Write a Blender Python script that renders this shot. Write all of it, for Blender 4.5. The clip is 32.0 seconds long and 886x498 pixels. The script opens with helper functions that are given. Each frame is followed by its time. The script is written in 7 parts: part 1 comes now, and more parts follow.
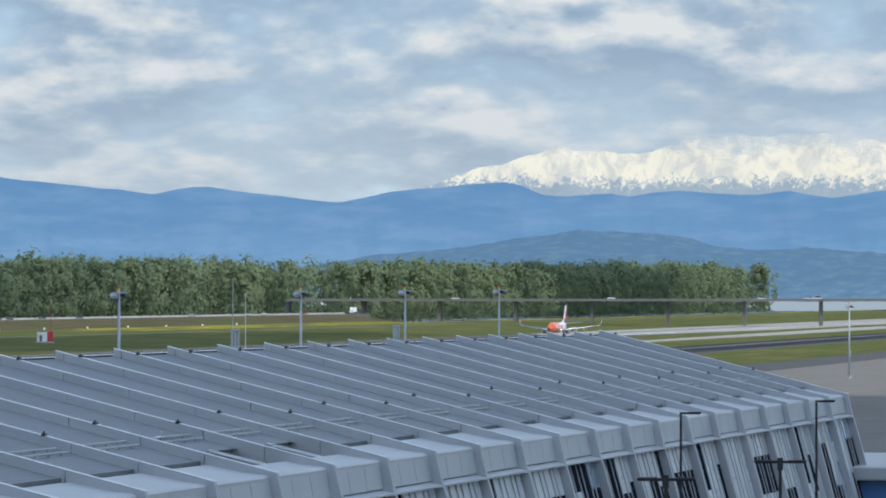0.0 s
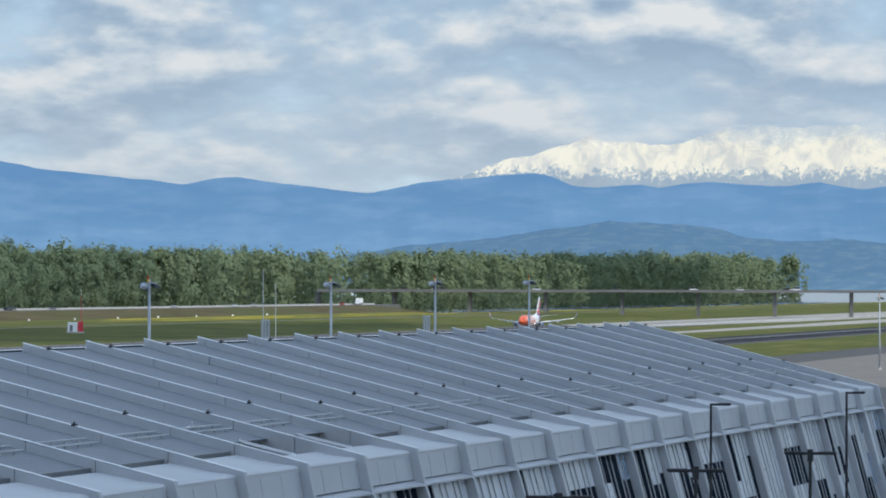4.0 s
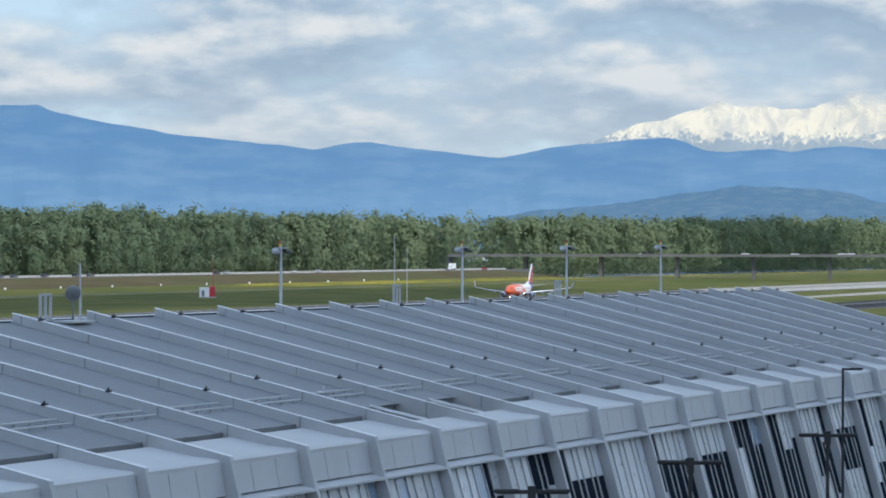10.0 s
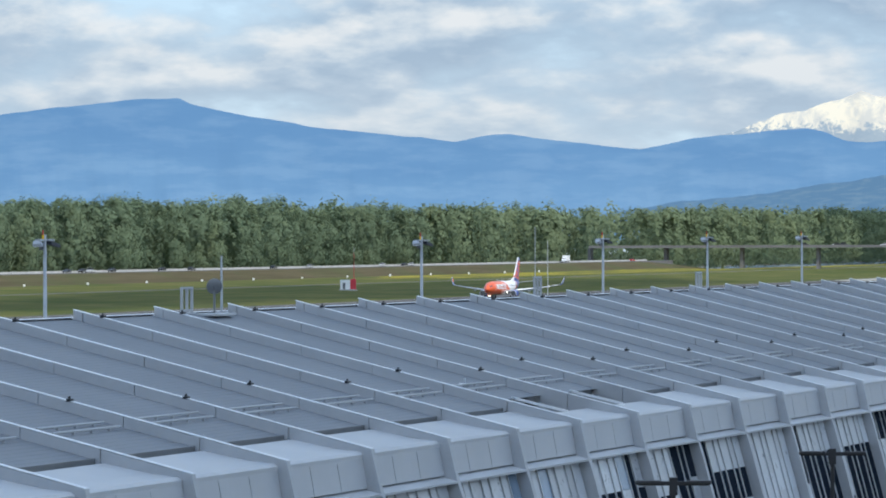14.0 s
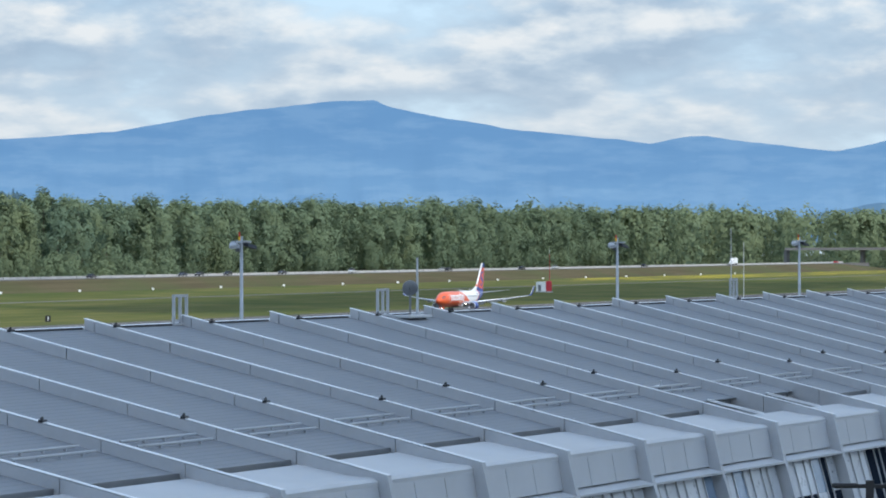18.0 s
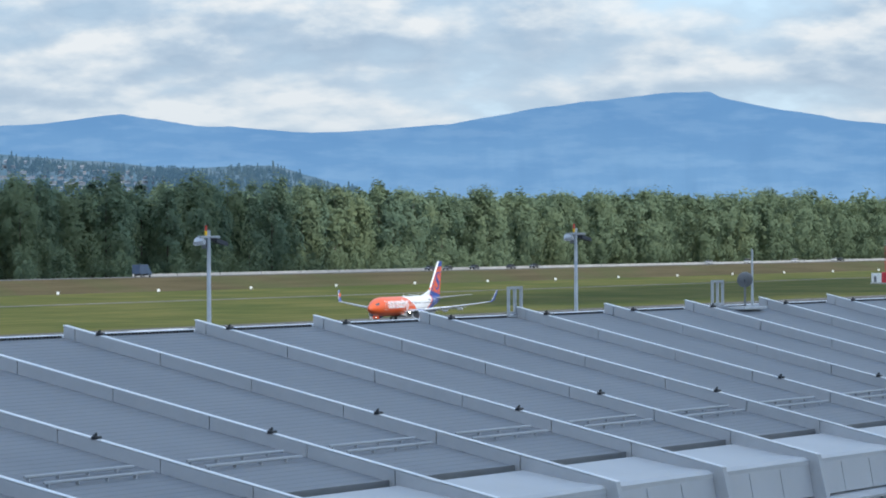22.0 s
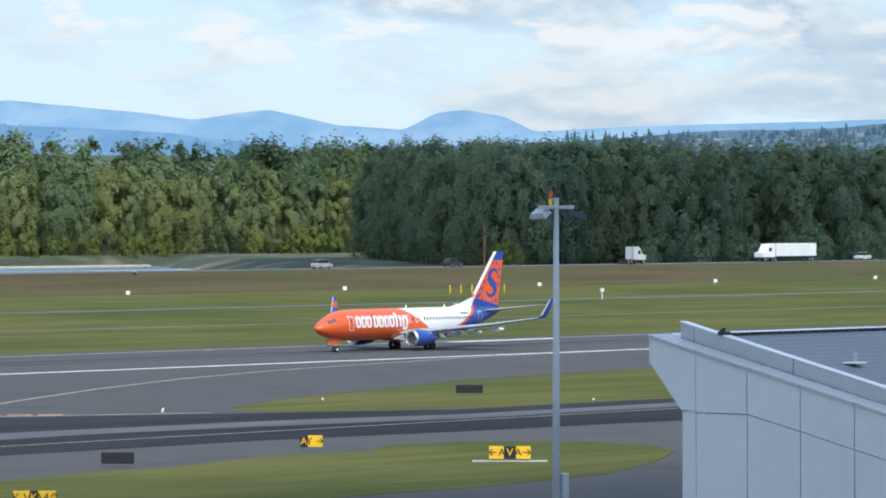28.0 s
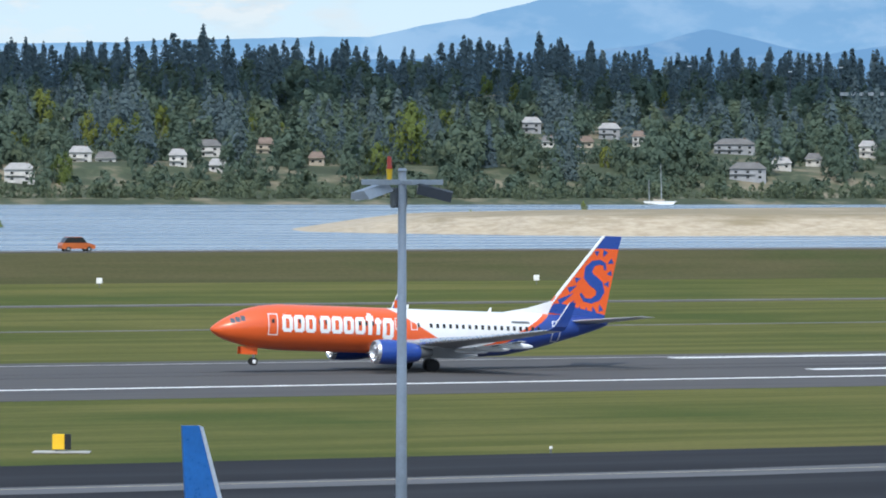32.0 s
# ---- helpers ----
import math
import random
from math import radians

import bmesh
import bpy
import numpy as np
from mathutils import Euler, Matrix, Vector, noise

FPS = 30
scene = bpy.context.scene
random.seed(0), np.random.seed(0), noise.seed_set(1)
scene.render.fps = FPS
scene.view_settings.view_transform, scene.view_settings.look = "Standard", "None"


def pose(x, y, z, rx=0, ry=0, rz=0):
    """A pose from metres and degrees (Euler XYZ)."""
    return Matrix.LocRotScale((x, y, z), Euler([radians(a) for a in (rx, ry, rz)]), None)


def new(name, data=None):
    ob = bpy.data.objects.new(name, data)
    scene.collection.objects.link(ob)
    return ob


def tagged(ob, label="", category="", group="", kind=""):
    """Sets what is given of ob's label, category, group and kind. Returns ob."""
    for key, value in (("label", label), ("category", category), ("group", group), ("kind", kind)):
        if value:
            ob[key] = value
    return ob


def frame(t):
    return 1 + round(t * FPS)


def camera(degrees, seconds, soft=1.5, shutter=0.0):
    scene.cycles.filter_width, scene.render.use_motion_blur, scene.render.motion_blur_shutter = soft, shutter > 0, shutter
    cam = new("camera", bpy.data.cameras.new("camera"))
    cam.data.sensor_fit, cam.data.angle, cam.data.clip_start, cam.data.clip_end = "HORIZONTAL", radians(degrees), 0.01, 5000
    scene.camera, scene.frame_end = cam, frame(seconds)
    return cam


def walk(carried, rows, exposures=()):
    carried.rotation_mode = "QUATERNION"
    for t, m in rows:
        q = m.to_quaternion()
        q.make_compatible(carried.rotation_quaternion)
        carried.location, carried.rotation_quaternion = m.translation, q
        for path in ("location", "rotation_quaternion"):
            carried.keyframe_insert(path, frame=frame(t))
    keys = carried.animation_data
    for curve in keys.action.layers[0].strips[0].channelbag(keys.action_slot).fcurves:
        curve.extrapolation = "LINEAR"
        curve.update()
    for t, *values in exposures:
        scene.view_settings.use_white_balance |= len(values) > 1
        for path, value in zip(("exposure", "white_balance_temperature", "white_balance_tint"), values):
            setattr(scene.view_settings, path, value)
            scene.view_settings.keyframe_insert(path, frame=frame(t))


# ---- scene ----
EYE_Z = 17.82


def view(theta, pitch, roll):
    """The camera's pose: theta is the bearing from the runway's far end, counter-clockwise."""
    return pose(0, 0, EYE_Z, 90 + pitch, 0, theta - 90) @ pose(0, 0, 0, 0, 0, roll)


# seconds, bearing, tilt, lean
PAN = (
    (0, 12.255, 0.526, 0.012), (0.5, 12.265, 0.527, 0.066), (1, 12.350, 0.522, 0.127), (1.5, 12.465, 0.524, 0.135),
    (2, 12.480, 0.485, 0.133), (2.5, 12.473, 0.455, 0.168), (3, 12.496, 0.413, 0.133), (3.5, 12.578, 0.414, 0.103),
    (5.5, 12.695, 0.419, 0.153), (6, 12.795, 0.422, 0.154), (6.5, 12.873, 0.339, 0.241), (7, 12.990, 0.244, 0.242),
    (7.5, 13.140, 0.156, 0.128), (8, 13.330, 0.156, 0.102), (8.5, 13.504, 0.159, 0.078), (9, 13.729, 0.144, 0.058),
    (9.5, 13.976, 0.074, 0.083), (10, 14.181, -0.006, 0.054), (10.5, 14.378, -0.058, 0.016), (11, 14.611, -0.068, -0.017),
    (11.5, 14.829, -0.078, -0.088), (12, 15.022, -0.017, -0.112), (12.5, 15.219, 0.007, -0.134), (13, 15.438, -0.046, -0.167),
    (13.5, 15.623, -0.075, -0.189), (15.5, 16.756, -0.086, -0.146), (16, 17.035, -0.022, -0.164), (16.5, 17.332, -0.012, -0.104),
    (17, 17.659, -0.025, -0.151), (17.5, 17.995, -0.040, -0.164), (18, 18.192, -0.071, -0.148), (18.5, 18.473, -0.068, -0.140),
    (19, 18.797, -0.058, -0.175), (19.5, 19.221, -0.087, -0.273), (20, 20.062, -0.088, -0.267), (20.5, 20.686, -0.108, -0.263),
    (21, 21.052, -0.140, -0.281), (21.5, 21.383, -0.165, -0.412), (22, 22.181, -0.153, -0.293), (22.5, 23.238, -0.203, -0.326),
    (23, 24.046, -0.216, -0.327), (23.5, 25.029, -0.263, -0.369), (24, 25.962, -0.310, -0.312), (24.5, 26.898, -0.310, -0.390),
    (26.5, 32.424, -0.412, -0.220), (27, 34.375, -0.403, -0.042), (27.5, 36.157, -0.399, -0.002), (28, 37.925, -0.449, -0.022),
    (28.5, 40.072, -0.497, -0.010), (29, 42.927, -0.554, -0.004), (29.5, 45.766, -0.649, -0.007), (30, 48.892, -0.686, 0.052),
    (30.5, 52.527, -0.730, 0.109), (31, 56.497, -0.755, 0.193), (31.5, 61.094, -0.839, 0.222), (32, 65.528, -0.972, 0.199),
)
cam = camera(10.54, 32.0, soft=1.9, shutter=0.0)
walk(cam, [(t, view(a, p, r)) for t, a, p, r in PAN], [(0, -0.14), (8, -0.12), (13, 0.0), (22, 0.07), (26, 0.10), (28.5, 0.09), (31, 0.04), (32, 0.03)])

# ---- world, sun ----
SUN_EL, SUN_AZ = 47.0, 212.0        # degrees; compass style turn from +Y, clockwise (X is east, Y is north)
_a, _e = radians(SUN_AZ), radians(SUN_EL)
SUN_WAY = Vector((math.sin(_a) * math.cos(_e), math.cos(_a) * math.cos(_e), math.sin(_e)))
world = bpy.data.worlds.new("sky")
scene.world = world
world.use_nodes = True


class Nodes:
    """A small helper to write node trees in lines."""

    def __init__(self, tree):
        self.tree = tree

    def add(self, kind, **inputs):
        node = self.tree.nodes.new("ShaderNode" + kind)
        given = {key: value for key, value in inputs.items() if key.startswith("p_")}
        if "p_operation" in given:
            node.operation = given["p_operation"]
        if "p_use_clamp" in given:
            node.use_clamp = given["p_use_clamp"]
        if "p_data_type" in given:
            node.data_type, node.blend_type = given["p_data_type"], given["p_blend_type"]
        if "p_sky_type" in given:
            node.sky_type, node.sun_disc = given["p_sky_type"], given["p_sun_disc"]
            node.sun_elevation, node.sun_rotation = given["p_sun_elevation"], given["p_sun_rotation"]
            node.air_density, node.dust_density, node.altitude = given["p_air_density"], given["p_dust_density"], given["p_altitude"]
        for key, value in inputs.items():
            if not key.startswith("p_"):
                slot = int(key[1:]) if key[0] == "i" and key[1:].isdigit() else key.replace("_", " ")
                if isinstance(value, bpy.types.NodeSocket):
                    self.tree.links.new(value, node.inputs[slot])
                else:
                    node.inputs[slot].default_value = value
        return node

    def math(self, op, a, b=0.0, c=0.0, clamp=False):
        return self.add("Math", p_operation=op, p_use_clamp=clamp, i0=a, i1=b, i2=c).outputs[0]

    def mix(self, fac, a, b, blend="MIX"):
        node = self.add("Mix", p_data_type="RGBA", p_blend_type=blend, i0=fac)
        for slot, value in ((6, a), (7, b)):
            if isinstance(value, bpy.types.NodeSocket):
                self.tree.links.new(value, node.inputs[slot])
            else:
                node.inputs[slot].default_value = value if len(value) == 4 else (*value, 1)
        return node.outputs[2]

    def ramp(self, fac, stops, interp="LINEAR"):
        node = self.add("ValToRGB", i0=fac)
        ramp = node.color_ramp
        ramp.interpolation = interp
        while len(ramp.elements) < len(stops):
            ramp.elements.new(0.5)
        for el, (at, col) in zip(ramp.elements, stops):
            el.position = at
            el.color = (*col, 1) if len(col) == 3 else (col[0], col[0], col[0], 1)
        return node.outputs[0]

    def link(self, a, b):
        self.tree.links.new(a, b)


def make_sky():
    n = Nodes(world.node_tree)
    world.node_tree.nodes.clear()
    sky = n.add("TexSky", p_sky_type="NISHITA", p_sun_disc=False, p_sun_elevation=radians(SUN_EL), p_sun_rotation=radians(SUN_AZ),
                p_air_density=1.0, p_dust_density=0.6, p_altitude=20.0)
    way = n.add("TexCoord").outputs["Generated"]
    sep = n.add("SeparateXYZ", i0=way)
    up = n.math("MAXIMUM", sep.outputs[2], 0.0)
    # heaped clouds in rows that close up towards the horizon
    high = n.math("MULTIPLY", n.math("SQRT", n.math("ADD", up, 0.004)), 46.0)
    place = n.add("CombineXYZ", i0=n.math("MULTIPLY", sep.outputs[0], 42.0), i1=n.math("MULTIPLY", sep.outputs[1], 42.0), i2=high).outputs[0]
    heap = n.add("TexNoise", Vector=place, Scale=0.62, Detail=9.0, Roughness=0.52, Distortion=0.0).outputs[0]
    lifted = n.add("VectorMath", p_operation="ADD", i0=place, i1=(0.05, -0.08, 0.42)).outputs[0]
    above = n.add("TexNoise", Vector=lifted, Scale=0.62, Detail=9.0, Roughness=0.52, Distortion=0.0).outputs[0]
    broad = n.add("TexNoise", Vector=place, Scale=0.20, Detail=3.0, Roughness=0.5).outputs[0]
    east = n.math("MAXIMUM", n.math("MULTIPLY", n.math("SUBTRACT", sep.outputs[0], 0.835), 0.75), -0.045)
    amount = n.math("ADD", n.math("ADD", n.math("MULTIPLY", heap, 0.72), n.math("MULTIPLY", broad, 0.36)), east)
    cover = n.ramp(amount, [(0.47, (0.0,)), (0.56, (0.7,)), (0.66, (1.0,))])
    rim = n.math("ADD", n.math("MULTIPLY", n.math("SUBTRACT", heap, above), 2.3), n.math("ADD", n.math("MULTIPLY", heap, 0.5), n.math("ADD", 0.265, n.math("MULTIPLY", n.math("MAXIMUM", n.math("SUBTRACT", 0.86, sep.outputs[0]), 0.0), 0.5))))
    cloud = n.ramp(rim, [(0.32, (0.37, 0.50, 0.66)), (0.50, (0.49, 0.61, 0.75)), (0.66, (0.69, 0.77, 0.85)), (0.84, (0.91, 0.925, 0.94))])
    cloud = n.mix(n.ramp(up, [(0.012, (0.55,)), (0.055, (0.0,))]), cloud, (0.70, 0.78, 0.85))
    cloud = n.mix(1.0, cloud, (5.9, 5.9, 5.9, 1), "MULTIPLY")
    low = n.ramp(sep.outputs[2], [(0.0, (4.35, 5.3, 6.2)), (0.03, (3.85, 5.15, 6.5)), (0.09, (2.6, 3.8, 5.5)), (0.5, (1.7, 2.8, 4.6))])
    blue = n.mix(0.8, sky.outputs[0], low)
    sky_col = n.mix(cover, blue, cloud)
    # small white cumulus in broken rows over the west
    puff = n.add("TexNoise", Vector=place, Scale=0.85, Detail=8.0, Roughness=0.55, Distortion=0.15).outputs[0]
    puff_above = n.add("TexNoise", Vector=n.add("VectorMath", p_operation="ADD", i0=place, i1=(0.0, 0.0, 0.30)).outputs[0], Scale=0.85, Detail=8.0, Roughness=0.55, Distortion=0.15).outputs[0]
    puff_amount = n.math("ADD", n.math("MULTIPLY", puff, 0.8), n.math("MULTIPLY", broad, 0.25))
    puff_cover = n.math("MULTIPLY", n.ramp(puff_amount, [(0.535, (0.0,)), (0.60, (0.9,))]), n.ramp(up, [(0.024, (0.0,)), (0.036, (1.0,)), (0.085, (1.0,)), (0.13, (0.0,))]))
    puff_cover = n.math("MULTIPLY", puff_cover, n.ramp(sep.outputs[0], [(0.82, (1.0,)), (0.90, (0.0,))]))
    puff_rim = n.math("ADD", n.math("MULTIPLY", n.math("SUBTRACT", puff, puff_above), 2.2), 0.62)
    puff_col = n.mix(1.0, n.ramp(puff_rim, [(0.30, (0.60, 0.70, 0.80)), (0.55, (0.80, 0.85, 0.90)), (0.72, (0.95, 0.96, 0.97))]), (5.9, 5.9, 5.9, 1), "MULTIPLY")
    sky_col = n.mix(puff_cover, sky_col, puff_col)
    # a cloudy sky is brightest overhead and round the sun
    to_sun = n.add("VectorMath", p_operation="DOT_PRODUCT", i0=way, i1=tuple(SUN_WAY)).outputs["Value"]
    sunny = n.math("POWER", n.math("MAXIMUM", to_sun, 0.0), 2.0)
    gain = n.math("ADD", n.math("ADD", 1.0, n.math("MULTIPLY", up, 0.55)), n.math("MULTIPLY", sunny, 0.65))
    sky_col = n.mix(1.0, sky_col, n.add("CombineXYZ", i0=gain, i1=gain, i2=gain).outputs[0], "MULTIPLY")
    back = n.add("Background", Color=sky_col, Strength=0.15)
    out = n.add("OutputWorld")
    n.link(back.outputs[0], out.inputs[0])


make_sky()
sun = new("sun", bpy.data.lights.new("sun", "SUN"))
sun.data.energy, sun.data.angle, sun.data.color = 3.1, radians(1.2), (1.0, 0.95, 0.87)
sun.matrix_world = Matrix.Translation((0, 0, 300)) @ SUN_WAY.to_track_quat("Z", "Y").to_matrix().to_4x4()
scene.view_settings.use_white_balance = True
scene.view_settings.white_balance_temperature, scene.view_settings.white_balance_tint = 6330, 8

# ---- materials ----
MATS = {}


def material(name, colour, rough=0.6, metal=0.0, vary=0.12, scale=1.0, bump=0.0, second=None, spec=0.5, island=False, obvar=0.0, stretch=(1, 1, 1), coat=0.0):
    """A surface with two scales of variation; second: a stain colour that breaks through."""
    if name in MATS:
        return MATS[name]
    m = bpy.data.materials.new(name)
    m.use_nodes = True
    n = Nodes(m.node_tree)
    bsdf = m.node_tree.nodes["Principled BSDF"]
    where = n.add("NewGeometry").outputs["Position"]
    where = n.add("VectorMath", p_operation="MULTIPLY", i0=where, i1=stretch).outputs[0]
    coarse = n.add("TexNoise", Vector=where, Scale=0.35 * scale, Detail=4.0, Roughness=0.6).outputs[0]
    fine = n.add("TexNoise", Vector=where, Scale=5.0 * scale, Detail=6.0, Roughness=0.65).outputs[0]
    both = n.math("ADD", n.math("MULTIPLY", coarse, 0.6), n.math("MULTIPLY", fine, 0.4))
    lo = tuple(max(0.0, c * (1 - 2 * vary)) for c in colour)
    hi = tuple(min(1.0, c * (1 + 2 * vary)) for c in colour)
    col = n.ramp(both, [(0.3, lo), (0.7, hi)])
    if second:
        spots = n.ramp(coarse, [(0.50, (0.0,)), (0.66, (0.75,))])
        col = n.mix(spots, col, second)
    if island or obvar:
        rnd = n.add("NewGeometry").outputs["Random Per Island"] if island else n.add("ObjectInfo").outputs["Random"]
        k = obvar or 0.3
        gain = n.math("ADD", n.math("MULTIPLY", rnd, 2 * k), 1 - k)
        grey = n.add("CombineXYZ", i0=gain, i1=gain, i2=gain).outputs[0]
        col = n.mix(1.0, col, grey, "MULTIPLY")
    n.link(col, bsdf.inputs["Base Color"])
    bsdf.inputs["Metallic"].default_value = metal
    bsdf.inputs["Specular IOR Level"].default_value = spec
    bsdf.inputs["Coat Weight"].default_value = coat
    n.link(n.math("ADD", n.math("MULTIPLY", fine, 0.2), max(0.02, rough - 0.1)), bsdf.inputs["Roughness"])
    if bump:
        b = n.add("Bump", Strength=0.6, Distance=bump, Height=both)
        n.link(b.outputs[0], bsdf.inputs["Normal"])
    MATS[name] = m
    return m


def glow(name, colour, power):
    if name in MATS:
        return MATS[name]
    m = bpy.data.materials.new(name)
    m.use_nodes = True
    bsdf = m.node_tree.nodes["Principled BSDF"]
    bsdf.inputs["Base Color"].default_value = (*colour, 1)
    bsdf.inputs["Emission Color"].default_value = (*colour, 1)
    bsdf.inputs["Emission Strength"].default_value = power
    MATS[name] = m
    return m


def leaves(name, colour, warm, obvar=0.25, island=True):
    """Foliage: many small clumps, a little light comes through."""
    m = bpy.data.materials.new(name)
    m.use_nodes = True
    n = Nodes(m.node_tree)
    m.node_tree.nodes.clear()
    g = n.add("NewGeometry")
    ob = n.add("ObjectInfo").outputs["Random"]
    patch = n.add("TexNoise", Vector=g.outputs["Position"], Scale=0.045, Detail=3.0).outputs[0]
    tone = n.mix(n.math("MULTIPLY", ob, 0.75), colour, warm)
    tone = n.mix(n.ramp(patch, [(0.5, (0.0,)), (0.72, (0.6,))]), tone, warm)
    gain = n.math("ADD", n.math("MULTIPLY", g.outputs["Random Per Island"], 0.20), 0.91)
    grey = n.add("CombineXYZ", i0=gain, i1=gain, i2=gain).outputs[0]
    tone = n.mix(1.0, tone, grey, "MULTIPLY")
    dif = n.add("BsdfDiffuse", Color=tone)
    tra = n.add("BsdfTranslucent", Color=tone)
    mix = n.add("MixShader", i0=0.42)
    n.link(dif.outputs[0], mix.inputs[1])
    n.link(tra.outputs[0], mix.inputs[2])
    n.link(mix.outputs[0], n.add("OutputMaterial").inputs[0])
    MATS[name] = m
    return m


CLAD_END = material("clad_end_wall", (0.58, 0.60, 0.625), 0.45, 0.1, 0.04, 0.5)
CLAD = material("clad_metal", (0.39, 0.405, 0.425), 0.42, 0.2, 0.05, 0.6)
CLAD_LIGHT = material("clad_light", (0.46, 0.475, 0.49), 0.4, 0.15, 0.05, 0.6)
CLAD_PALE = material("clad_pale_cap", (0.80, 0.82, 0.84), 0.35, 0.1, 0.05)
DARK_METAL = material("dark_metal", (0.03, 0.032, 0.036), 0.5, 0.4, 0.2)
GALV = material("galvanised_steel", (0.40, 0.425, 0.45), 0.5, 0.2, 0.1, 2.0)
GALV_DARK = material("grey_steel", (0.16, 0.17, 0.18), 0.45, 0.4, 0.1, 2.0)
# near-black that puts the shade of recesses and gaps into the colour
SLOT = material("recess_shade_black", (0.02, 0.02, 0.022), 0.8, 0.0, 0.2)
GLASS_DARK = material("dark_glass", (0.012, 0.017, 0.026), 0.7, 0.0, 0.2, 0.3, spec=0.0)
GLASS_PALE = material("pale_panel", (0.40, 0.425, 0.45), 0.3, 0.15, 0.12, 0.4, obvar=0.18)
GLASS_BLUE = material("blue_glass_panel", (0.18, 0.26, 0.36), 0.15, 0.2, 0.15, 0.4, obvar=0.2)
WHITE = material("white_paint", (0.80, 0.80, 0.79), 0.5, 0.0, 0.04)
WORN_WHITE = material("worn_white_line", (0.78, 0.78, 0.76), 0.8, 0.0, 0.15, 1.5)
YELLOW_LINE = material("worn_yellow_line", (0.36, 0.33, 0.24), 0.8, 0.0, 0.2, 1.5)
RED_LINE = material("worn_red_marking", (0.42, 0.16, 0.12), 0.8, 0.0, 0.25, 2.0)
YELLOW = material("sign_yellow", (0.85, 0.50, 0.02), 0.45, 0.0, 0.06)
BLACK = material("sign_black", (0.012, 0.012, 0.014), 0.5, 0.0, 0.2)
RED = material("sign_red", (0.55, 0.03, 0.05), 0.45, 0.0, 0.08)
CONCRETE = material("concrete", (0.40, 0.39, 0.37), 0.85, 0.0, 0.12, 1.0, 0.01)
TYRE = material("tyre_rubber", (0.02, 0.02, 0.021), 0.85)
TRUNK = material("bark", (0.11, 0.09, 0.07), 0.9, 0.0, 0.25, 1.0, 0.03)


def part(name, bm, mat, parent=None, label="", smooth=False):
    """Links a bmesh, or ready mesh data, as one mesh object, under a thing or a part."""
    if isinstance(bm, bmesh.types.BMesh):
        data = bpy.data.meshes.new(name)
        bm.to_mesh(data)
        bm.free()
    else:
        data = bm
    if mat is not None and not data.materials:
        for one in (mat if isinstance(mat, (list, tuple)) else [mat]):
            data.materials.append(one)
    if smooth:
        data.polygons.foreach_set("use_smooth", [True] * len(data.polygons))
    ob = new(name, data)
    ob.parent = parent
    if label:
        tagged(ob, label)
    return ob


def empty(name, m=None):
    ob = new(name)
    if m is not None:
        ob.matrix_world = m
    return ob


def box(x0, y0, z0, x1, y1, z1, bevel=0.0, bm=None):
    bm = bm or bmesh.new()
    out = bmesh.ops.create_cube(bm, size=1.0)["verts"]
    for v in out:
        v.co = Vector((x0 + (v.co.x + 0.5) * (x1 - x0), y0 + (v.co.y + 0.5) * (y1 - y0), z0 + (v.co.z + 0.5) * (z1 - z0)))
    if bevel:
        edges = [e for e in bm.edges if e.verts[0] in out]
        bmesh.ops.bevel(bm, geom=edges, offset=bevel, segments=1, affect="EDGES")
    return bm


def tube(p, q, r0, r1, sides=12, bm=None, caps=True):
    bm = bm or bmesh.new()
    p, q = Vector(p), Vector(q)
    d = q - p
    m = Matrix.Translation((p + q) / 2) @ d.to_track_quat("Z", "Y").to_matrix().to_4x4()
    bmesh.ops.create_cone(bm, cap_ends=caps, segments=sides, radius1=r0, radius2=r1, depth=d.length, matrix=m)
    return bm


def extrude(points, axis, a, b, bm=None):
    """A plate: an outline in the plane across the axis, thick from a to b."""
    bm = bm or bmesh.new()

    def at(p, h):
        return {"x": (h, p[0], p[1]), "y": (p[0], h, p[1]), "z": (p[0], p[1], h)}[axis]
    lo = [bm.verts.new(at(p, a)) for p in points]
    hi = [bm.verts.new(at(p, b)) for p in points]
    bm.faces.new(lo[::-1])
    bm.faces.new(hi)
    for i in range(len(points)):
        j = (i + 1) % len(points)
        bm.faces.new((lo[i], lo[j], hi[j], hi[i]))
    bmesh.ops.recalc_face_normals(bm, faces=bm.faces)
    return bm


def sheet(points, z, bm=None):
    bm = bm or bmesh.new()
    f = bm.faces.new([bm.verts.new((x, y, z)) for x, y in points])
    if f.normal.z < 0 or f.calc_area() and f.normal_update() is None and f.normal.z < 0:
        f.normal_flip()
    return bm


def raw(name, verts, faces, mat, parent=None, zones=None, smooth=False):
    data = bpy.data.meshes.new(name)
    data.from_pydata(verts, [], faces)
    for one in (mat if isinstance(mat, (list, tuple)) else [mat]):
        data.materials.append(one)
    if zones is not None:
        data.polygons.foreach_set("material_index", zones)
    if smooth:
        data.polygons.foreach_set("use_smooth", [True] * len(data.polygons))
    data.update()
    ob = new(name, data)
    ob.parent = parent
    return ob


def spot(theta, dist, z=0.0):
    """A place by its bearing and distance from the camera's foot."""
    return (dist * math.cos(radians(theta)), dist * math.sin(radians(theta)), z)


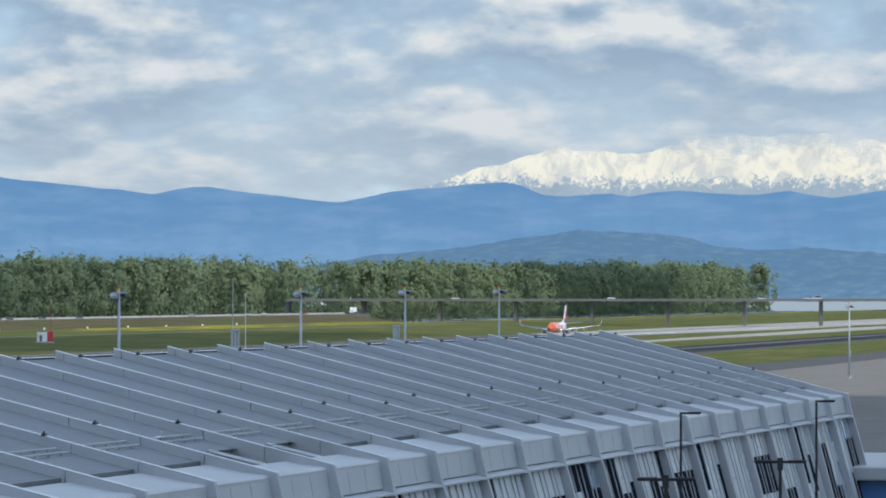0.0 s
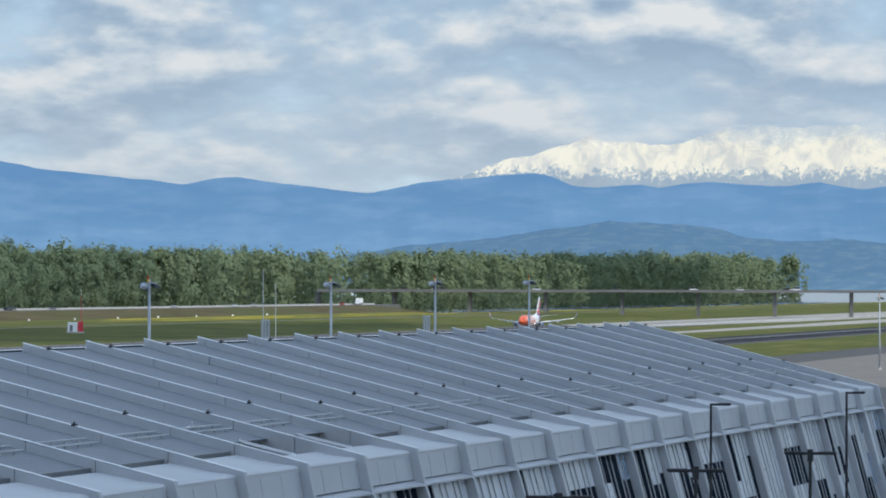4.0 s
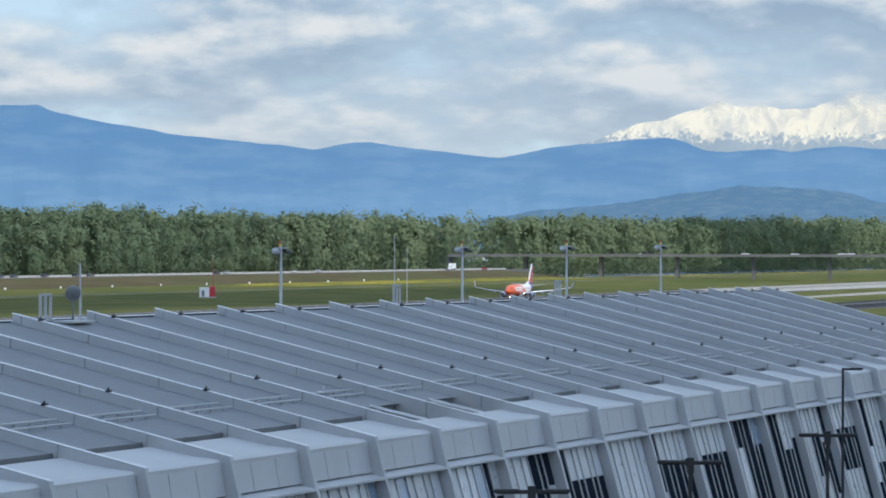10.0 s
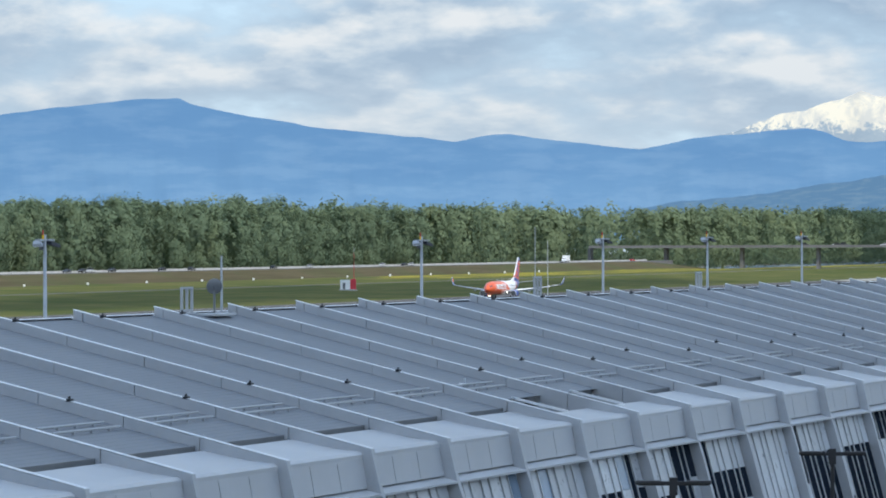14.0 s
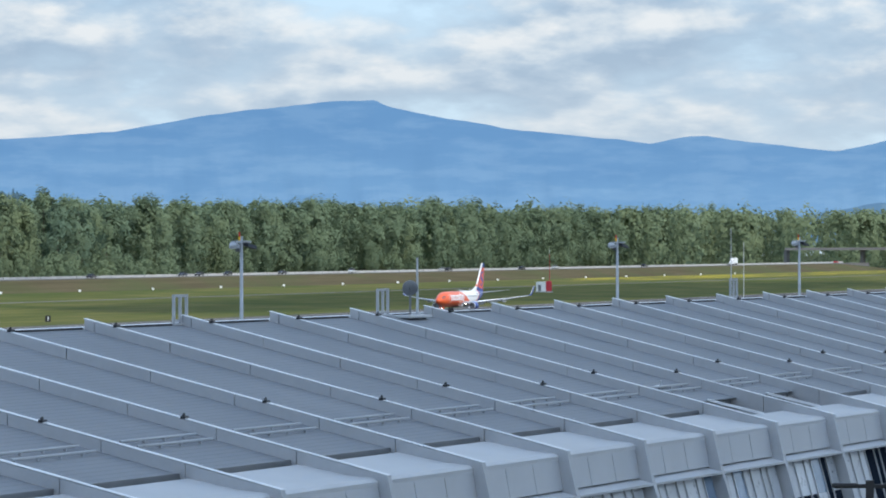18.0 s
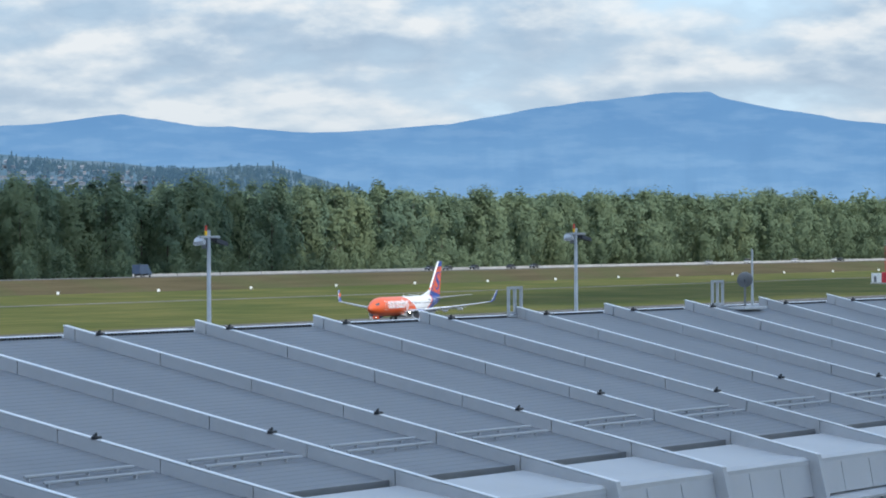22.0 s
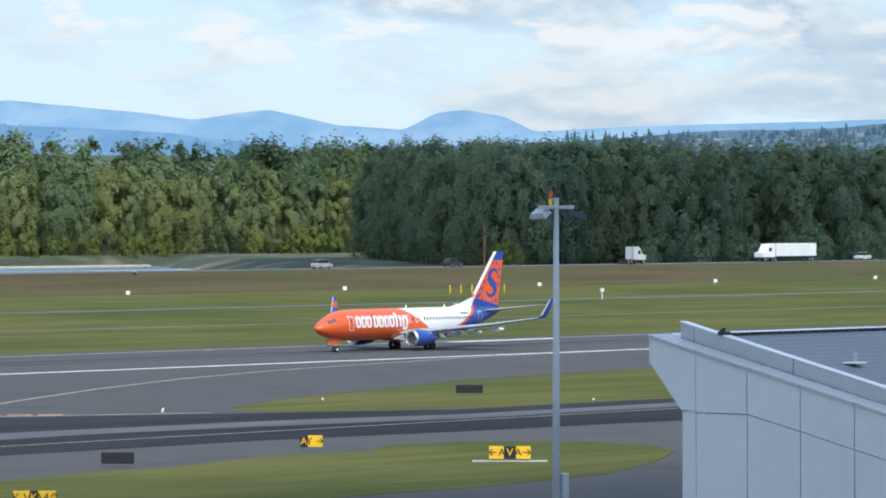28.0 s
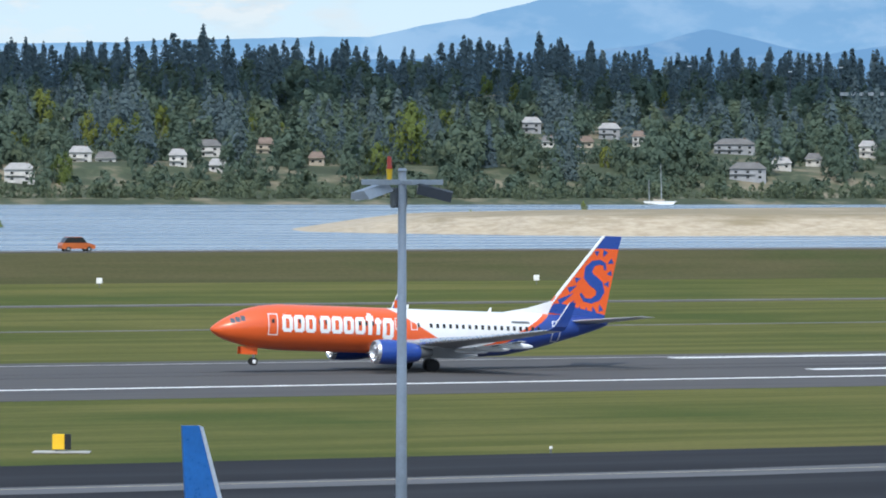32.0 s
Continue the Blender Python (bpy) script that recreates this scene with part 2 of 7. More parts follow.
def words(text, size, mat, parent, m, name="lettering", depth=0.01):
    cu = bpy.data.curves.new(name, "FONT")
    cu.body, cu.size, cu.extrude, cu.align_x, cu.align_y = text, size, depth, "CENTER", "CENTER"
    tmp = bpy.data.objects.new("tmp", cu)
    data = bpy.data.meshes.new_from_object(tmp)
    bpy.data.objects.remove(tmp)
    data.materials.clear()
    ob = part(name, data, mat, parent)
    ob.matrix_local = m
    return ob

# ---- the ground: one sheet from the apron over the levee and the river to the far hills ----
LEVEE_Y, LEVEE_Z = 601.0, 6.5


def smooth_step(a, b, v):
    t = np.clip((v - a) / (b - a), 0, 1)
    return t * t * (3 - 2 * t)


def ground_height(x, y):
    """Metres over the runway, for arrays."""
    x, y = np.asarray(x, float), np.asarray(y, float)
    z = np.interp(y, [-4000, 430, 470, 520, 583, 596, 608, 626, 660, 8000], [0, 0, 0.55, 1.6, 2.8, 6.5, 6.5, 2.0, -2.5, -2.5])
    far = smooth_step(2460, 2700, x)
    z = np.where((y > 560) & (y < 640), z * (1 - 0.85 * far), z)
    # the wooded shore: close behind the levee in the east, a point of land in the west
    wood_e = smooth_step(880, 914, x - 0.9 * np.maximum(0.0, y - 722)) * smooth_step(690, 712, y) * (1 - smooth_step(1080, 1120, y))
    wood_w = smooth_step(915, 938, x - 0.92 * (y - 1046)) * smooth_step(1028, 1046, y) * (1 - smooth_step(1330, 1380, y))
    wood = np.maximum(wood_e, wood_w)
    z = np.where(y > 640, np.maximum(z, -2.5 + 6.0 * wood), z)
    # the sand bank in the river
    wave = 14 * np.sin(x / 61.0) + 8 * np.sin(x / 23.0)
    edge = 1116 + 0.6 * wave + 92 * (1 - smooth_step(490, 575, x))
    bank = smooth_step(edge, edge + 20, y) * (1 - smooth_step(1290, 1400, y)) * smooth_step(470, 545, x - 0.35 * (y - 1180)) * (1 - smooth_step(1500, 1600, x))
    top = 6.9 + 1.5 * smooth_step(540, 640, x) + 0.8 * smooth_step(760, 900, x) + 0.4 * np.sin(x / 37.0)
    z = np.where((y > 1090) & (y < 1500), np.maximum(z, -2.5 + bank * top), z)
    # the far shore and the hill behind it
    shore = smooth_step(2085, 2125, y)
    rise = 50 * smooth_step(2150, 2800, y) + 14 * smooth_step(2140, 2230, y)
    z = np.where(y > 2050, -2.5 + shore * 5.5 + rise, z)
    return z


def axis_steps(*spans):
    out = []
    for a, b, n in spans:
        out += list(np.linspace(a, b, n, endpoint=False))
    return np.array(out + [spans[-1][1]])


GRASS = bpy.data.materials.new("airfield_grass")
GRASS.use_nodes = True


def make_grass(m, green, dry, streak):
    n = Nodes(m.node_tree)
    bsdf = m.node_tree.nodes["Principled BSDF"]
    pos = n.add("NewGeometry").outputs["Position"]
    along = n.add("VectorMath", p_operation="MULTIPLY", i0=pos, i1=(0.018, 0.16, 1.0)).outputs[0]
    mow = n.add("TexNoise", Vector=along, Scale=1.0, Detail=5.0, Roughness=0.6).outputs[0]
    patch = n.add("TexNoise", Vector=pos, Scale=0.02, Detail=5.0, Roughness=0.6).outputs[0]
    tuft = n.add("TexNoise", Vector=pos, Scale=1.6, Detail=6.0, Roughness=0.7).outputs[0]
    col = n.mix(n.ramp(mow, [(0.40, (0.0,)), (0.58, (1.0,))]), green, dry)
    col = n.mix(n.ramp(patch, [(0.46, (0.0,)), (0.64, (0.8,))]), col, streak)
    gain = n.math("ADD", n.math("MULTIPLY", tuft, 0.7), 0.65)
    col = n.mix(1.0, col, n.add("CombineXYZ", i0=gain, i1=gain, i2=gain).outputs[0], "MULTIPLY")
    n.link(col, bsdf.inputs["Base Color"])
    bsdf.inputs["Roughness"].default_value = 0.95
    bsdf.inputs["Specular IOR Level"].default_value = 0.1


make_grass(GRASS, (0.078, 0.087, 0.019), (0.126, 0.119, 0.034), (0.052, 0.074, 0.014))
LEVEE_GRASS = bpy.data.materials.new("levee_grass")
LEVEE_GRASS.use_nodes = True
make_grass(LEVEE_GRASS, (0.074, 0.060, 0.029), (0.100, 0.080, 0.042), (0.072, 0.082, 0.030))
LEVEE_GREEN = bpy.data.materials.new("levee_green_grass")
LEVEE_GREEN.use_nodes = True
make_grass(LEVEE_GREEN, (0.066, 0.066, 0.026), (0.086, 0.078, 0.036), (0.052, 0.070, 0.022))
FLOWER_GRASS = bpy.data.materials.new("flowering_grass")
FLOWER_GRASS.use_nodes = True
make_grass(FLOWER_GRASS, (0.115, 0.108, 0.030), (0.330, 0.270, 0.030), (0.105, 0.115, 0.030))
SAND = bpy.data.materials.new("river_sand")
SAND.use_nodes = True
_n = Nodes(SAND.node_tree)
_b = SAND.node_tree.nodes["Principled BSDF"]
_p = _n.add("NewGeometry").outputs["Position"]
_drift = _n.add("TexNoise", Vector=_n.add("VectorMath", p_operation="MULTIPLY", i0=_p, i1=(0.022, 0.03, 0.30)).outputs[0], Scale=1.0, Detail=7.0, Roughness=0.65).outputs[0]
_grain = _n.add("TexNoise", Vector=_n.add("VectorMath", p_operation="MULTIPLY", i0=_p, i1=(0.25, 0.25, 1.6)).outputs[0], Scale=1.0, Detail=6.0, Roughness=0.7).outputs[0]
_sand = _n.mix(_n.ramp(_grain, [(0.35, (0.0,)), (0.65, (1.0,))]), (0.34, 0.270, 0.185), (0.50, 0.420, 0.310))
_tuft = _n.math("ADD", _n.math("MULTIPLY", _n.add("SeparateXYZ", i0=_p).outputs[2], 0.075), _drift)
_sand = _n.mix(_n.ramp(_tuft, [(0.74, (0.0,)), (0.92, (0.85,))]), _sand, (0.235, 0.185, 0.105))
_n.link(_sand, _b.inputs["Base Color"])
_b.inputs["Roughness"].default_value = 0.95
_n.link(_n.add("Bump", Strength=0.8, Distance=0.8, Height=_drift).outputs[0], _b.inputs["Normal"])
MUD = material("river_bed", (0.16, 0.14, 0.11), 0.95, 0.0, 0.2, 0.1)
FLOOR = material("wood_floor", (0.052, 0.068, 0.034), 0.95, 0.0, 0.3, 0.1, 0.2, second=(0.26, 0.21, 0.145))
ROAD = material("levee_asphalt", (0.13, 0.125, 0.12), 0.9, 0.0, 0.15, 0.5)


def make_ground():
    xs = axis_steps((-4000, -200, 20), (-200, 100, 20), (100, 1600, 120), (1600, 2600, 34), (2600, 4900, 40))
    ys = axis_steps((-3000, 0, 14), (0, 420, 22), (420, 580, 14), (580, 700, 48), (700, 900, 12), (900, 1020, 8), (1020, 1060, 14), (1060, 1096, 4), (1096, 1230, 40), (1230, 1420, 20),
                    (1420, 2070, 12), (2070, 2260, 34), (2260, 2900, 24), (2900, 4900, 12))
    gx, gy = np.meshgrid(xs, ys)
    gz = ground_height(gx, gy)
    rough = np.array([noise.noise((float(a) * 0.011, float(b) * 0.011, 0.0)) for a, b in zip(gx.ravel(), gy.ravel())]).reshape(gx.shape)
    gz = gz + rough * np.where(gy > 2200, 2.0, np.where((gy > 1096) & (gy < 1420) & (gz > -1), 0.8, 0.0))
    nx, ny = len(xs), len(ys)
    verts = np.stack([gx, gy, gz], -1).reshape(-1, 3).tolist()
    faces, zones = [], []
    for j in range(ny - 1):
        for i in range(nx - 1):
            k = j * nx + i
            faces.append((k, k + 1, k + nx + 1, k + nx))
            x, y, z = gx[j, i], gy[j, i], max(gz[j, i], gz[j + 1, i], gz[j, i + 1], gz[j + 1, i + 1])
            zone = 0
            if y > 2085:
                zone = 3
            elif 1090 < y < 1450 and z > -2.2 and x < 900 + 0.92 * (y - 1046):
                zone = 2
            elif y > 640 and z < -0.6:
                zone = 4
            elif y > 640:
                zone = 3 if z > 0.9 else 2
            elif y > 576:
                zone = 1 if x > 520 + 60 * math.sin(y) else 6
            elif y > 540 and x > 1980 + 90 * math.sin(y * 1.7):
                zone = 5
            zones.append(zone)
    ob = raw("ground", verts, faces, [GRASS, LEVEE_GRASS, SAND, FLOOR, MUD, FLOWER_GRASS, LEVEE_GREEN], zones=zones, smooth=True)
    return tagged(ob, "mown green airfield grass rising to a brown levee and river shore", "ground", kind="structure")


make_ground()
WATER = bpy.data.materials.new("river_water")
WATER.use_nodes = True
_n = Nodes(WATER.node_tree)
_b = WATER.node_tree.nodes["Principled BSDF"]
_str = _n.add("TexNoise", Vector=_n.add("VectorMath", p_operation="MULTIPLY", i0=_n.add("NewGeometry").outputs["Position"], i1=(0.006, 0.05, 1.0)).outputs[0], Scale=1.0, Detail=6.0, Roughness=0.65).outputs[0]
# pale streaks in the base colour stand in for bright reflecting ripples
_n.link(_n.mix(_n.ramp(_str, [(0.40, (0.0,)), (0.62, (1.0,))]), (0.12, 0.18, 0.25), (0.30, 0.36, 0.41)), _b.inputs["Base Color"])
_n.link(_n.math("ADD", 0.12, _n.math("MULTIPLY", _str, 0.3)), _b.inputs["Roughness"])
_pos = _n.add("VectorMath", p_operation="MULTIPLY", i0=_n.add("NewGeometry").outputs["Position"], i1=(0.10, 0.35, 1.0)).outputs[0]
_wav = _n.add("TexNoise", Vector=_pos, Scale=1.2, Detail=6.0, Roughness=0.65).outputs[0]
_n.link(_n.add("Bump", Strength=1.0, Distance=1.4, Height=_wav).outputs[0], _b.inputs["Normal"])
river = raw("water", [(-4000, 630, 0), (4900, 630, 0), (4900, 2140, 0), (-4000, 2140, 0)], [(0, 1, 2, 3)], WATER)
tagged(river, "wide rippled blue-grey river under broken clouds", "river", kind="structure")

# ---- runway, taxiways, roads ----
ASPHALT = material("runway_asphalt", (0.096, 0.092, 0.092), 0.9, 0.0, 0.14, 0.25, 0.004, second=(0.070, 0.068, 0.070), stretch=(0.10, 1.2, 1), spec=0.12)
SHOULDER = material("shoulder_asphalt", (0.090, 0.087, 0.086), 0.9, 0.0, 0.16, 0.3, 0.004, second=(0.076, 0.074, 0.074), spec=0.12)
NEW_ASPHALT = material("fresh_asphalt", (0.022, 0.023, 0.027), 0.9, 0.0, 0.25, 0.2, 0.004, second=(0.036, 0.037, 0.041), stretch=(0.12, 1, 1), spec=0.12)
# paler grey stands in for the asphalt's glossy sheen at a grazing angle
SHEEN_ASPHALT = material("asphalt_sheen", (0.125, 0.127, 0.135), 0.9, 0.0, 0.3, 0.2, 0.004, second=(0.065, 0.066, 0.072), stretch=(0.08, 1.2, 1), spec=0.12)
APRON = material("apron_concrete", (0.185, 0.170, 0.152), 0.9, 0.0, 0.16, 0.2, 0.004, second=(0.13, 0.122, 0.112), spec=0.15)
RW_Y = 383.9


def slab(name, pts, z, mat, label, category="", kind="structure", parent=None):
    """A paved area with a real edge, laid on the ground."""
    bm = extrude(pts, "z", -0.10, z)
    ob = part(name, bm, mat, parent)
    if parent is None:
        tagged(ob, label, category or name, kind=kind)
    return ob


slab("runway", [(-4000, RW_Y - 40), (4800, RW_Y - 40), (4800, RW_Y + 25.5), (-4000, RW_Y + 25.5)], 0.03, ASPHALT, "long grey asphalt runway with white edge lines and rubber marks", "runway")
OLD_CONCRETE = material("old_runway_concrete", (0.34, 0.32, 0.285), 0.9, 0.0, 0.16, 0.1, 0.004, second=(0.24, 0.225, 0.20), stretch=(0.1, 1, 1), spec=0.15)
slab("runway_end", [(1900, RW_Y - 24), (2300, RW_Y - 46), (4800, RW_Y - 60), (4800, RW_Y + 24), (2060, RW_Y + 24)], 0.042, OLD_CONCRETE, "pale old concrete at the runway's far end", "runway")
slab("holding_pad", [(1450, 302), (2060, 294), (4700, 292), (4700, 316), (2400, 320), (1900, 312)], 0.038, OLD_CONCRETE, "pale concrete holding pad beside the runway", "taxiway")
LINES = empty("runway_marking")
tagged(LINES, "white painted runway edge lines and touchdown bars", "marking", kind="structure")


FAINT_WHITE = material("faint_white_line", (0.36, 0.36, 0.355), 0.85, 0.0, 0.2, 1.0)


def line(x0, y0, x1, y1, width, z=0.06, mat=WORN_WHITE, parent=None, name="stripe"):
    d = Vector((x1 - x0, y1 - y0))
    s = Vector((-d.y, d.x)).normalized() * width / 2
    bm = extrude([(x0 - s.x, y0 - s.y), (x1 - s.x, y1 - s.y), (x1 + s.x, y1 + s.y), (x0 + s.x, y0 + s.y)], "z", z - 0.05, z)
    return part(name, bm, mat, parent if parent is not None else LINES)


line(-4000, RW_Y - 23.5, 4800, RW_Y - 23.5, 0.95)
line(-4000, RW_Y + 19.4, 4800, RW_Y + 19.4, 0.45, 0.06, FAINT_WHITE)
for x0 in (206, 361):
    for y0 in (RW_Y - 10.0, RW_Y + 16.8):
        line(x0, y0, x0 + 23.5, y0, 1.9)
for x0 in (516, 671, 826):
    line(x0, RW_Y + 16.8, x0 + 23.5, RW_Y + 16.8, 1.6)

RUBBER = material("tyre_rubber_marks", (0.060, 0.059, 0.060), 0.92, 0.0, 0.35, 0.12, second=(0.098, 0.095, 0.094), stretch=(0.06, 1.5, 1), spec=0.1)
for y0 in (RW_Y - 3.6, RW_Y + 3.2):
    slab("rubber_track", [(-1500, y0 - 1.1), (2600, y0 - 1.1), (2600, y0 + 1.1), (-1500, y0 + 1.1)], 0.045, RUBBER, "dark tyre rubber streaks along the runway", "marking")
slab("taxiway", [(-4000, 165), (100, 165), (150, 188), (186, 209), (197, 215), (219, 227), (237, 235), (253, 240.5), (285, 240.5), (308, 237.4), (345, 234.5), (4800, 229), (4800, 262), (341, 264),
                 (320, 276), (300, 286), (286, 291), (275, 292), (255, 284), (230, 274), (195, 269.6), (-4000, 268.4)], 0.032, NEW_ASPHALT, "fresh dark asphalt taxiway beside the runway", "taxiway")
slab("taxiway_centre", [(-4000, 246), (132, 246), (208, 253.5), (243, 255), (285, 258), (304, 256), (327, 252), (4800, 245), (4800, 250), (333, 257.5), (312, 262.5), (291, 264), (257, 266), (208, 260.5), (132, 251.5), (-4000, 252)],
     0.040, SHEEN_ASPHALT, "pale sheen strip along the taxiway", "taxiway")
slab("connector", [(230, 272), (250, 283.5), (280, 297.5), (311, 314.5), (330, 326.5), (337, 334), (333, 340), (325, 345), (760, 345), (600, 334), (449, 318), (400, 309), (352, 293), (332, 283), (326, 277), (329, 271), (345, 265.5),
                   (345, 258), (230, 258)], 0.024, SHOULDER, "grey asphalt connector between runway and taxiway", "taxiway")
slab("apron_shoulder", [(120, -60), (4800, -60), (4800, 231), (340, 236), (308, 239), (285, 242), (253, 242), (237, 237), (219, 229), (197, 217), (186, 211), (120, 180)], 0.016, SHOULDER, "grey asphalt shoulder and apron", "apron")
slab("apron", [(-900, 40), (4800, 40), (4800, 160), (-900, 160)], 0.028, APRON, "pale jointed concrete apron", "apron")
YL = empty("taxiway_marking")
tagged(YL, "faded yellow taxiway lines", "marking", kind="structure")
line(-4000, 251.5, 4800, 248, 0.2, 0.05, YELLOW_LINE, YL)


def curve_line(pts, width, z, mat, parent, name="stripe"):
    for (a, b), (c, d) in zip(pts[:-1], pts[1:]):
        line(a, b, c, d, width, z, mat, parent, name)


def arc(p, q, r, n=14):
    """A bent way from p to r that leans to q."""
    p, q, r = Vector(p), Vector(q), Vector(r)
    return [tuple(p.lerp(q, t / n).lerp(q.lerp(r, t / n), t / n)) for t in range(n + 1)]


TAXI_CURVE = [(120, 187), (150, 204), (179.5, 221.7), (200.5, 234.4), (222, 247.4), (240, 258.5), (259, 268.6), (272, 275.6), (289, 285), (309, 296.4), (335, 310.8), (358, 323), (385, 335.4), (412, 345), (460, 356), (560, 366)]
curve_line(TAXI_CURVE, 0.38, 0.052, YELLOW_LINE, YL)
curve_line([(338, 331), (344, 333.3), (353, 339.2)], 0.3, 0.05, YELLOW_LINE, YL)
for a, b, c, d in ((284, 295.4, 291.8, 288.2), (304, 292, 311.2, 284)):
    for k in range(4):
        e0, e1 = k / 4, (k + 0.8) / 4
        line(a + (c - a) * e0, b + (d - b) * e0, a + (c - a) * e1, b + (d - b) * e1, 2.0, 0.05, RED_LINE, YL, "red_marking")
curve_line([(285, 297), (300, 289), (322, 277)], 0.3, 0.05, YELLOW_LINE, YL)
# grass islands between taxiway and apron
ISLANDS = (("grass_island", [(205, 203), (211.5, 207.4), (228, 216.5), (243, 220), (252, 220), (266, 224), (278, 223.5), (285, 227.5), (293, 226), (299, 220), (297, 211), (291, 205), (277, 197), (263, 191), (245, 188.5), (220, 189), (206, 195)]),
           ("grass_island", [(420, 226), (4700, 226), (4700, 180), (430, 180), (400, 200)]))
for name, pts in ISLANDS:
    ob = slab(name, pts, 0.055, GRASS, "mown grass island between taxiway and apron", "grass", kind="structure")
# far service lane in the grass
slab("service_lane", [(-4000, 515), (560, 520), (1400, 523), (4800, 523), (4800, 527), (1400, 527), (560, 524), (-4000, 519)], 1.75, ROAD, "narrow grey service lane through the grass", "lane")
slab("service_path", [(-4000, 466), (900, 471), (900, 472.6), (-4000, 467.6)], 0.64, ROAD, "thin paved strip in the grass", "lane")
slab("road", [(-4000, LEVEE_Y - 4.4), (2560, LEVEE_Y - 4.4), (2560, LEVEE_Y + 4.4), (-4000, LEVEE_Y + 4.4)], LEVEE_Z + 0.05, ROAD, "two-lane asphalt road on the levee crest", "road")
rail = empty("guard_rail")
tagged(rail, "pale concrete road barrier along the levee", "barrier", kind="structure")
for x in range(1250, 2540, 30):
    part("barrier_block", extrude([(LEVEE_Y + 5.2, LEVEE_Z - 0.2), (LEVEE_Y + 5.7, LEVEE_Z - 0.2), (LEVEE_Y + 5.55, LEVEE_Z + 0.8), (LEVEE_Y + 5.35, LEVEE_Z + 0.8)], "x", x, x + 29.4), CONCRETE, rail)

# ---- the concourse: a long sloped metal roof with upright fins ----
BAY, BAYS = 9.1113, 27
BUILD = Matrix.Translation((95.097, 66.678, 0)) @ pose(0, 0, 0, 0, 0, -0.976)
SLOPE = 0.2497
FIN_TOP = 15.13


def fin_z(y):
    return FIN_TOP + SLOPE * y


building = empty("concourse_building", BUILD)
tagged(building, "long grey metal-clad airport concourse with finned sloping roof", "building")
ROOF_MAT = bpy.data.materials.new("ribbed_roof")
ROOF_MAT.use_nodes = True
_n = Nodes(ROOF_MAT.node_tree)
_b = ROOF_MAT.node_tree.nodes["Principled BSDF"]
_p = _n.add("NewGeometry").outputs["Position"]
_c = _n.add("TexNoise", Vector=_p, Scale=0.18, Detail=5.0, Roughness=0.6).outputs[0]
_f = _n.add("TexNoise", Vector=_p, Scale=3.0, Detail=5.0).outputs[0]
_col = _n.mix(_n.ramp(_c, [(0.35, (0.0,)), (0.65, (1.0,))]), (0.188, 0.203, 0.221), (0.218, 0.232, 0.249))
_col = _n.mix(_n.math("MULTIPLY", _f, 0.25), _col, (0.17, 0.182, 0.195))
_n.link(_col, _b.inputs["Base Color"])
_b.inputs["Metallic"].default_value = 0.1
_b.inputs["Roughness"].default_value = 0.55
_b.inputs["Specular IOR Level"].default_value = 0.3


def roof_ribs(x0, x1, y0, y1, drop):
    """A standing-seam sheet: the seams run along the eave."""
    verts, faces = [], []
    ys = []
    y = y0
    while y > y1:
        ys += [(y, 0.0), (y - 0.25, 0.0), (y - 0.27, 0.010), (y - 0.30, 0.010)]
        y -= 0.31
    ys.append((y1, 0.0))
    for a, h in ys:
        z = fin_z(a) - drop + h
        verts += [(x0, a, z), (x1, a, z)]
    for i in range(len(ys) - 1):
        faces.append((2 * i, 2 * i + 1, 2 * i + 3, 2 * i + 2))
    n = len(verts)
    verts += [(x0, y0, fin_z(y0) - drop - 0.3), (x1, y0, fin_z(y0) - drop - 0.3), (x0, y1, fin_z(y1) - drop - 0.3), (x1, y1, fin_z(y1) - drop - 0.3)]
    faces += [(n, n + 1, 1, 0), (n + 2, 2 * len(ys) - 2, 2 * len(ys) - 1, n + 3), (n, n + 2, n + 3, n + 1)]
    data = bpy.data.meshes.new("roof_panel")
    data.from_pydata(verts, [], faces)
    data.update()
    return data


def shared(name, bm, mat):
    data = bpy.data.meshes.new(name)
    bm.to_mesh(data)
    bm.free()
    data.materials.append(mat)
    return data


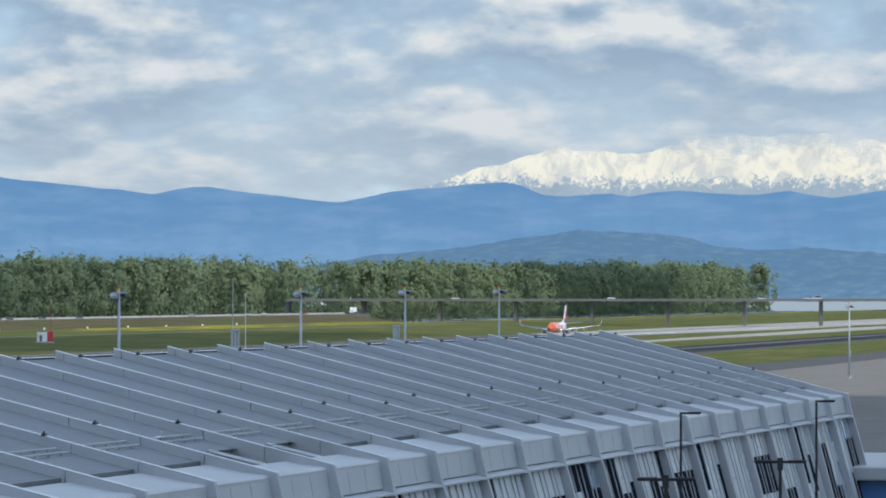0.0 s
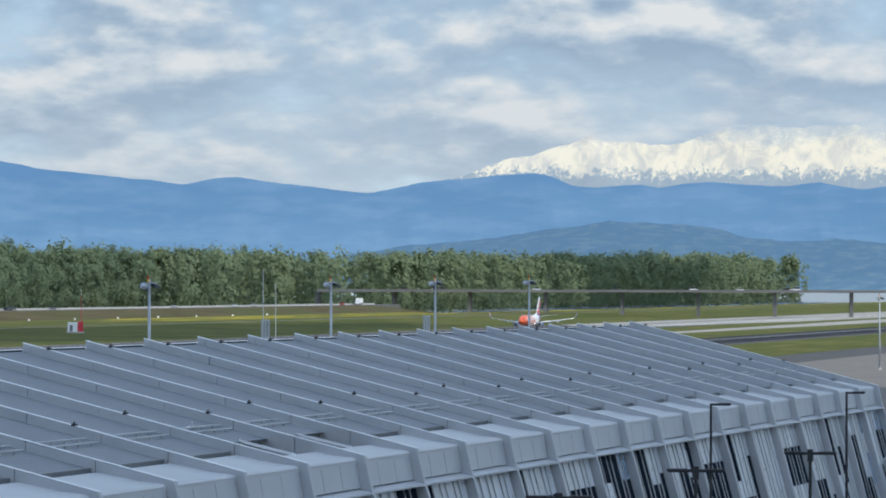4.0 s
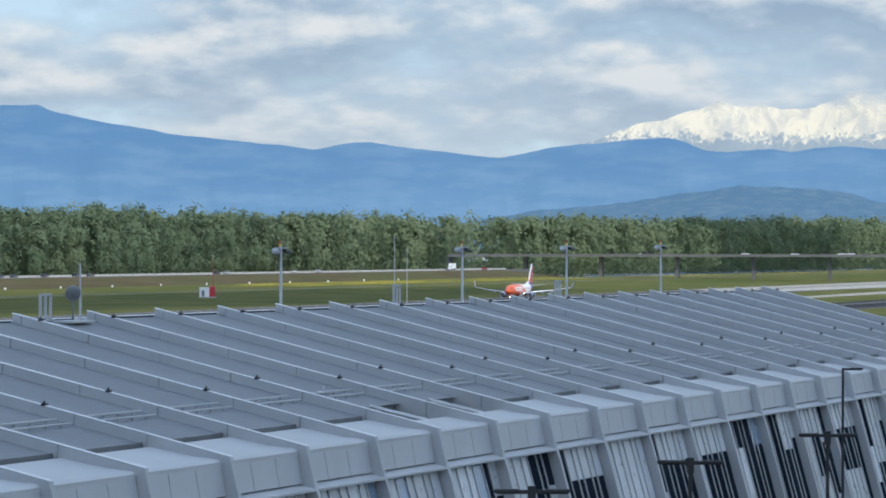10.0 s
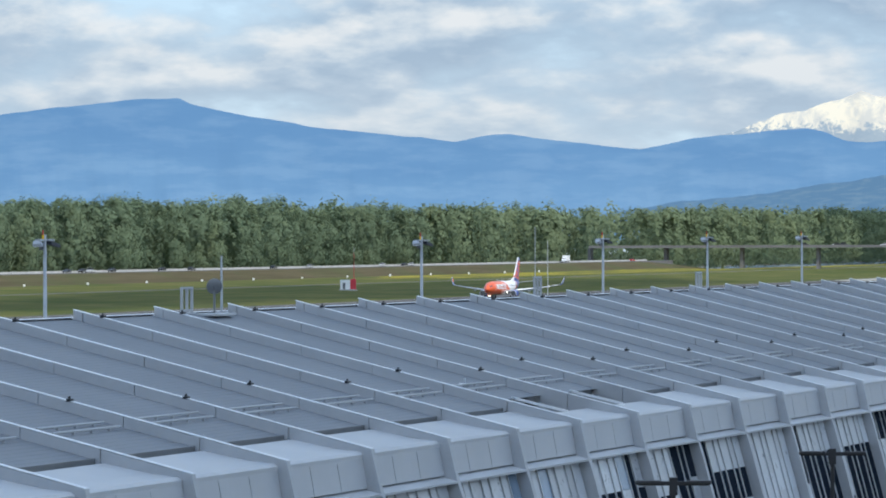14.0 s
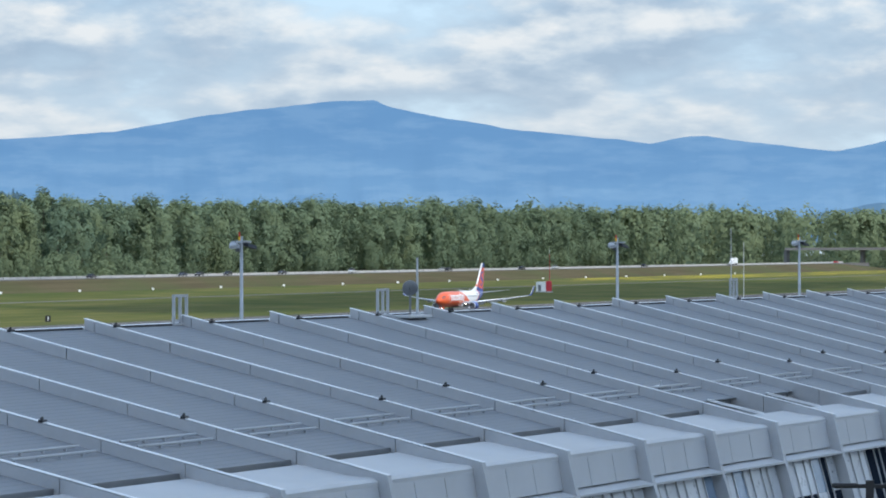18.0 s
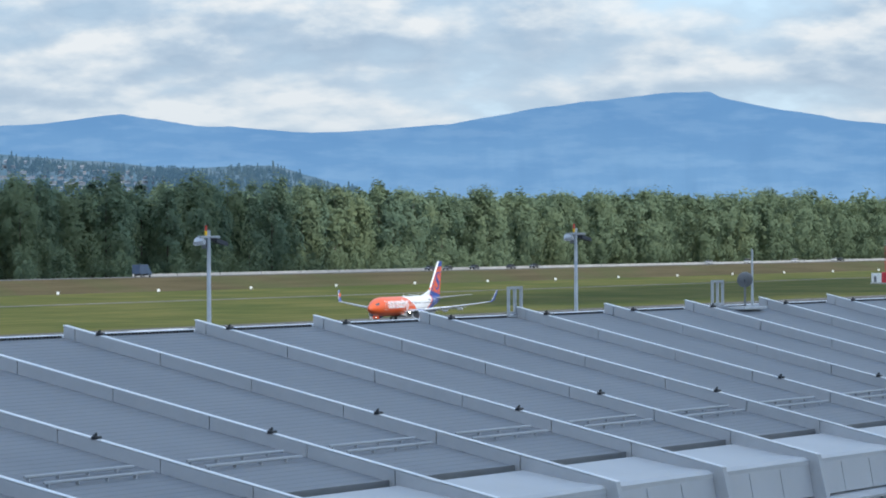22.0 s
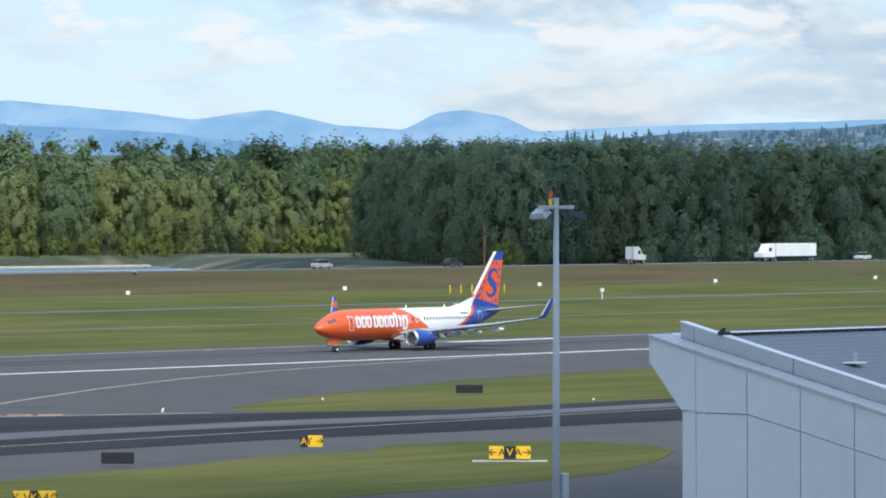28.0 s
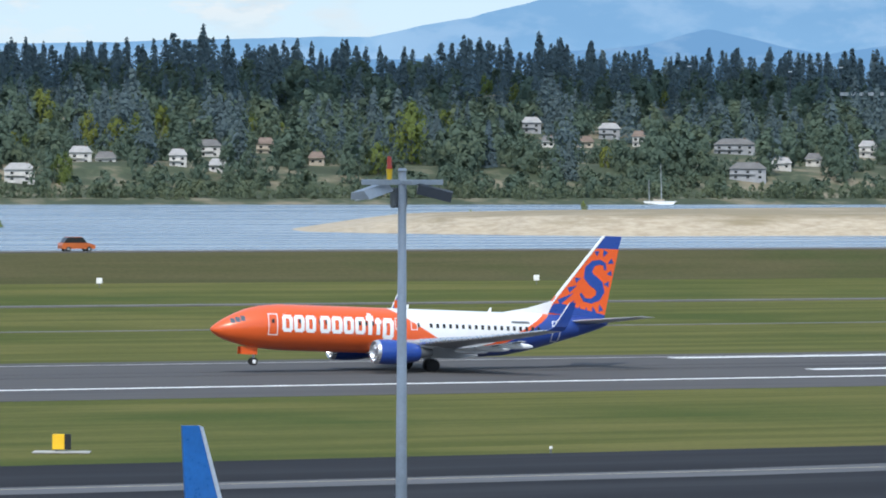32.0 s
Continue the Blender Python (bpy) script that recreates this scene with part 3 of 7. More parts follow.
def build_concourse():
    rnd = random.Random(4)
    drop = 0.37
    roof = roof_ribs(0.12, BAY - 0.12, 0.1, -14.7, drop)
    short_roof = roof_ribs(0.12, BAY - 0.12, 0.1, -13.6, drop)
    for sheet_data in (roof, short_roof):
        sheet_data.materials.append(ROOF_MAT)
    gutter = shared("gutter", box(0.15, 0.10, fin_z(0) - 0.50, BAY - 0.15, 0.55, fin_z(0) - 0.27, 0.02), CLAD_PALE)
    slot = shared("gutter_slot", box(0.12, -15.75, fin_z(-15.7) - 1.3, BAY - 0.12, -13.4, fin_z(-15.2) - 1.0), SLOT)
    slot_edge = shared("slot_frame", box(0.2, -14.86, fin_z(-14.8) - drop - 0.30, BAY - 0.2, -14.72, fin_z(-14.8) - drop + 0.045, 0.01), GALV_DARK)
    open_rail = shared("opening_rail", extrude([(-13.7, fin_z(-13.7) - drop + 0.05), (-16.1, fin_z(-16.1) - drop + 0.10), (-16.1, fin_z(-16.1) - drop + 0.0), (-13.7, fin_z(-13.7) - drop - 0.06)], "x", 5.05, 5.13), CLAD_PALE)
    open_edge = shared("opening_rail", box(0.25, -14.62, fin_z(-14.6) - drop - 0.28, 5.0, -14.50, fin_z(-14.6) - drop - 0.14, 0.01), CLAD_PALE)
    cap = bmesh.new()
    prof = [(-15.12, fin_z(-15.12) - 0.40), (-16.7, fin_z(-16.7) - 0.31), (-17.58, 10.56), (-17.72, 10.46)]
    extrude(prof + [(p[0], p[1] - 0.25) for p in prof[::-1]], "x", 0.14, BAY - 0.14, cap)
    cap = shared("eave_cap", cap, CLAD_LIGHT)
    prof[0] = (-15.9, fin_z(-15.9) - 0.37)
    short_cap = shared("eave_cap", extrude(prof + [(p[0], p[1] - 0.25) for p in prof[::-1]], "x", 0.14, BAY - 0.14), CLAD_LIGHT)
    # fascia panels lean out a little; three to a bay
    fascias = []
    w = (BAY - 0.34) / 3
    for i in range(3):
        x0 = 0.17 + i * w
        fascias.append(shared("fascia_panel", extrude([(-17.55, 10.44), (-17.70, 10.44), (-17.90, 9.30), (-17.72, 9.30)], "x", x0 + 0.03, x0 + w - 0.03), CLAD))
    sill = shared("canopy_sill", extrude([(-17.72, 9.27), (-18.40, 9.10), (-18.40, 9.02), (-17.72, 8.96)], "x", 0.16, BAY - 0.16), CLAD_LIGHT)
    rib = shared("wall_rib", extrude([(-17.2, fin_z(-17.2)), (-18.01, fin_z(-18.01) + 0.02), (-18.35, 9.2), (-18.55, 8.6), (-20.0, 3.2), (-20.9, 0.0), (-20.0, 0.0), (-17.3, 8.6), (-16.9, 10.0)], "x", -0.17, 0.17), CLAD)
    # window strips: seven a bay of uneven width, in tiers that step up and down from strip to strip
    shares = (0.15, 0.11, 0.17, 0.12, 0.18, 0.11, 0.16)
    lefts = [0.25 + (BAY - 0.5) * sum(shares[:i]) for i in range(8)]
    tiers = ([8.95, 7.55, 5.2, 3.1, 1.5, 0.05], [8.95, 7.0, 4.6, 2.6, 0.05], [8.95, 7.55, 6.2, 4.1, 2.1, 0.05])

    def window_y(z):
        return -17.90 - (8.95 - z) * 0.27
    pane_data = {}
    mullion = {i: shared("mullion", extrude([(-17.99, 8.95), (-18.06, 8.95), (-20.47, 0.02), (-20.40, 0.02)], "x", lefts[i] - 0.022, lefts[i] + 0.022), CLAD_LIGHT) for i in range(1, 7)}
    for i in range(7):
        for n, levels in enumerate(tiers):
            for j, (a, b) in enumerate(zip(levels[:-1], levels[1:])):
                bm = extrude([(window_y(a), a), (window_y(a) - 0.10, a), (window_y(b) - 0.10, b + 0.006), (window_y(b), b + 0.006)], "x", lefts[i] + 0.055, lefts[i + 1] - 0.055)
                data = bpy.data.meshes.new("window_pane")
                bm.to_mesh(data)
                bm.free()
                for nm, mt in (("dark", GLASS_DARK), ("pale", GLASS_PALE), ("blue", GLASS_BLUE)):
                    d2 = data.copy()
                    d2.materials.append(mt)
                    pane_data[i, n, j, nm] = d2
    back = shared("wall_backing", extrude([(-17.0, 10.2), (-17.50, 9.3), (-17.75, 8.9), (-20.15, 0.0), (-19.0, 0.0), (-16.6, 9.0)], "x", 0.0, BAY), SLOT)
    def pipe_rail(y):
        bm = tube((2.2, y, fin_z(y) - drop + 0.12), (BAY - 0.9, y, fin_z(y) - drop + 0.12), 0.045, 0.045, 6)
        for x in (2.4, 4.0, 5.6, 7.2):
            box(x - 0.03, y - 0.05, fin_z(y) - drop, x + 0.03, y + 0.05, fin_z(y) - drop + 0.10, 0.0, bm)
        return shared("snow_rail", bm, CLAD)
    rail_a, rail_b = pipe_rail(-11.95), pipe_rail(-12.5)
    # dark boxes stand in for the dashed shadow below the ridge flashing
    shadow_dashes = bmesh.new()
    for q in range(36):
        x = 0.2 + q * (BAY - 0.4) / 36
        box(x, 0.02, fin_z(0) - drop + 0.012, x + 0.16, 0.095, fin_z(0) - drop + 0.085, 0.0, shadow_dashes)
    shadow_dashes = shared("ridge_closure", shadow_dashes, DARK_METAL)      # too fine to pick apart
    fin_parts = []
    cuts = [0.05, -0.35, -3.25, -6.3, -9.32, -12.33, -15.0, -17.18]
    for a, b in zip(cuts[:-1], cuts[1:]):
        a2, b2 = a - 0.012, b + 0.012
        fin_parts.append(shared("fin_panel", extrude([(a2, fin_z(a2) - 0.95), (a2, fin_z(a2)), (b2, fin_z(b2)), (b2, fin_z(b2) - 0.95)], "x", -0.13, 0.13), CLAD))
    coping = shared("fin_coping", extrude([(0.06, fin_z(0.06)), (0.06, fin_z(0.06) + 0.025), (-18.03, fin_z(-18.03) + 0.04), (-18.03, fin_z(-18.03) + 0.02)], "x", -0.136, 0.136), CLAD_PALE)
    bracket = bmesh.new()
    box(-0.17, -0.08, -0.05, 0.17, 0.08, 0.04, 0.015, bracket)
    box(-0.04, -0.02, 0.04, 0.02, 0.02, 0.13, 0.0, bracket)
    box(-0.14, -0.02, 0.04, -0.10, 0.02, 0.10, 0.0, bracket)
    bracket = shared("lifeline_bracket", bracket, DARK_METAL)
    for k in range(BAYS + 1):
        m = Matrix.Translation((k * BAY, 0, 0))

        def put(name, data, mm=m, label=""):
            ob = new(name, data)
            ob.parent = building
            ob.matrix_local = mm
            if label:
                ob["label"] = label
            return ob
        for d in fin_parts:
            put("fin_panel", d)
        put("fin_coping", coping)
        put("wall_rib", rib)
        for y in (-1.15, -11.2 if k % 2 else -10.4):
            put("lifeline_bracket", bracket, m @ Matrix.Translation((0, y, fin_z(y) + 0.05)))
        if k == BAYS:
            break
        wide_open = k in (10, 11)
        put("roof_panel", short_roof if wide_open else roof)
        put("eave_gutter", gutter)
        put("gutter_slot", slot)
        if wide_open:
            put("opening_rail", open_rail, label="pale rail across an open roof gutter")
            put("opening_rail", open_edge)
        else:
            put("slot_frame", slot_edge)
        put("eave_cap", short_cap if wide_open else cap)
        for d in fascias:
            put("fascia_panel", d)
        put("canopy_sill", sill)
        put("wall_backing", back)
        put("snow_rail", rail_a)
        put("ridge_closure", shadow_dashes)
        put("snow_rail", rail_b)
        for i in range(1, 7):
            put("mullion", mullion[i])
        n, twin = 0, []
        for i in range(7):
            if i and rnd.random() < 0.45:
                for j, kind in enumerate(twin):
                    put("window_pane", pane_data[i, n, j, kind])
                continue
            n = rnd.randrange(3)
            last, twin = "pale", []
            for j in range(len(tiers[n]) - 1):
                chance = ((0.30, 0.62, 0.55, 0.45, 0.45) if k > 8 else (0.10, 0.36, 0.45, 0.45, 0.45))[j]
                chance += 0.15 if last == "dark" and j < 3 else 0.0
                last = "dark" if rnd.random() < chance else ("blue" if rnd.random() < 0.08 else "pale")
                twin.append(last)
                put("window_pane", pane_data[i, n, j, last])
    # the closed roof edge that caps the east end, and the end walls
    def wall_part(name, bm, mat, parent):
        ob = part(name, bm, mat, parent)
        ob.location = (0.0, -0.37, -0.10)
        return ob
    for side, x0 in ((0, -0.95), (1, BAYS * BAY + 0.3)):
        ys = [0.75, -0.62] + [-2.12 - 1.53 * i for i in range(10)]
        for a, b in zip(ys[:-1], ys[1:]):
            za, zb = fin_z(a) - 0.42, fin_z(b) - 0.42
            lo_a, lo_b = (13.9, 13.2) if a > 0.5 else (13.12 + min(0, (a + 2.2)) * SLOPE,) * 1 + (13.12 + min(0, (b + 2.2)) * SLOPE,)
            if a > 0.5:
                pts = [(a, za), (b, zb), (b, 13.15), (-0.19, 13.17), (a, za - 0.6)]
            else:
                pts = [(a - 0.012, za), (b + 0.012, zb), (b + 0.012, lo_b), (a - 0.012, lo_a)]
            wall_part("end_wall_panel", extrude(pts, "x", x0, x0 + 0.7), CLAD_END, building)
            wall_part("parapet_strip", extrude([(a - 0.02, za + 0.06), (b + 0.02, zb + 0.06), (b + 0.02, zb + 0.004), (a - 0.02, za + 0.004)], "x", x0 - 0.05, x0 + 0.75), CLAD_LIGHT, building)
            if a < 0.5:
                wall_part("end_wall_panel", extrude([(a - 0.012, lo_a - 0.02), (b + 0.012, lo_b - 0.02), (b + 0.012, 0), (a - 0.012, 0)], "x", x0 + 0.02, x0 + 0.7), CLAD_END, building)
        wall_part("corner_trim", box(x0 + 0.024, -0.612, 0.0, x0 + 0.70, -0.22, 13.14), CLAD_END, building)
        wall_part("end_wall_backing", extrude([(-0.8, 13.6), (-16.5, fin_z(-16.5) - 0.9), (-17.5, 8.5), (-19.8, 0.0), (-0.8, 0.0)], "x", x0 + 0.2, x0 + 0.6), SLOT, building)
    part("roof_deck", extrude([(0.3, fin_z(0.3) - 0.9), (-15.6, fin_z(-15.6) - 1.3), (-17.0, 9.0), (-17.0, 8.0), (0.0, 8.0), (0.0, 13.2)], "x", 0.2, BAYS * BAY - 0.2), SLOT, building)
    part("rear_wall", box(0, -0.75, 0, BAYS * BAY, -0.25, 13.2), CLAD, building)


build_concourse()


def on_roof(x, y, up=0.0):
    return BUILD @ Matrix.Translation((x + 0.55, y + 0.25, fin_z(y + 0.25) - 0.37 + up))


def roof_vent(x, y):
    v = empty("roof_hatch_frame", on_roof(x, y))
    tagged(v, "pale metal ladder frame standing at the roof edge", "roof ladder")
    for dx in (-0.62, 0.0, 0.62):
        part("upright", box(dx - 0.05, -0.05, 0, dx + 0.05, 0.05, 1.15), CLAD, v)
    for z in (1.06, 0.12):
        part("crossbar", box(-0.62, -0.045, z, 0.62, 0.045, z + 0.09), CLAD, v)
    part("foot_rail", box(-0.85, -0.10, 0, 0.85, 0.10, 0.08), CLAD, v)
    return v


for x in (94.4, 72.1, 148.5, 184.0):
    roof_vent(x, -0.2)


def roof_dish():
    d = empty("satellite_dish", on_roof(96.7, -0.6))
    tagged(d, "dark grey satellite dish on a roof mast", "satellite dish")
    part("mast", tube((0, 0, 0), (0, 0, 1.1), 0.05, 0.05), GALV_DARK, d)
    bm = bmesh.new()
    bmesh.ops.create_uvsphere(bm, u_segments=20, v_segments=10, radius=0.34)
    bmesh.ops.scale(bm, vec=(1, 0.28, 1), verts=bm.verts)
    bmesh.ops.delete(bm, geom=[v for v in bm.verts if v.co.y > 0.02], context="VERTS")
    bmesh.ops.solidify(bm, geom=bm.faces[:], thickness=0.03)
    dish = part("reflector", bm, GALV_DARK, d, smooth=True)
    dish.matrix_local = pose(0, 0, 1.25, 12, 0, -62)
    part("feed_arm", tube((0, 0, 1.1), (-0.4, -0.12, 1.25), 0.015, 0.015), DARK_METAL, d)
    part("base_plate", box(-1.4, -0.5, 0, 1.4, 0.5, 0.12, 0.02), CLAD_LIGHT, d)
    a = empty("roof_antenna", on_roof(97.9, -0.5))
    tagged(a, "slim blue-grey whip antenna on the roof edge", "antenna")
    part("whip", tube((0, 0, 0), (0, 0, 2.5), 0.06, 0.04), GALV, a)
    part("foot", box(-0.2, -0.2, 0, 0.2, 0.2, 0.15), CLAD, a)


roof_dish()


def roof_anchor(x, y):
    a = empty("roof_anchor", on_roof(x, y, 0.05))
    tagged(a, "small white roof anchor plate with a post", "roof anchor")
    part("plate", box(-0.24, -0.20, 0, 0.24, 0.20, 0.05, 0.02), WHITE, a)
    part("post", tube((0, 0, 0.05), (0, 0, 0.20), 0.05, 0.04), GALV, a)
    part("eye", box(-0.09, -0.04, 0.19, 0.09, 0.04, 0.27, 0.02), GALV, a)


for x, y in ((2.6, -3.05), (3.1, -12.1), (95.4, -12.0), (146.0, -13.5)):
    roof_anchor(x, y)

# ---- floodlight masts along the apron ----
MAST_LINE = 130.0
BEACON_RED = material("beacon_red_glass", (0.50, 0.045, 0.025), 0.25, 0.0, 0.1)


def flood_mast(theta, height, arm_turn=0.0):
    d = MAST_LINE / math.sin(radians(theta))
    x, y, _ = spot(theta, d)
    m = empty("floodlight_mast", pose(x, y, 0, 0, 0, arm_turn))
    tagged(m, "tall grey galvanised floodlight mast with red beacon on the apron", "light mast", "apron floodlight masts")
    part("pole", tube((0, 0, 0), (0, 0, height), 0.21, 0.115, 20), GALV, m, smooth=True)
    part("base_plinth", tube((0, 0, 0), (0, 0, 0.6), 0.5, 0.45, 16), CONCRETE, m)
    part("crossarm", box(-1.3, -0.07, height - 0.42, 1.3, 0.07, height - 0.26, 0.01), GALV, m)
    part("back_arm", box(-0.06, -0.8, height - 0.42, 0.06, 0.8, height - 0.28, 0.01), GALV, m)
    part("access_box", box(0.26, -0.2, 4.6, 0.72, 0.2, 5.9, 0.03), GALV, m)
    beacon = part("beacon", tube((-0.42, 0, height + 0.05), (-0.42, 0, height + 0.42), 0.085, 0.06, 12), BEACON_RED, m, "red obstruction beacon with yellow base")
    part("beacon_base", tube((-0.42, 0, height - 0.28), (-0.42, 0, height + 0.05), 0.07, 0.10, 12), YELLOW, beacon)
    part("cap", tube((0, 0, height), (0, 0, height + 0.08), 0.15, 0.1, 16), GALV, m)
    for sx in (-1, 1):
        head = part("floodlight", extrude([(-0.30, 0.0), (0.24, 0.0), (0.34, -0.2), (-0.45, -0.28)], "x", -0.52, 0.52), GALV if sx < 0 else DARK_METAL, m)
        head.matrix_local = pose(sx * 0.95, -0.3 * sx, height - 0.5, 6 * sx, 14 * sx, -22 * sx)
        lens = part("lens", box(-0.46, -0.36, -0.275, 0.46, 0.24, -0.245), CLAD_PALE if sx < 0 else BLACK, head)
    part("ballast_box", box(-0.22, 0.1, height - 1.1, 0.22, 0.42, height - 0.5, 0.03), GALV_DARK, m)
    return m


for theta, elev in ((36.575, 0.138), (29.749, 0.137), (24.973, 0.068), (20.596, 0.074), (16.114, 0.044), (13.95, 0.05), (12.707, 0.061), (11.586, 0.068), (49.783, 0.002), (66.016, -0.04), (7.42, -0.125)):
    flood_mast(theta, EYE_Z + math.tan(radians(elev)) * MAST_LINE / math.sin(radians(theta)))

# ---- dark street lamps before the concourse ----
STREET = material("dark_bronze_paint", (0.022, 0.022, 0.026), 0.5, 0.3, 0.15)


def street_lamp(theta, elev, dist, double=False):
    x, y, _ = spot(theta, dist)
    h = EYE_Z + math.tan(radians(elev)) * dist
    m = empty("street_lamp", pose(x, y, 0, 0, 0, theta - 90))
    tagged(m, "slim black street lamp with flat arm before the concourse", "street lamp", "street lamps by the concourse")
    part("post", tube((0, 0, 0), (0, 0, h), 0.075, 0.055, 12), STREET, m)
    w = 0.85
    part("arm", box(-0.05 if not double else -w, -0.04, h - 0.07, w, 0.04, h + 0.03, 0.01), STREET, m)
    for sx in ((1,) if not double else (-1, 1)):
        part("lamp_head", box(0.3 if sx > 0 else -w - 0.05, -0.12, h - 0.05, w + 0.05 if sx > 0 else -0.3, 0.12, h + 0.05, 0.02), STREET, m)
    if double:
        part("bracket", box(-0.1, -0.08, h - 0.3, 0.1, 0.08, h + 0.12), STREET, m)
    return m


for theta, elev, dist, double in ((9.42, -1.425, 214, False), (7.81, -1.281, 236, False), (9.60, -2.212, 150, True), (8.24, -2.0, 165, True), (11.23, -2.54, 130, True), (13.12, -2.89, 114, True)):
    street_lamp(theta, elev, dist, double)
BLUE_PANEL = material("blue_cladding", (0.06, 0.16, 0.36), 0.4, 0.1, 0.08)
shed = empty("service_building", pose(352, 38, 0))
tagged(shed, "low service building with blue lower wall beyond the concourse", "building")
part("wall", box(-14, -9, 0, 14, 9, 4.6), BLUE_PANEL, shed)
part("roof", box(-15, -10, 4.6, 15, 10, 5.6, 0.1), CLAD, shed)
part("roof_edge", box(-15.2, -10.2, 5.5, 15.2, -9.9, 6.0, 0.03), CLAD_LIGHT, shed)
canopy = empty("walkway_canopy", pose(212, 26, 0))
tagged(canopy, "grey glazed walkway roof before the concourse", "canopy")
part("roof", extrude([(-3.2, 6.6), (3.2, 6.9), (3.2, 7.3), (-3.2, 7.0)], "x", -9, 9), CLAD, canopy)
for i in range(7):
    part("glazing_bar", box(-9 + i * 3, -3.25, 5.2, -8.85 + i * 3, -3.1, 7.05), CLAD_LIGHT, canopy)
part("glazing", box(-9, -3.1, 3.0, 9, -3.0, 6.7), GLASS_BLUE, canopy)
part("wall", box(-9, -2.9, 0, 9, 3.0, 6.6), CLAD, canopy)

# ---- airfield signs and markers ----


def plank_sign(name, x, y, turn, segments, label, h=0.85, z=0.25, slab_on=False):
    """segments: width, face, text, ink."""
    s = empty(name, pose(x, y, 0.03, 0, 0, turn))
    tagged(s, label, "sign", "airfield guidance signs")
    total = sum(g[0] for g in segments)
    at = -total / 2
    for w, face, text, ink in segments:
        p = part("panel", box(at, -0.12, z, at + w, 0.12, z + h, 0.02), face, s)
        if text:
            words(text, h * 0.86, ink, p, pose(at + w / 2, -0.135, z + h / 2, 90))
        at += w
    for dx in (-total / 2 + 0.25, total / 2 - 0.25):
        part("leg", tube((dx, 0, 0), (dx, 0, z), 0.05, 0.05, 8), GALV_DARK, s)
    if slab_on:
        part("footing", box(-total / 2 - 1.2, -0.9, 0.0, total / 2 + 1.2, 0.9, 0.07), CONCRETE, s)
    return s


T1 = -52
plank_sign("taxiway_sign", 272.1, 206.0, T1 + 0, [(1.05, YELLOW, "\u2190A", BLACK), (0.85, BLACK, "V", YELLOW), (1.05, YELLOW, "A\u2192", BLACK)], "yellow and black taxiway sign reading A V A on a slab", 0.9, 0.2, True)
plank_sign("taxiway_sign", 276.0, 227.5, -50, [(0.6, BLACK, "A", YELLOW), (1.1, YELLOW, "Y \u2192", BLACK)], "yellow and black taxiway sign reading A", 0.85)
plank_sign("taxiway_sign", 211.3, 195.6, -46, [(1.0, YELLOW, "K V", BLACK), (0.5, BLACK, "K", YELLOW), (1.05, YELLOW, "A4\u2191", BLACK)], "yellow and black taxiway sign with arrows", 0.85)
plank_sign("runway_sign", 243.8, 290.5, -40, [(0.7, BLACK, "A5", YELLOW), (2.6, RED, "10L-28R", WHITE), (1.0, RED, "", WHITE)], "red runway holding sign reading 10L-28R", 0.95)
plank_sign("taxiway_sign", 214.8, 284.8, -32, [(1.2, YELLOW, "\u2191 A5", BLACK), (0.7, BLACK, "A", YELLOW)], "yellow and black taxiway sign in the grass", 0.95)
plank_sign("taxiway_sign", 102.0, 281.2, -24, [(0.75, YELLOW, "", BLACK), (0.4, BLACK, "", YELLOW)], "small yellow and black sign on a pad", 0.95, 0.2, True)
for x, y, turn, w in ((367.2, 282.9, -52, 2.6), (249.5, 223.1, -48, 2.3), (204.1, 200.4, -46, 2.2), (269.7, 335.3, -38, 1.5)):
    plank_sign("sign_back", x, y, turn, [(w, BLACK, "", BLACK)], "dark back of an airfield sign on short legs", 0.8)
for x, y, text, turn in ((389.8, 429.2, "5", -42), (712.0, 436.9, "4", -60), (1008.4, 425.9, "3", -68)):
    plank_sign("distance_sign", x, y, turn, [(1.25, BLACK, text, WHITE)], "black runway distance sign with a white number", 1.4, 0.15)


def edge_light(x, y):
    e = empty("edge_light", pose(x, y, 0.03))
    tagged(e, "small white runway edge light", "light", "airfield lights")
    part("stem", tube((0, 0, 0), (0, 0, 0.3), 0.06, 0.05, 8), GALV_DARK, e)
    part("lens", tube((0, 0, 0.3), (0, 0, 0.46), 0.11, 0.07, 10), WHITE, e)


for x, y in ((276.8, 296.6), (318.8, 279.7), (315.4, 276.8), (256, 288), (345, 283), (230, 270.5), (180, 269.6), (130, 269.3), (360, 262.8)):
    edge_light(x, y)


def white_marker(x, y):
    z = float(ground_height(x, y))
    e = empty("distance_marker", pose(x, y, z, 0, 0, math.degrees(math.atan2(y, x)) - 90))
    tagged(e, "small white square marker board in the grass", "marker", "marker boards")
    part("board", box(-0.38, -0.05, 0.55, 0.38, 0.05, 1.25, 0.02), WHITE, e)
    part("post", tube((0, 0, -0.1), (0, 0, 0.6), 0.05, 0.05, 8), GALV_DARK, e)


for i in range(34):
    white_marker(150 + i * 61.0, 568.0)


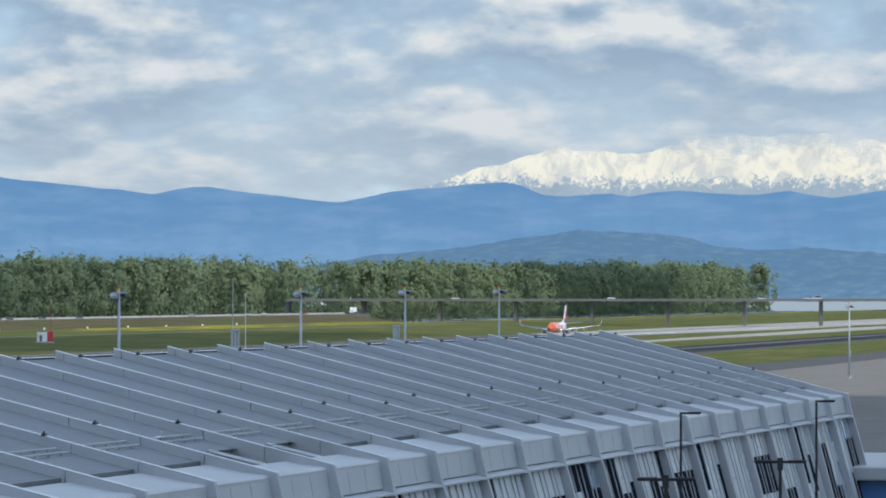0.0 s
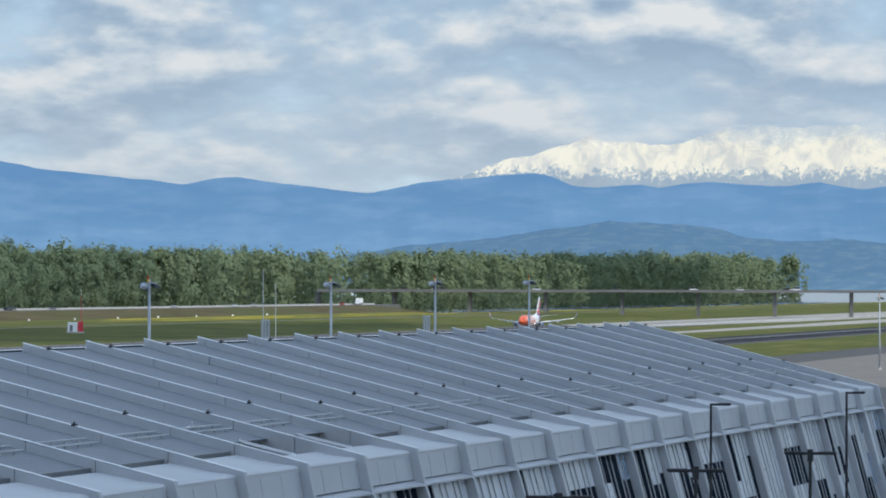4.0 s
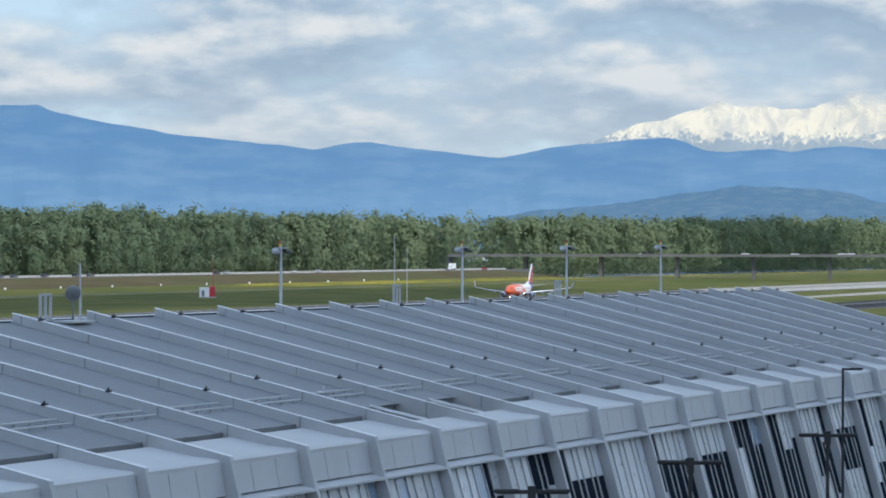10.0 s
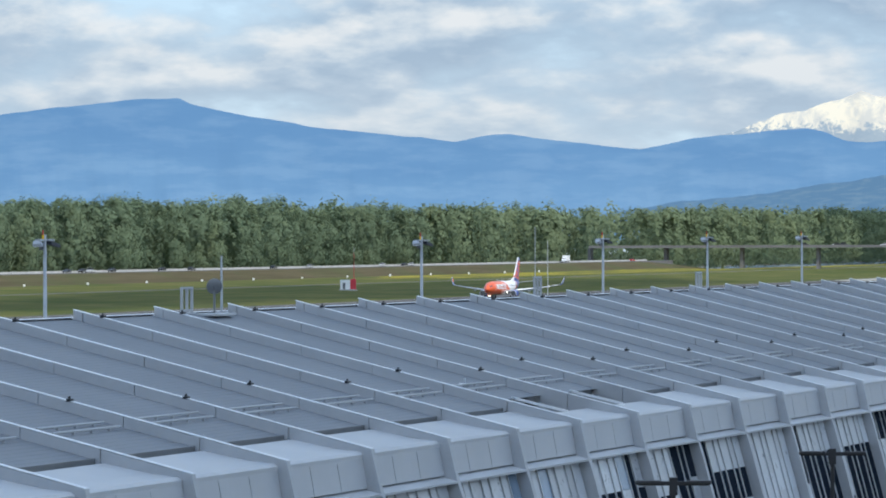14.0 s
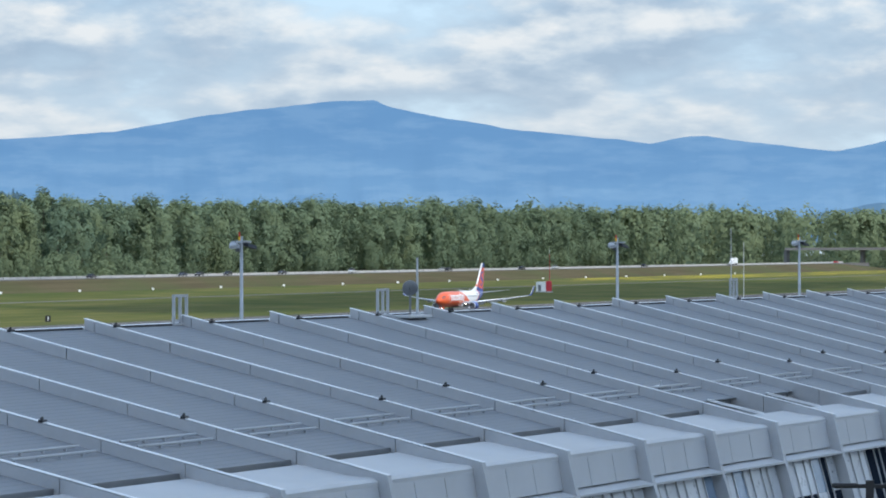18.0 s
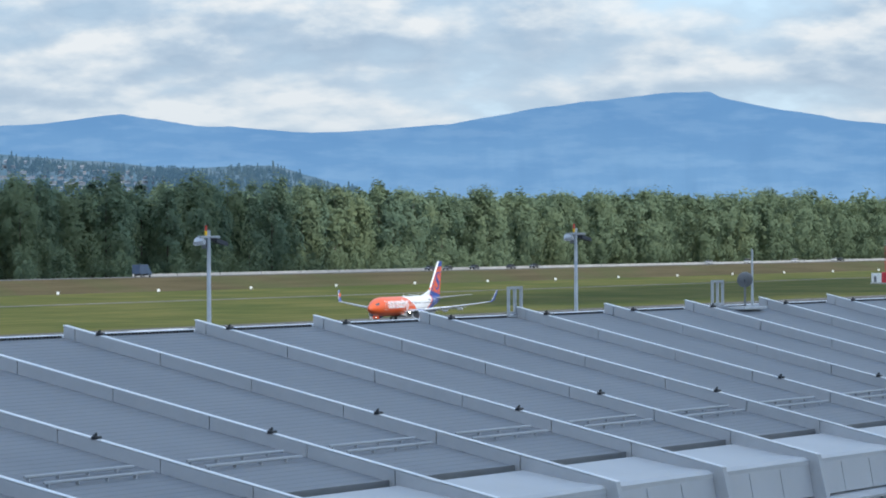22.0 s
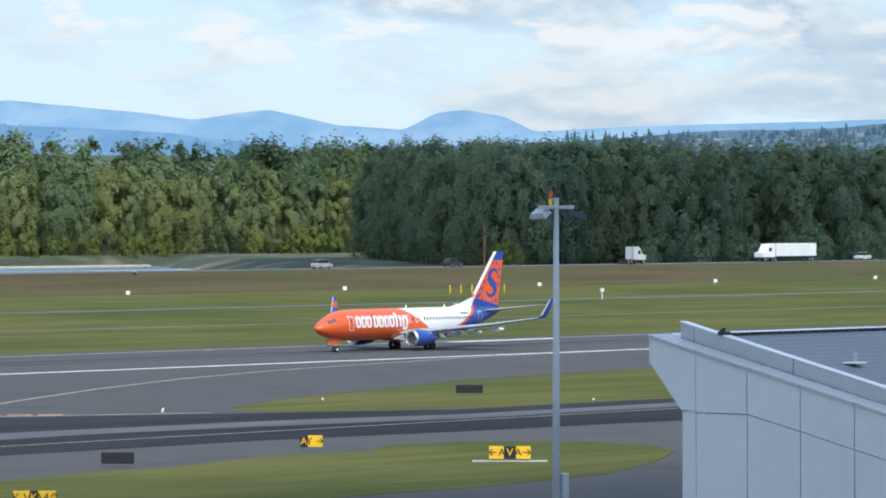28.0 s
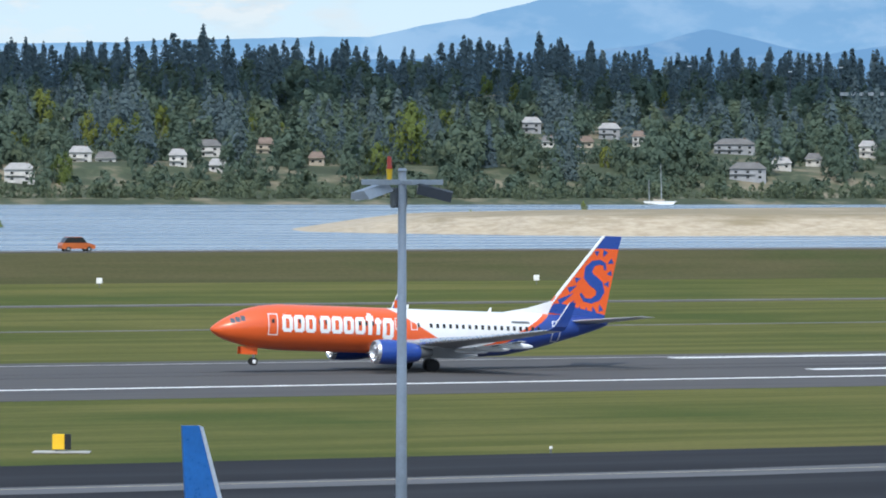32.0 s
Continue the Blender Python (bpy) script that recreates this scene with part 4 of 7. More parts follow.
def wind_cone_hut(theta, dist):
    x, y, _ = spot(theta, dist)
    z = float(ground_height(x, y))
    h = empty("localizer_hut", pose(x, y, z, 0, 0, theta - 90))
    tagged(h, "white and red equipment hut with lattice mast in the grass", "hut")
    part("white_cabin", box(-3.0, -2, 0.4, 0.4, 2, 3.6, 0.05), WHITE, h)
    part("red_cabin", box(0.45, -2, 0.4, 2.4, 2, 3.9, 0.05), RED, h)
    part("door", box(-2.2, -2.06, 0.5, -1.3, -2.0, 2.6), GALV_DARK, h)
    part("plinth", box(-3.4, -2.4, -0.4, 2.8, 2.4, 0.4), CONCRETE, h)
    mast = part("mast", tube((1.7, 0.5, 3.9), (1.7, 0.5, 13), 0.12, 0.08, 8), RED, h)
    part("aerial", tube((1.7, 0.5, 13), (1.7, 0.5, 15), 0.05, 0.05, 8), WHITE, mast)


wind_cone_hut(16.98, 1650)


def thin_mast(theta, dist, height, mat, label):
    x, y, _ = spot(theta, dist)
    z = float(ground_height(x, y))
    e = empty("antenna_mast", pose(x, y, z - 0.2))
    tagged(e, label, "mast")
    part("pole", tube((0, 0, 0), (0, 0, height), 0.10, 0.05, 10), mat, e)
    part("footing", box(-0.5, -0.5, 0, 0.5, 0.5, 0.4), CONCRETE, e)
    return e


MAST_RED = material("weathered_orange_paint", (0.34, 0.10, 0.05), 0.6)
thin_mast(14.61, 900, 18.0, CLAD_LIGHT, "thin white antenna mast beyond the roof")
thin_mast(14.76, 700, 20.0, GALV, "thin grey pole beyond the roof")
thin_mast(37.43, 900, 13.6, MAST_RED, "thin orange warning mast near the levee")
for i in range(6):
    x = 717 + i * 3.4
    e = empty("bollard", pose(x, 557, float(ground_height(x, 557))))
    tagged(e, "yellow post in the grass", "bollard", "yellow posts")
    part("post", tube((0, 0, -0.1), (0, 0, 1.5), 0.12, 0.11, 10), YELLOW, e)
    part("cap", tube((0, 0, 1.5), (0, 0, 1.6), 0.11, 0.05, 10), YELLOW, e)
for x, y in ((715, 520), (440, 492), (905, 505)):
    e = empty("ground_antenna", pose(x, y, float(ground_height(x, y))))
    tagged(e, "pale airfield equipment post in the grass", "equipment")
    part("post", tube((0, 0, -0.1), (0, 0, 1.6), 0.1, 0.1, 8), WHITE, e)
    part("head", box(-0.4, -0.2, 1.4, 0.4, 0.2, 2.1, 0.04), WHITE, e)
e = empty("scrub_pile", pose(338, 560, float(ground_height(338, 560))))
tagged(e, "dark brown low brush pile on the grass", "brush pile")
bm = bmesh.new()
bmesh.ops.create_icosphere(bm, subdivisions=3, radius=1.0)
for v in bm.verts:
    k = 1 + 0.5 * noise.fractal(v.co * 2.5, 1.0, 2.0, 4)
    v.co = Vector((v.co.x * 2.6 * k, v.co.y * 1.4 * k, max(-0.1, v.co.z) * 1.25 * k))
part("brush", bm, TRUNK, e)
bm = bmesh.new()
for i in range(30):
    a = random.Random(i).uniform(-2.4, 2.4)
    tube((a, 0.3, 0.2), (a + random.Random(i + 50).uniform(-0.6, 0.6), random.Random(i + 90).uniform(-0.6, 0.6), 1.6), 0.03, 0.015, 5, bm)
part("twigs", bm, TRUNK, e)

# ---- the aircraft ----
A_ORANGE, A_BLUE, A_WHITE = (0.74, 0.105, 0.016), (0.018, 0.060, 0.290), (0.80, 0.80, 0.80)


def livery():
    """Paint by place on the hull: orange nose, white middle, blue tail behind an orange line."""
    m = bpy.data.materials.new("aircraft_livery")
    m.use_nodes = True
    n = Nodes(m.node_tree)
    b = m.node_tree.nodes["Principled BSDF"]
    o = n.add("SeparateXYZ", i0=n.add("TexCoord").outputs["Object"])
    x, z = o.outputs[0], o.outputs[2]
    front = n.math("LESS_THAN", x, n.math("ADD", -3.4, n.math("MULTIPLY", n.math("SUBTRACT", 5.37, z), 1.8)))
    dx = n.math("SUBTRACT", x, 1.0)
    curve = n.math("ADD", 1.35, n.math("MULTIPLY", n.math("MULTIPLY", dx, dx), 0.031))
    aft = n.math("GREATER_THAN", x, 0.6)
    blue = n.math("MULTIPLY", aft, n.math("LESS_THAN", z, curve))
    band = n.math("MULTIPLY", aft, n.math("LESS_THAN", z, n.math("ADD", curve, 0.42)))
    col = n.mix(band, A_WHITE, A_ORANGE)
    col = n.mix(front, col, A_ORANGE)
    col = n.mix(blue, col, A_BLUE)
    dirt = n.add("TexNoise", Vector=n.add("TexCoord").outputs["Object"], Scale=1.2, Detail=5.0).outputs[0]
    col = n.mix(n.math("MULTIPLY", dirt, 0.12), col, (0.1, 0.09, 0.08))
    n.link(col, b.inputs["Base Color"])
    b.inputs["Roughness"].default_value = 0.32
    b.inputs["Coat Weight"].default_value = 0.3
    return m


LIVERY = livery()
P_ORANGE = material("aircraft_orange", A_ORANGE, 0.32, 0.0, 0.04, coat=0.3)
P_BLUE = material("aircraft_blue", A_BLUE, 0.3, 0.0, 0.06, coat=0.3)
P_WHITE = material("aircraft_white", A_WHITE, 0.35, 0.0, 0.03, coat=0.2)
WING_GREY = material("wing_grey", (0.42, 0.43, 0.45), 0.4, 0.2, 0.08)
BARE = material("bare_aluminium", (0.62, 0.63, 0.65), 0.28, 0.9, 0.05)
COCKPIT = material("cockpit_glass", (0.09, 0.11, 0.13), 0.1, 0.0, 0.1)
LAND_LIGHT = glow("landing_light", (1.0, 0.93, 0.78), 9.0)

STATIONS = ((-19.66, 3.00, 0.04, 0.04), (-19.5, 3.0, 0.26, 0.30), (-19.1, 3.02, 0.55, 0.62), (-18.4, 3.07, 0.92, 0.98), (-17.5, 3.17, 1.28, 1.27), (-16.4, 3.27, 1.62, 1.55),
            (-15.2, 3.34, 1.85, 1.75), (-13.6, 3.37, 1.98, 1.87), (-12.0, 3.37, 2.0, 1.88), (6.0, 3.37, 2.0, 1.88), (8.0, 3.46, 1.92, 1.85), (10.0, 3.66, 1.72, 1.68), (12.0, 3.92, 1.44, 1.44),
            (14.0, 4.20, 1.14, 1.14), (16.0, 4.47, 0.80, 0.82), (17.5, 4.66, 0.48, 0.5), (18.3, 4.75, 0.22, 0.24))


def hull(x):
    xs = [s[0] for s in STATIONS]
    return tuple(float(np.interp(x, xs, [s[k] for s in STATIONS])) for k in (1, 2, 3))


def hull_y(x, z):
    c, h, w = hull(x)
    return w * math.sqrt(max(0.0, 1 - ((z - c) / h) ** 2))


def aerofoil_wing(sections, bm=None):
    """sections: leading x, trailing x, y, z, thickness; lofted."""
    bm = bm or bmesh.new()
    shape = ((0.0, 0.0), (0.05, 0.45), (0.25, 1.0), (0.6, 0.7), (1.0, 0.06), (0.6, -0.45), (0.25, -0.7), (0.05, -0.4))
    rings = []
    for x0, x1, y, z, t in sections:
        rings.append([bm.verts.new((x0 + (x1 - x0) * a, y, z + t * b * 0.5)) for a, b in shape])
    for r, s in zip(rings[:-1], rings[1:]):
        for i in range(len(shape)):
            j = (i + 1) % len(shape)
            bm.faces.new((r[i], r[j], s[j], s[i]))
    bm.faces.new(rings[0])
    bm.faces.new(rings[-1][::-1])
    bmesh.ops.recalc_face_normals(bm, faces=bm.faces)
    return bm


def side_patch(x0, x1, z0, z1, side, out=0.018, nx=3, nz=6, cut=None):
    """A thin patch that follows the hull's flank."""
    bm = bmesh.new()
    rows = []
    for j in range(nz + 1):
        z = z0 + (z1 - z0) * j / nz
        rows.append([bm.verts.new((x, side * (hull_y(x, z) + out), z)) for x in (x0 + (x1 - x0) * i / nx for i in range(nx + 1))])
    for j in range(nz):
        for i in range(nx):
            if cut and cut(i, j):
                continue
            bm.faces.new((rows[j][i], rows[j][i + 1], rows[j + 1][i + 1], rows[j + 1][i]))
    bmesh.ops.recalc_face_normals(bm, faces=bm.faces)
    return bm


def make_aircraft():
    plane = empty("airliner")
    tagged(plane, "orange, white and blue twin-engine jet airliner on the runway", "airplane")
    bm = bmesh.new()
    rings = []
    xs = sorted(set([s[0] for s in STATIONS] + list(np.linspace(-12, 18, 60))))
    for x in xs:
        c, h, w = hull(x)
        rings.append([bm.verts.new((x, w * math.sin(2 * math.pi * i / 48), c + h * math.cos(2 * math.pi * i / 48))) for i in range(48)])
    for r, s in zip(rings[:-1], rings[1:]):
        for i in range(48):
            bm.faces.new((r[i], r[(i + 1) % 48], s[(i + 1) % 48], s[i]))
    bm.faces.new(rings[0])
    bm.faces.new(rings[-1][::-1])
    bmesh.ops.recalc_face_normals(bm, faces=bm.faces)
    fus = part("fuselage", bm, LIVERY, plane, "orange, white and blue painted fuselage", smooth=True)
    for side in (-1, 1):
        for i in range(38):
            x = -12.2 + i * 0.62
            if -3.2 < x < -0.4 and i % 2:
                continue
            part("cabin_window", side_patch(x, x + 0.27, 3.80, 4.18, side, 0.012, 1, 2), BLACK, plane)
        for x0 in (-15.0, 12.3):
            z1 = 4.55 if x0 < 0 else 4.75
            door = part("door_outline", side_patch(x0, x0 + 0.86, z1 - 1.85, z1, side, 0.012, 12, 24, cut=lambda i, j: 0 < i < 11 and 0 < j < 23), P_WHITE, plane)
            part("door_window", side_patch(x0 + 0.3, x0 + 0.56, z1 - 0.8, z1 - 0.45, side, 0.014, 1, 2), BLACK, plane)
        for x0 in (-3.1, -1.6):
            part("exit_outline", side_patch(x0, x0 + 0.62, 3.55, 4.55, side, 0.012, 10, 16, cut=lambda i, j: 0 < i < 9 and 0 < j < 15), P_WHITE, plane)
        # the title on the flank, as plain white shapes
        x = -13.75
        for k, w in enumerate((0.98, 0.98, 0.96, 0.0, 0.98, 1.02, 0.98, 0.96, 0.70, 0.62, 1.05)):
            if w == 0.0:
                x += 0.28
                continue
            z0, z1 = (3.0, 4.85) if k == 8 else ((2.6, 4.5) if k == 10 else (3.02, 4.5))
            hollow = k in (0, 1, 2, 4, 5, 6, 7, 10)
            part("title_shape", side_patch(x, x + w, z0, z1, side, 0.024, 9, 9, cut=(lambda i, j: 3 <= i <= 5 and 2 <= j <= 6 or i in (0, 8) and j in (0, 8)) if hollow else (lambda i, j: i in (0, 1, 7, 8) and j not in (6, 7))), P_WHITE, plane)
            x += w + 0.11
        for i in range(3):
            x0 = -18.15 + i * 0.42
            c, h, w = hull(x0)
            part("cockpit_window", side_patch(x0, x0 + 0.36, 3.62 + i * 0.1, 4.0 + i * 0.13, side, 0.015, 2, 3), COCKPIT, plane)
        part("registration", side_patch(8.2, 10.0, 4.45, 4.65, side, 0.012, 6, 1), GALV_DARK, plane)
        # wing, with leading edge and flaps of their own
        s = side
        secs = [(-4.6, 3.4, s * 1.4, 2.15, 1.0), (-2.2, 3.3, s * 5.2, 2.55, 0.75), (1.2, 4.4, s * 11.5, 3.3, 0.42), (4.2, 5.7, s * 17.0, 4.15, 0.2)]
        part("wing", aerofoil_wing(secs), WING_GREY, plane, "grey swept wing", smooth=False)
        lead = [(a - 0.10, a + 0.22, y, z + 0.02, t * 0.8) for a, b, y, z, t in secs[1:]]
        part("slat", aerofoil_wing(lead), BARE, plane)
        part("flap", aerofoil_wing([(3.2, 4.6, s * 2.2, 2.0, 0.3), (3.2, 4.3, s * 5.4, 2.3, 0.25)]), WING_GREY, plane)
        part("flap", aerofoil_wing([(3.4, 4.5, s * 6.0, 2.35, 0.25), (4.4, 5.1, s * 11.4, 3.05, 0.16)]), WING_GREY, plane)
        for y, x0 in ((4.6, 1.8), (7.2, 2.6), (10.2, 3.4)):
            bm = bmesh.new()
            bmesh.ops.create_uvsphere(bm, u_segments=12, v_segments=8, radius=1.0)
            bmesh.ops.scale(bm, vec=(1.7, 0.2, 0.28), verts=bm.verts)
            f = part("flap_fairing", bm, P_WHITE, plane, smooth=True)
            f.location = (x0 + 1.2, s * y, 1.95 + (y - 4.6) * 0.12)
        wl = bmesh.new()
        for x0, x1, y, z, t in ((4.2, 5.7, 17.0, 4.15, 0.16), (4.75, 5.9, 17.35, 4.55, 0.13), (5.3, 6.2, 17.65, 5.5, 0.1), (5.85, 6.4, 17.9, 6.62, 0.06)):
            for dy in (-t, t):
                for x_ in (x0, x1):
                    wl.verts.new((x_, s * (y + dy * 0.6), z))
        vs = list(wl.verts)
        for k in range(3):
            a, b = vs[4 * k:4 * k + 4], vs[4 * k + 4:4 * k + 8]
            for i, j in ((0, 1), (1, 3), (3, 2), (2, 0)):
                wl.faces.new((a[i], a[j], b[j], b[i]))
        wl.faces.new((vs[0], vs[1], vs[3], vs[2]))
        wl.faces.new((vs[12], vs[13], vs[15], vs[14]))
        bmesh.ops.recalc_face_normals(wl, faces=wl.faces)
        winglet = part("winglet", wl, P_BLUE, plane, "blue upturned winglet with white edge")
        part("winglet_edge", tube((4.7, s * 17.3, 4.5), (5.82, s * 17.9, 6.6), 0.05, 0.04, 6), P_WHITE, winglet)
        if s > 0:
            part("winglet_patch", box(5.3, 17.45, 5.1, 6.1, 17.56, 5.9), P_ORANGE, winglet)
        part("tailplane", aerofoil_wing([(14.2, 18.0, s * 0.5, 4.75, 0.4), (17.9, 19.5, s * 7.18, 5.5, 0.12)]), WING_GREY, plane, "grey swept tailplane")
        # engine
        prof = ((-6.35, 0.86), (-6.3, 0.98), (-5.9, 1.08), (-5.0, 1.12), (-3.8, 1.05), (-2.6, 0.84), (-2.2, 0.74))
        bm = bmesh.new()
        rings = [[bm.verts.new((x_, s * 4.83 + r * math.cos(2 * math.pi * i / 28), 1.62 + r * math.sin(2 * math.pi * i / 28) * (0.94 if math.sin(2 * math.pi * i / 28) < 0 else 1))) for i in range(28)] for x_, r in prof]
        for r, q in zip(rings[:-1], rings[1:]):
            for i in range(28):
                bm.faces.new((r[i], r[(i + 1) % 28], q[(i + 1) % 28], q[i]))
        bmesh.ops.recalc_face_normals(bm, faces=bm.faces)
        nac = part("engine", bm, P_BLUE, plane, "blue engine nacelle with bright lip", smooth=True)
        lip = bmesh.new()
        rings = [[lip.verts.new((x_, s * 4.83 + r * math.cos(2 * math.pi * i / 28), 1.62 + r * math.sin(2 * math.pi * i / 28))) for i in range(28)] for x_, r in ((-6.05, 1.065), (-6.36, 0.97), (-6.4, 0.9), (-6.3, 0.8), (-5.6, 0.76))]
        for r, q in zip(rings[:-1], rings[1:]):
            for i in range(28):
                lip.faces.new((r[i], r[(i + 1) % 28], q[(i + 1) % 28], q[i]))
        part("intake_lip", lip, BARE, nac, smooth=True)
        part("fan", tube((-5.75, s * 4.83, 1.62), (-5.6, s * 4.83, 1.62), 0.2, 0.8, 24), GALV_DARK, nac)
        part("exhaust", tube((-2.6, s * 4.83, 1.66), (-0.9, s * 4.83, 1.72), 0.62, 0.34, 20), GALV_DARK, nac)
        part("pylon", extrude([(-5.2, 2.62), (-1.0, 2.55), (0.2, 2.1), (-2.2, 2.0), (-4.0, 2.2)], "y", s * 4.83 - 0.14, s * 4.83 + 0.14), WING_GREY, nac)
        # gear
        leg = part("main_gear", tube((0.15, s * 2.6, 0.5), (0.1, s * 2.3, 2.2), 0.13, 0.17, 12), GALV, plane)
        for dy in (-0.42, 0.42):
            w = part("wheel", tube((0, s * 2.86 + dy - 0.17, 0.56), (0, s * 2.86 + dy + 0.17, 0.56), 0.56, 0.56, 24), TYRE, leg)
            bmesh_hub = tube((0, s * 2.86 + dy - 0.18, 0.56), (0, s * 2.86 + dy + 0.18, 0.56), 0.25, 0.25, 16)
        part("hub", bmesh_hub, BARE, leg)
        part("gear_door", box(-0.5, s * 2.2 - 0.03, 0.95, 0.5, s * 2.2 + 0.03, 1.9), WING_GREY, leg)
        part("landing_light", tube((-3.75, s * 2.35, 2.1), (-3.85, s * 2.35, 2.1), 0.16, 0.16, 12), LAND_LIGHT, plane)
    part("wing_box", extrude([(-5.2, 1.45), (-3.5, 1.18), (3.0, 1.18), (5.0, 1.5), (4.0, 2.1), (-4.0, 2.1)], "y", -1.75, 1.75), WING_GREY, plane)
    ng = part("nose_gear", tube((-15.6, 0, 0.4), (-15.45, 0, 1.9), 0.09, 0.12, 12), GALV, plane)
    for dy in (-0.2, 0.2):
        part("wheel", tube((-15.6, dy - 0.1, 0.34), (-15.6, dy + 0.1, 0.34), 0.34, 0.34, 20), TYRE, ng)
    part("hub", tube((-15.6, -0.31, 0.34), (-15.6, 0.31, 0.34), 0.17, 0.17, 14), P_WHITE, ng)
    part("taxi_light", tube((-15.72, 0, 1.1), (-15.8, 0, 1.1), 0.11, 0.11, 10), LAND_LIGHT, ng)
    for s in (-1, 1):
        part("nose_gear_door", box(-16.9, s * 0.42 - 0.02, 0.95, -15.4, s * 0.42 + 0.02, 1.6), P_ORANGE, ng)
    # fin: orange with blue pattern, white leading edge, blue top
    fin = part("fin", extrude([(11.6, 5.2), (17.9, 4.9), (19.1, 11.35), (16.95, 11.35)], "y", -0.17, 0.17), P_ORANGE, plane, "orange tail fin with blue pattern")
    part("fin_tip", extrude([(16.97, 11.36), (19.1, 11.36), (19.36, 12.5), (17.75, 12.5)], "y", -0.15, 0.15), P_BLUE, fin)
    part("fin_root", extrude([(7.6, 5.28), (12.2, 5.0), (12.9, 6.55), (10.6, 5.85)], "y", -0.2, 0.2), P_WHITE, fin)
    part("fin_edge", extrude([(12.6, 6.3), (17.6, 12.5), (17.74, 12.5), (12.78, 6.3)], "y", -0.19, 0.19), P_WHITE, fin)
    bm = bmesh.new()
    # a plain blue swirl and rays on both sides
    turns = tuple((x + 0.2 + 0.12 * (z - 6.0), z) for x, z in ((17.25, 9.45), (17.1, 9.95), (16.6, 10.15), (15.98, 10.0), (15.6, 9.5), (15.65, 8.9), (16.2, 8.45), (16.8, 8.05), (17.1, 7.5), (16.9, 6.95), (16.3, 6.65), (15.6, 6.75), (15.15, 7.3)))
    broad = (0.25, 0.34, 0.42, 0.55, 0.78, 0.98, 1.05, 1.0, 0.82, 0.6, 0.46, 0.36, 0.25)
    rays = ((14.3, 7.55, 15.1, 8.0), (14.95, 8.45, 15.5, 8.65), (16.95, 11.1, 17.0, 10.65), (17.85, 11.15, 17.6, 10.6), (18.55, 10.3, 18.05, 10.0), (18.5, 9.2, 18.0, 9.1), (18.25, 8.2, 17.75, 8.2),
            (13.4, 6.45, 14.9, 7.35), (14.3, 5.9, 14.95, 6.7), (15.3, 5.6, 15.5, 6.2), (16.1, 5.5, 16.15, 6.1), (16.9, 5.6, 16.75, 6.2), (17.6, 5.8, 17.4, 6.4))
    for s in (-1, 1):
        y0 = s * 0.185
        left, right = [], []
        for k, (px, pz) in enumerate(turns):
            a, b = turns[max(0, k - 1)], turns[min(len(turns) - 1, k + 1)]
            nrm = Vector((-(b[1] - a[1]), b[0] - a[0])).normalized() * broad[k] / 2
            left.append((px + nrm.x, pz + nrm.y))
            right.append((px - nrm.x, pz - nrm.y))
        for k in range(len(turns) - 1):
            extrude([left[k], left[k + 1], right[k + 1], right[k]], "y", y0 - 0.006, y0 + 0.006, bm)
        for ax, az, bx, bz in rays:
            nrm = Vector((-(bz - az), bx - ax)).normalized() * 0.26
            extrude([(ax - nrm.x, az - nrm.y), (ax + nrm.x, az + nrm.y), (bx, bz)], "y", y0 - 0.005, y0 + 0.005, bm)
    part("fin_pattern", bm, P_BLUE, fin)
    part("fin_base", extrude([(12.4, 5.5), (17.9, 4.9), (18.0, 5.45), (13.6, 6.35), (12.9, 6.3)], "y", -0.195, 0.195), P_BLUE, fin)
    for x in (-1.5, 6.5):
        part("aerial", extrude([(x, 5.3), (x + 0.35, 5.3), (x + 0.4, 5.75), (x + 0.25, 5.75)], "y", -0.03, 0.03), P_WHITE, plane)
    return plane


AIRLINER = make_aircraft()


def parked_winglet():
    w = empty("parked_aircraft_winglet", pose(*spot(68.52, 165), 0, 0, 0))
    tagged(w, "tip of a blue winglet of a parked aircraft", "aircraft winglet")
    P = material("winglet_bright_blue", (0.03, 0.22, 0.62), 0.3, 0.0, 0.1, coat=0.3)
    top = EYE_Z + math.tan(radians(-3.08)) * 165
    part("blade", extrude([(-0.36, top), (0.30, top - 0.02), (1.35, 5.0), (1.5, 3.9), (-0.1, 3.9)], "y", -0.07, 0.07), P, w)
    part("edge", extrude([(0.26, top - 0.01), (0.40, top - 0.06), (1.5, 5.0), (1.32, 5.0)], "y", -0.09, 0.09), P_WHITE, w)
    part("wing_tip", aerofoil_wing([(-0.3, 1.6, -0.2, 3.9, 0.2), (-3.4, 1.0, -9.0, 3.0, 0.6), (-8, -1, -17, 2.2, 1.0)]), WING_GREY, w)
    part("fuselage", tube((-22, -19, 3.4), (16, -19, 3.4), 1.9, 1.9, 24), P_WHITE, w)
    for x in (-16, 1):
        part("gear", tube((x, -19, 0), (x, -19, 1.7), 0.3, 0.2, 10), TYRE, w)


parked_winglet()

# ---- road vehicles on the levee ----
CAR_GLASS = material("car_glass", (0.015, 0.018, 0.02), 0.1)


def wheels(thing, xs, half, r=0.48):
    for x in xs:
        for s in (-1, 1):
            w = part("wheel", tube((x, s * half - 0.14, r), (x, s * half + 0.14, r), r, r, 14), TYRE, thing)
            part("rim", tube((x, s * half - 0.15, r), (x, s * half + 0.15, r), r * 0.5, r * 0.5, 10), BARE, w)


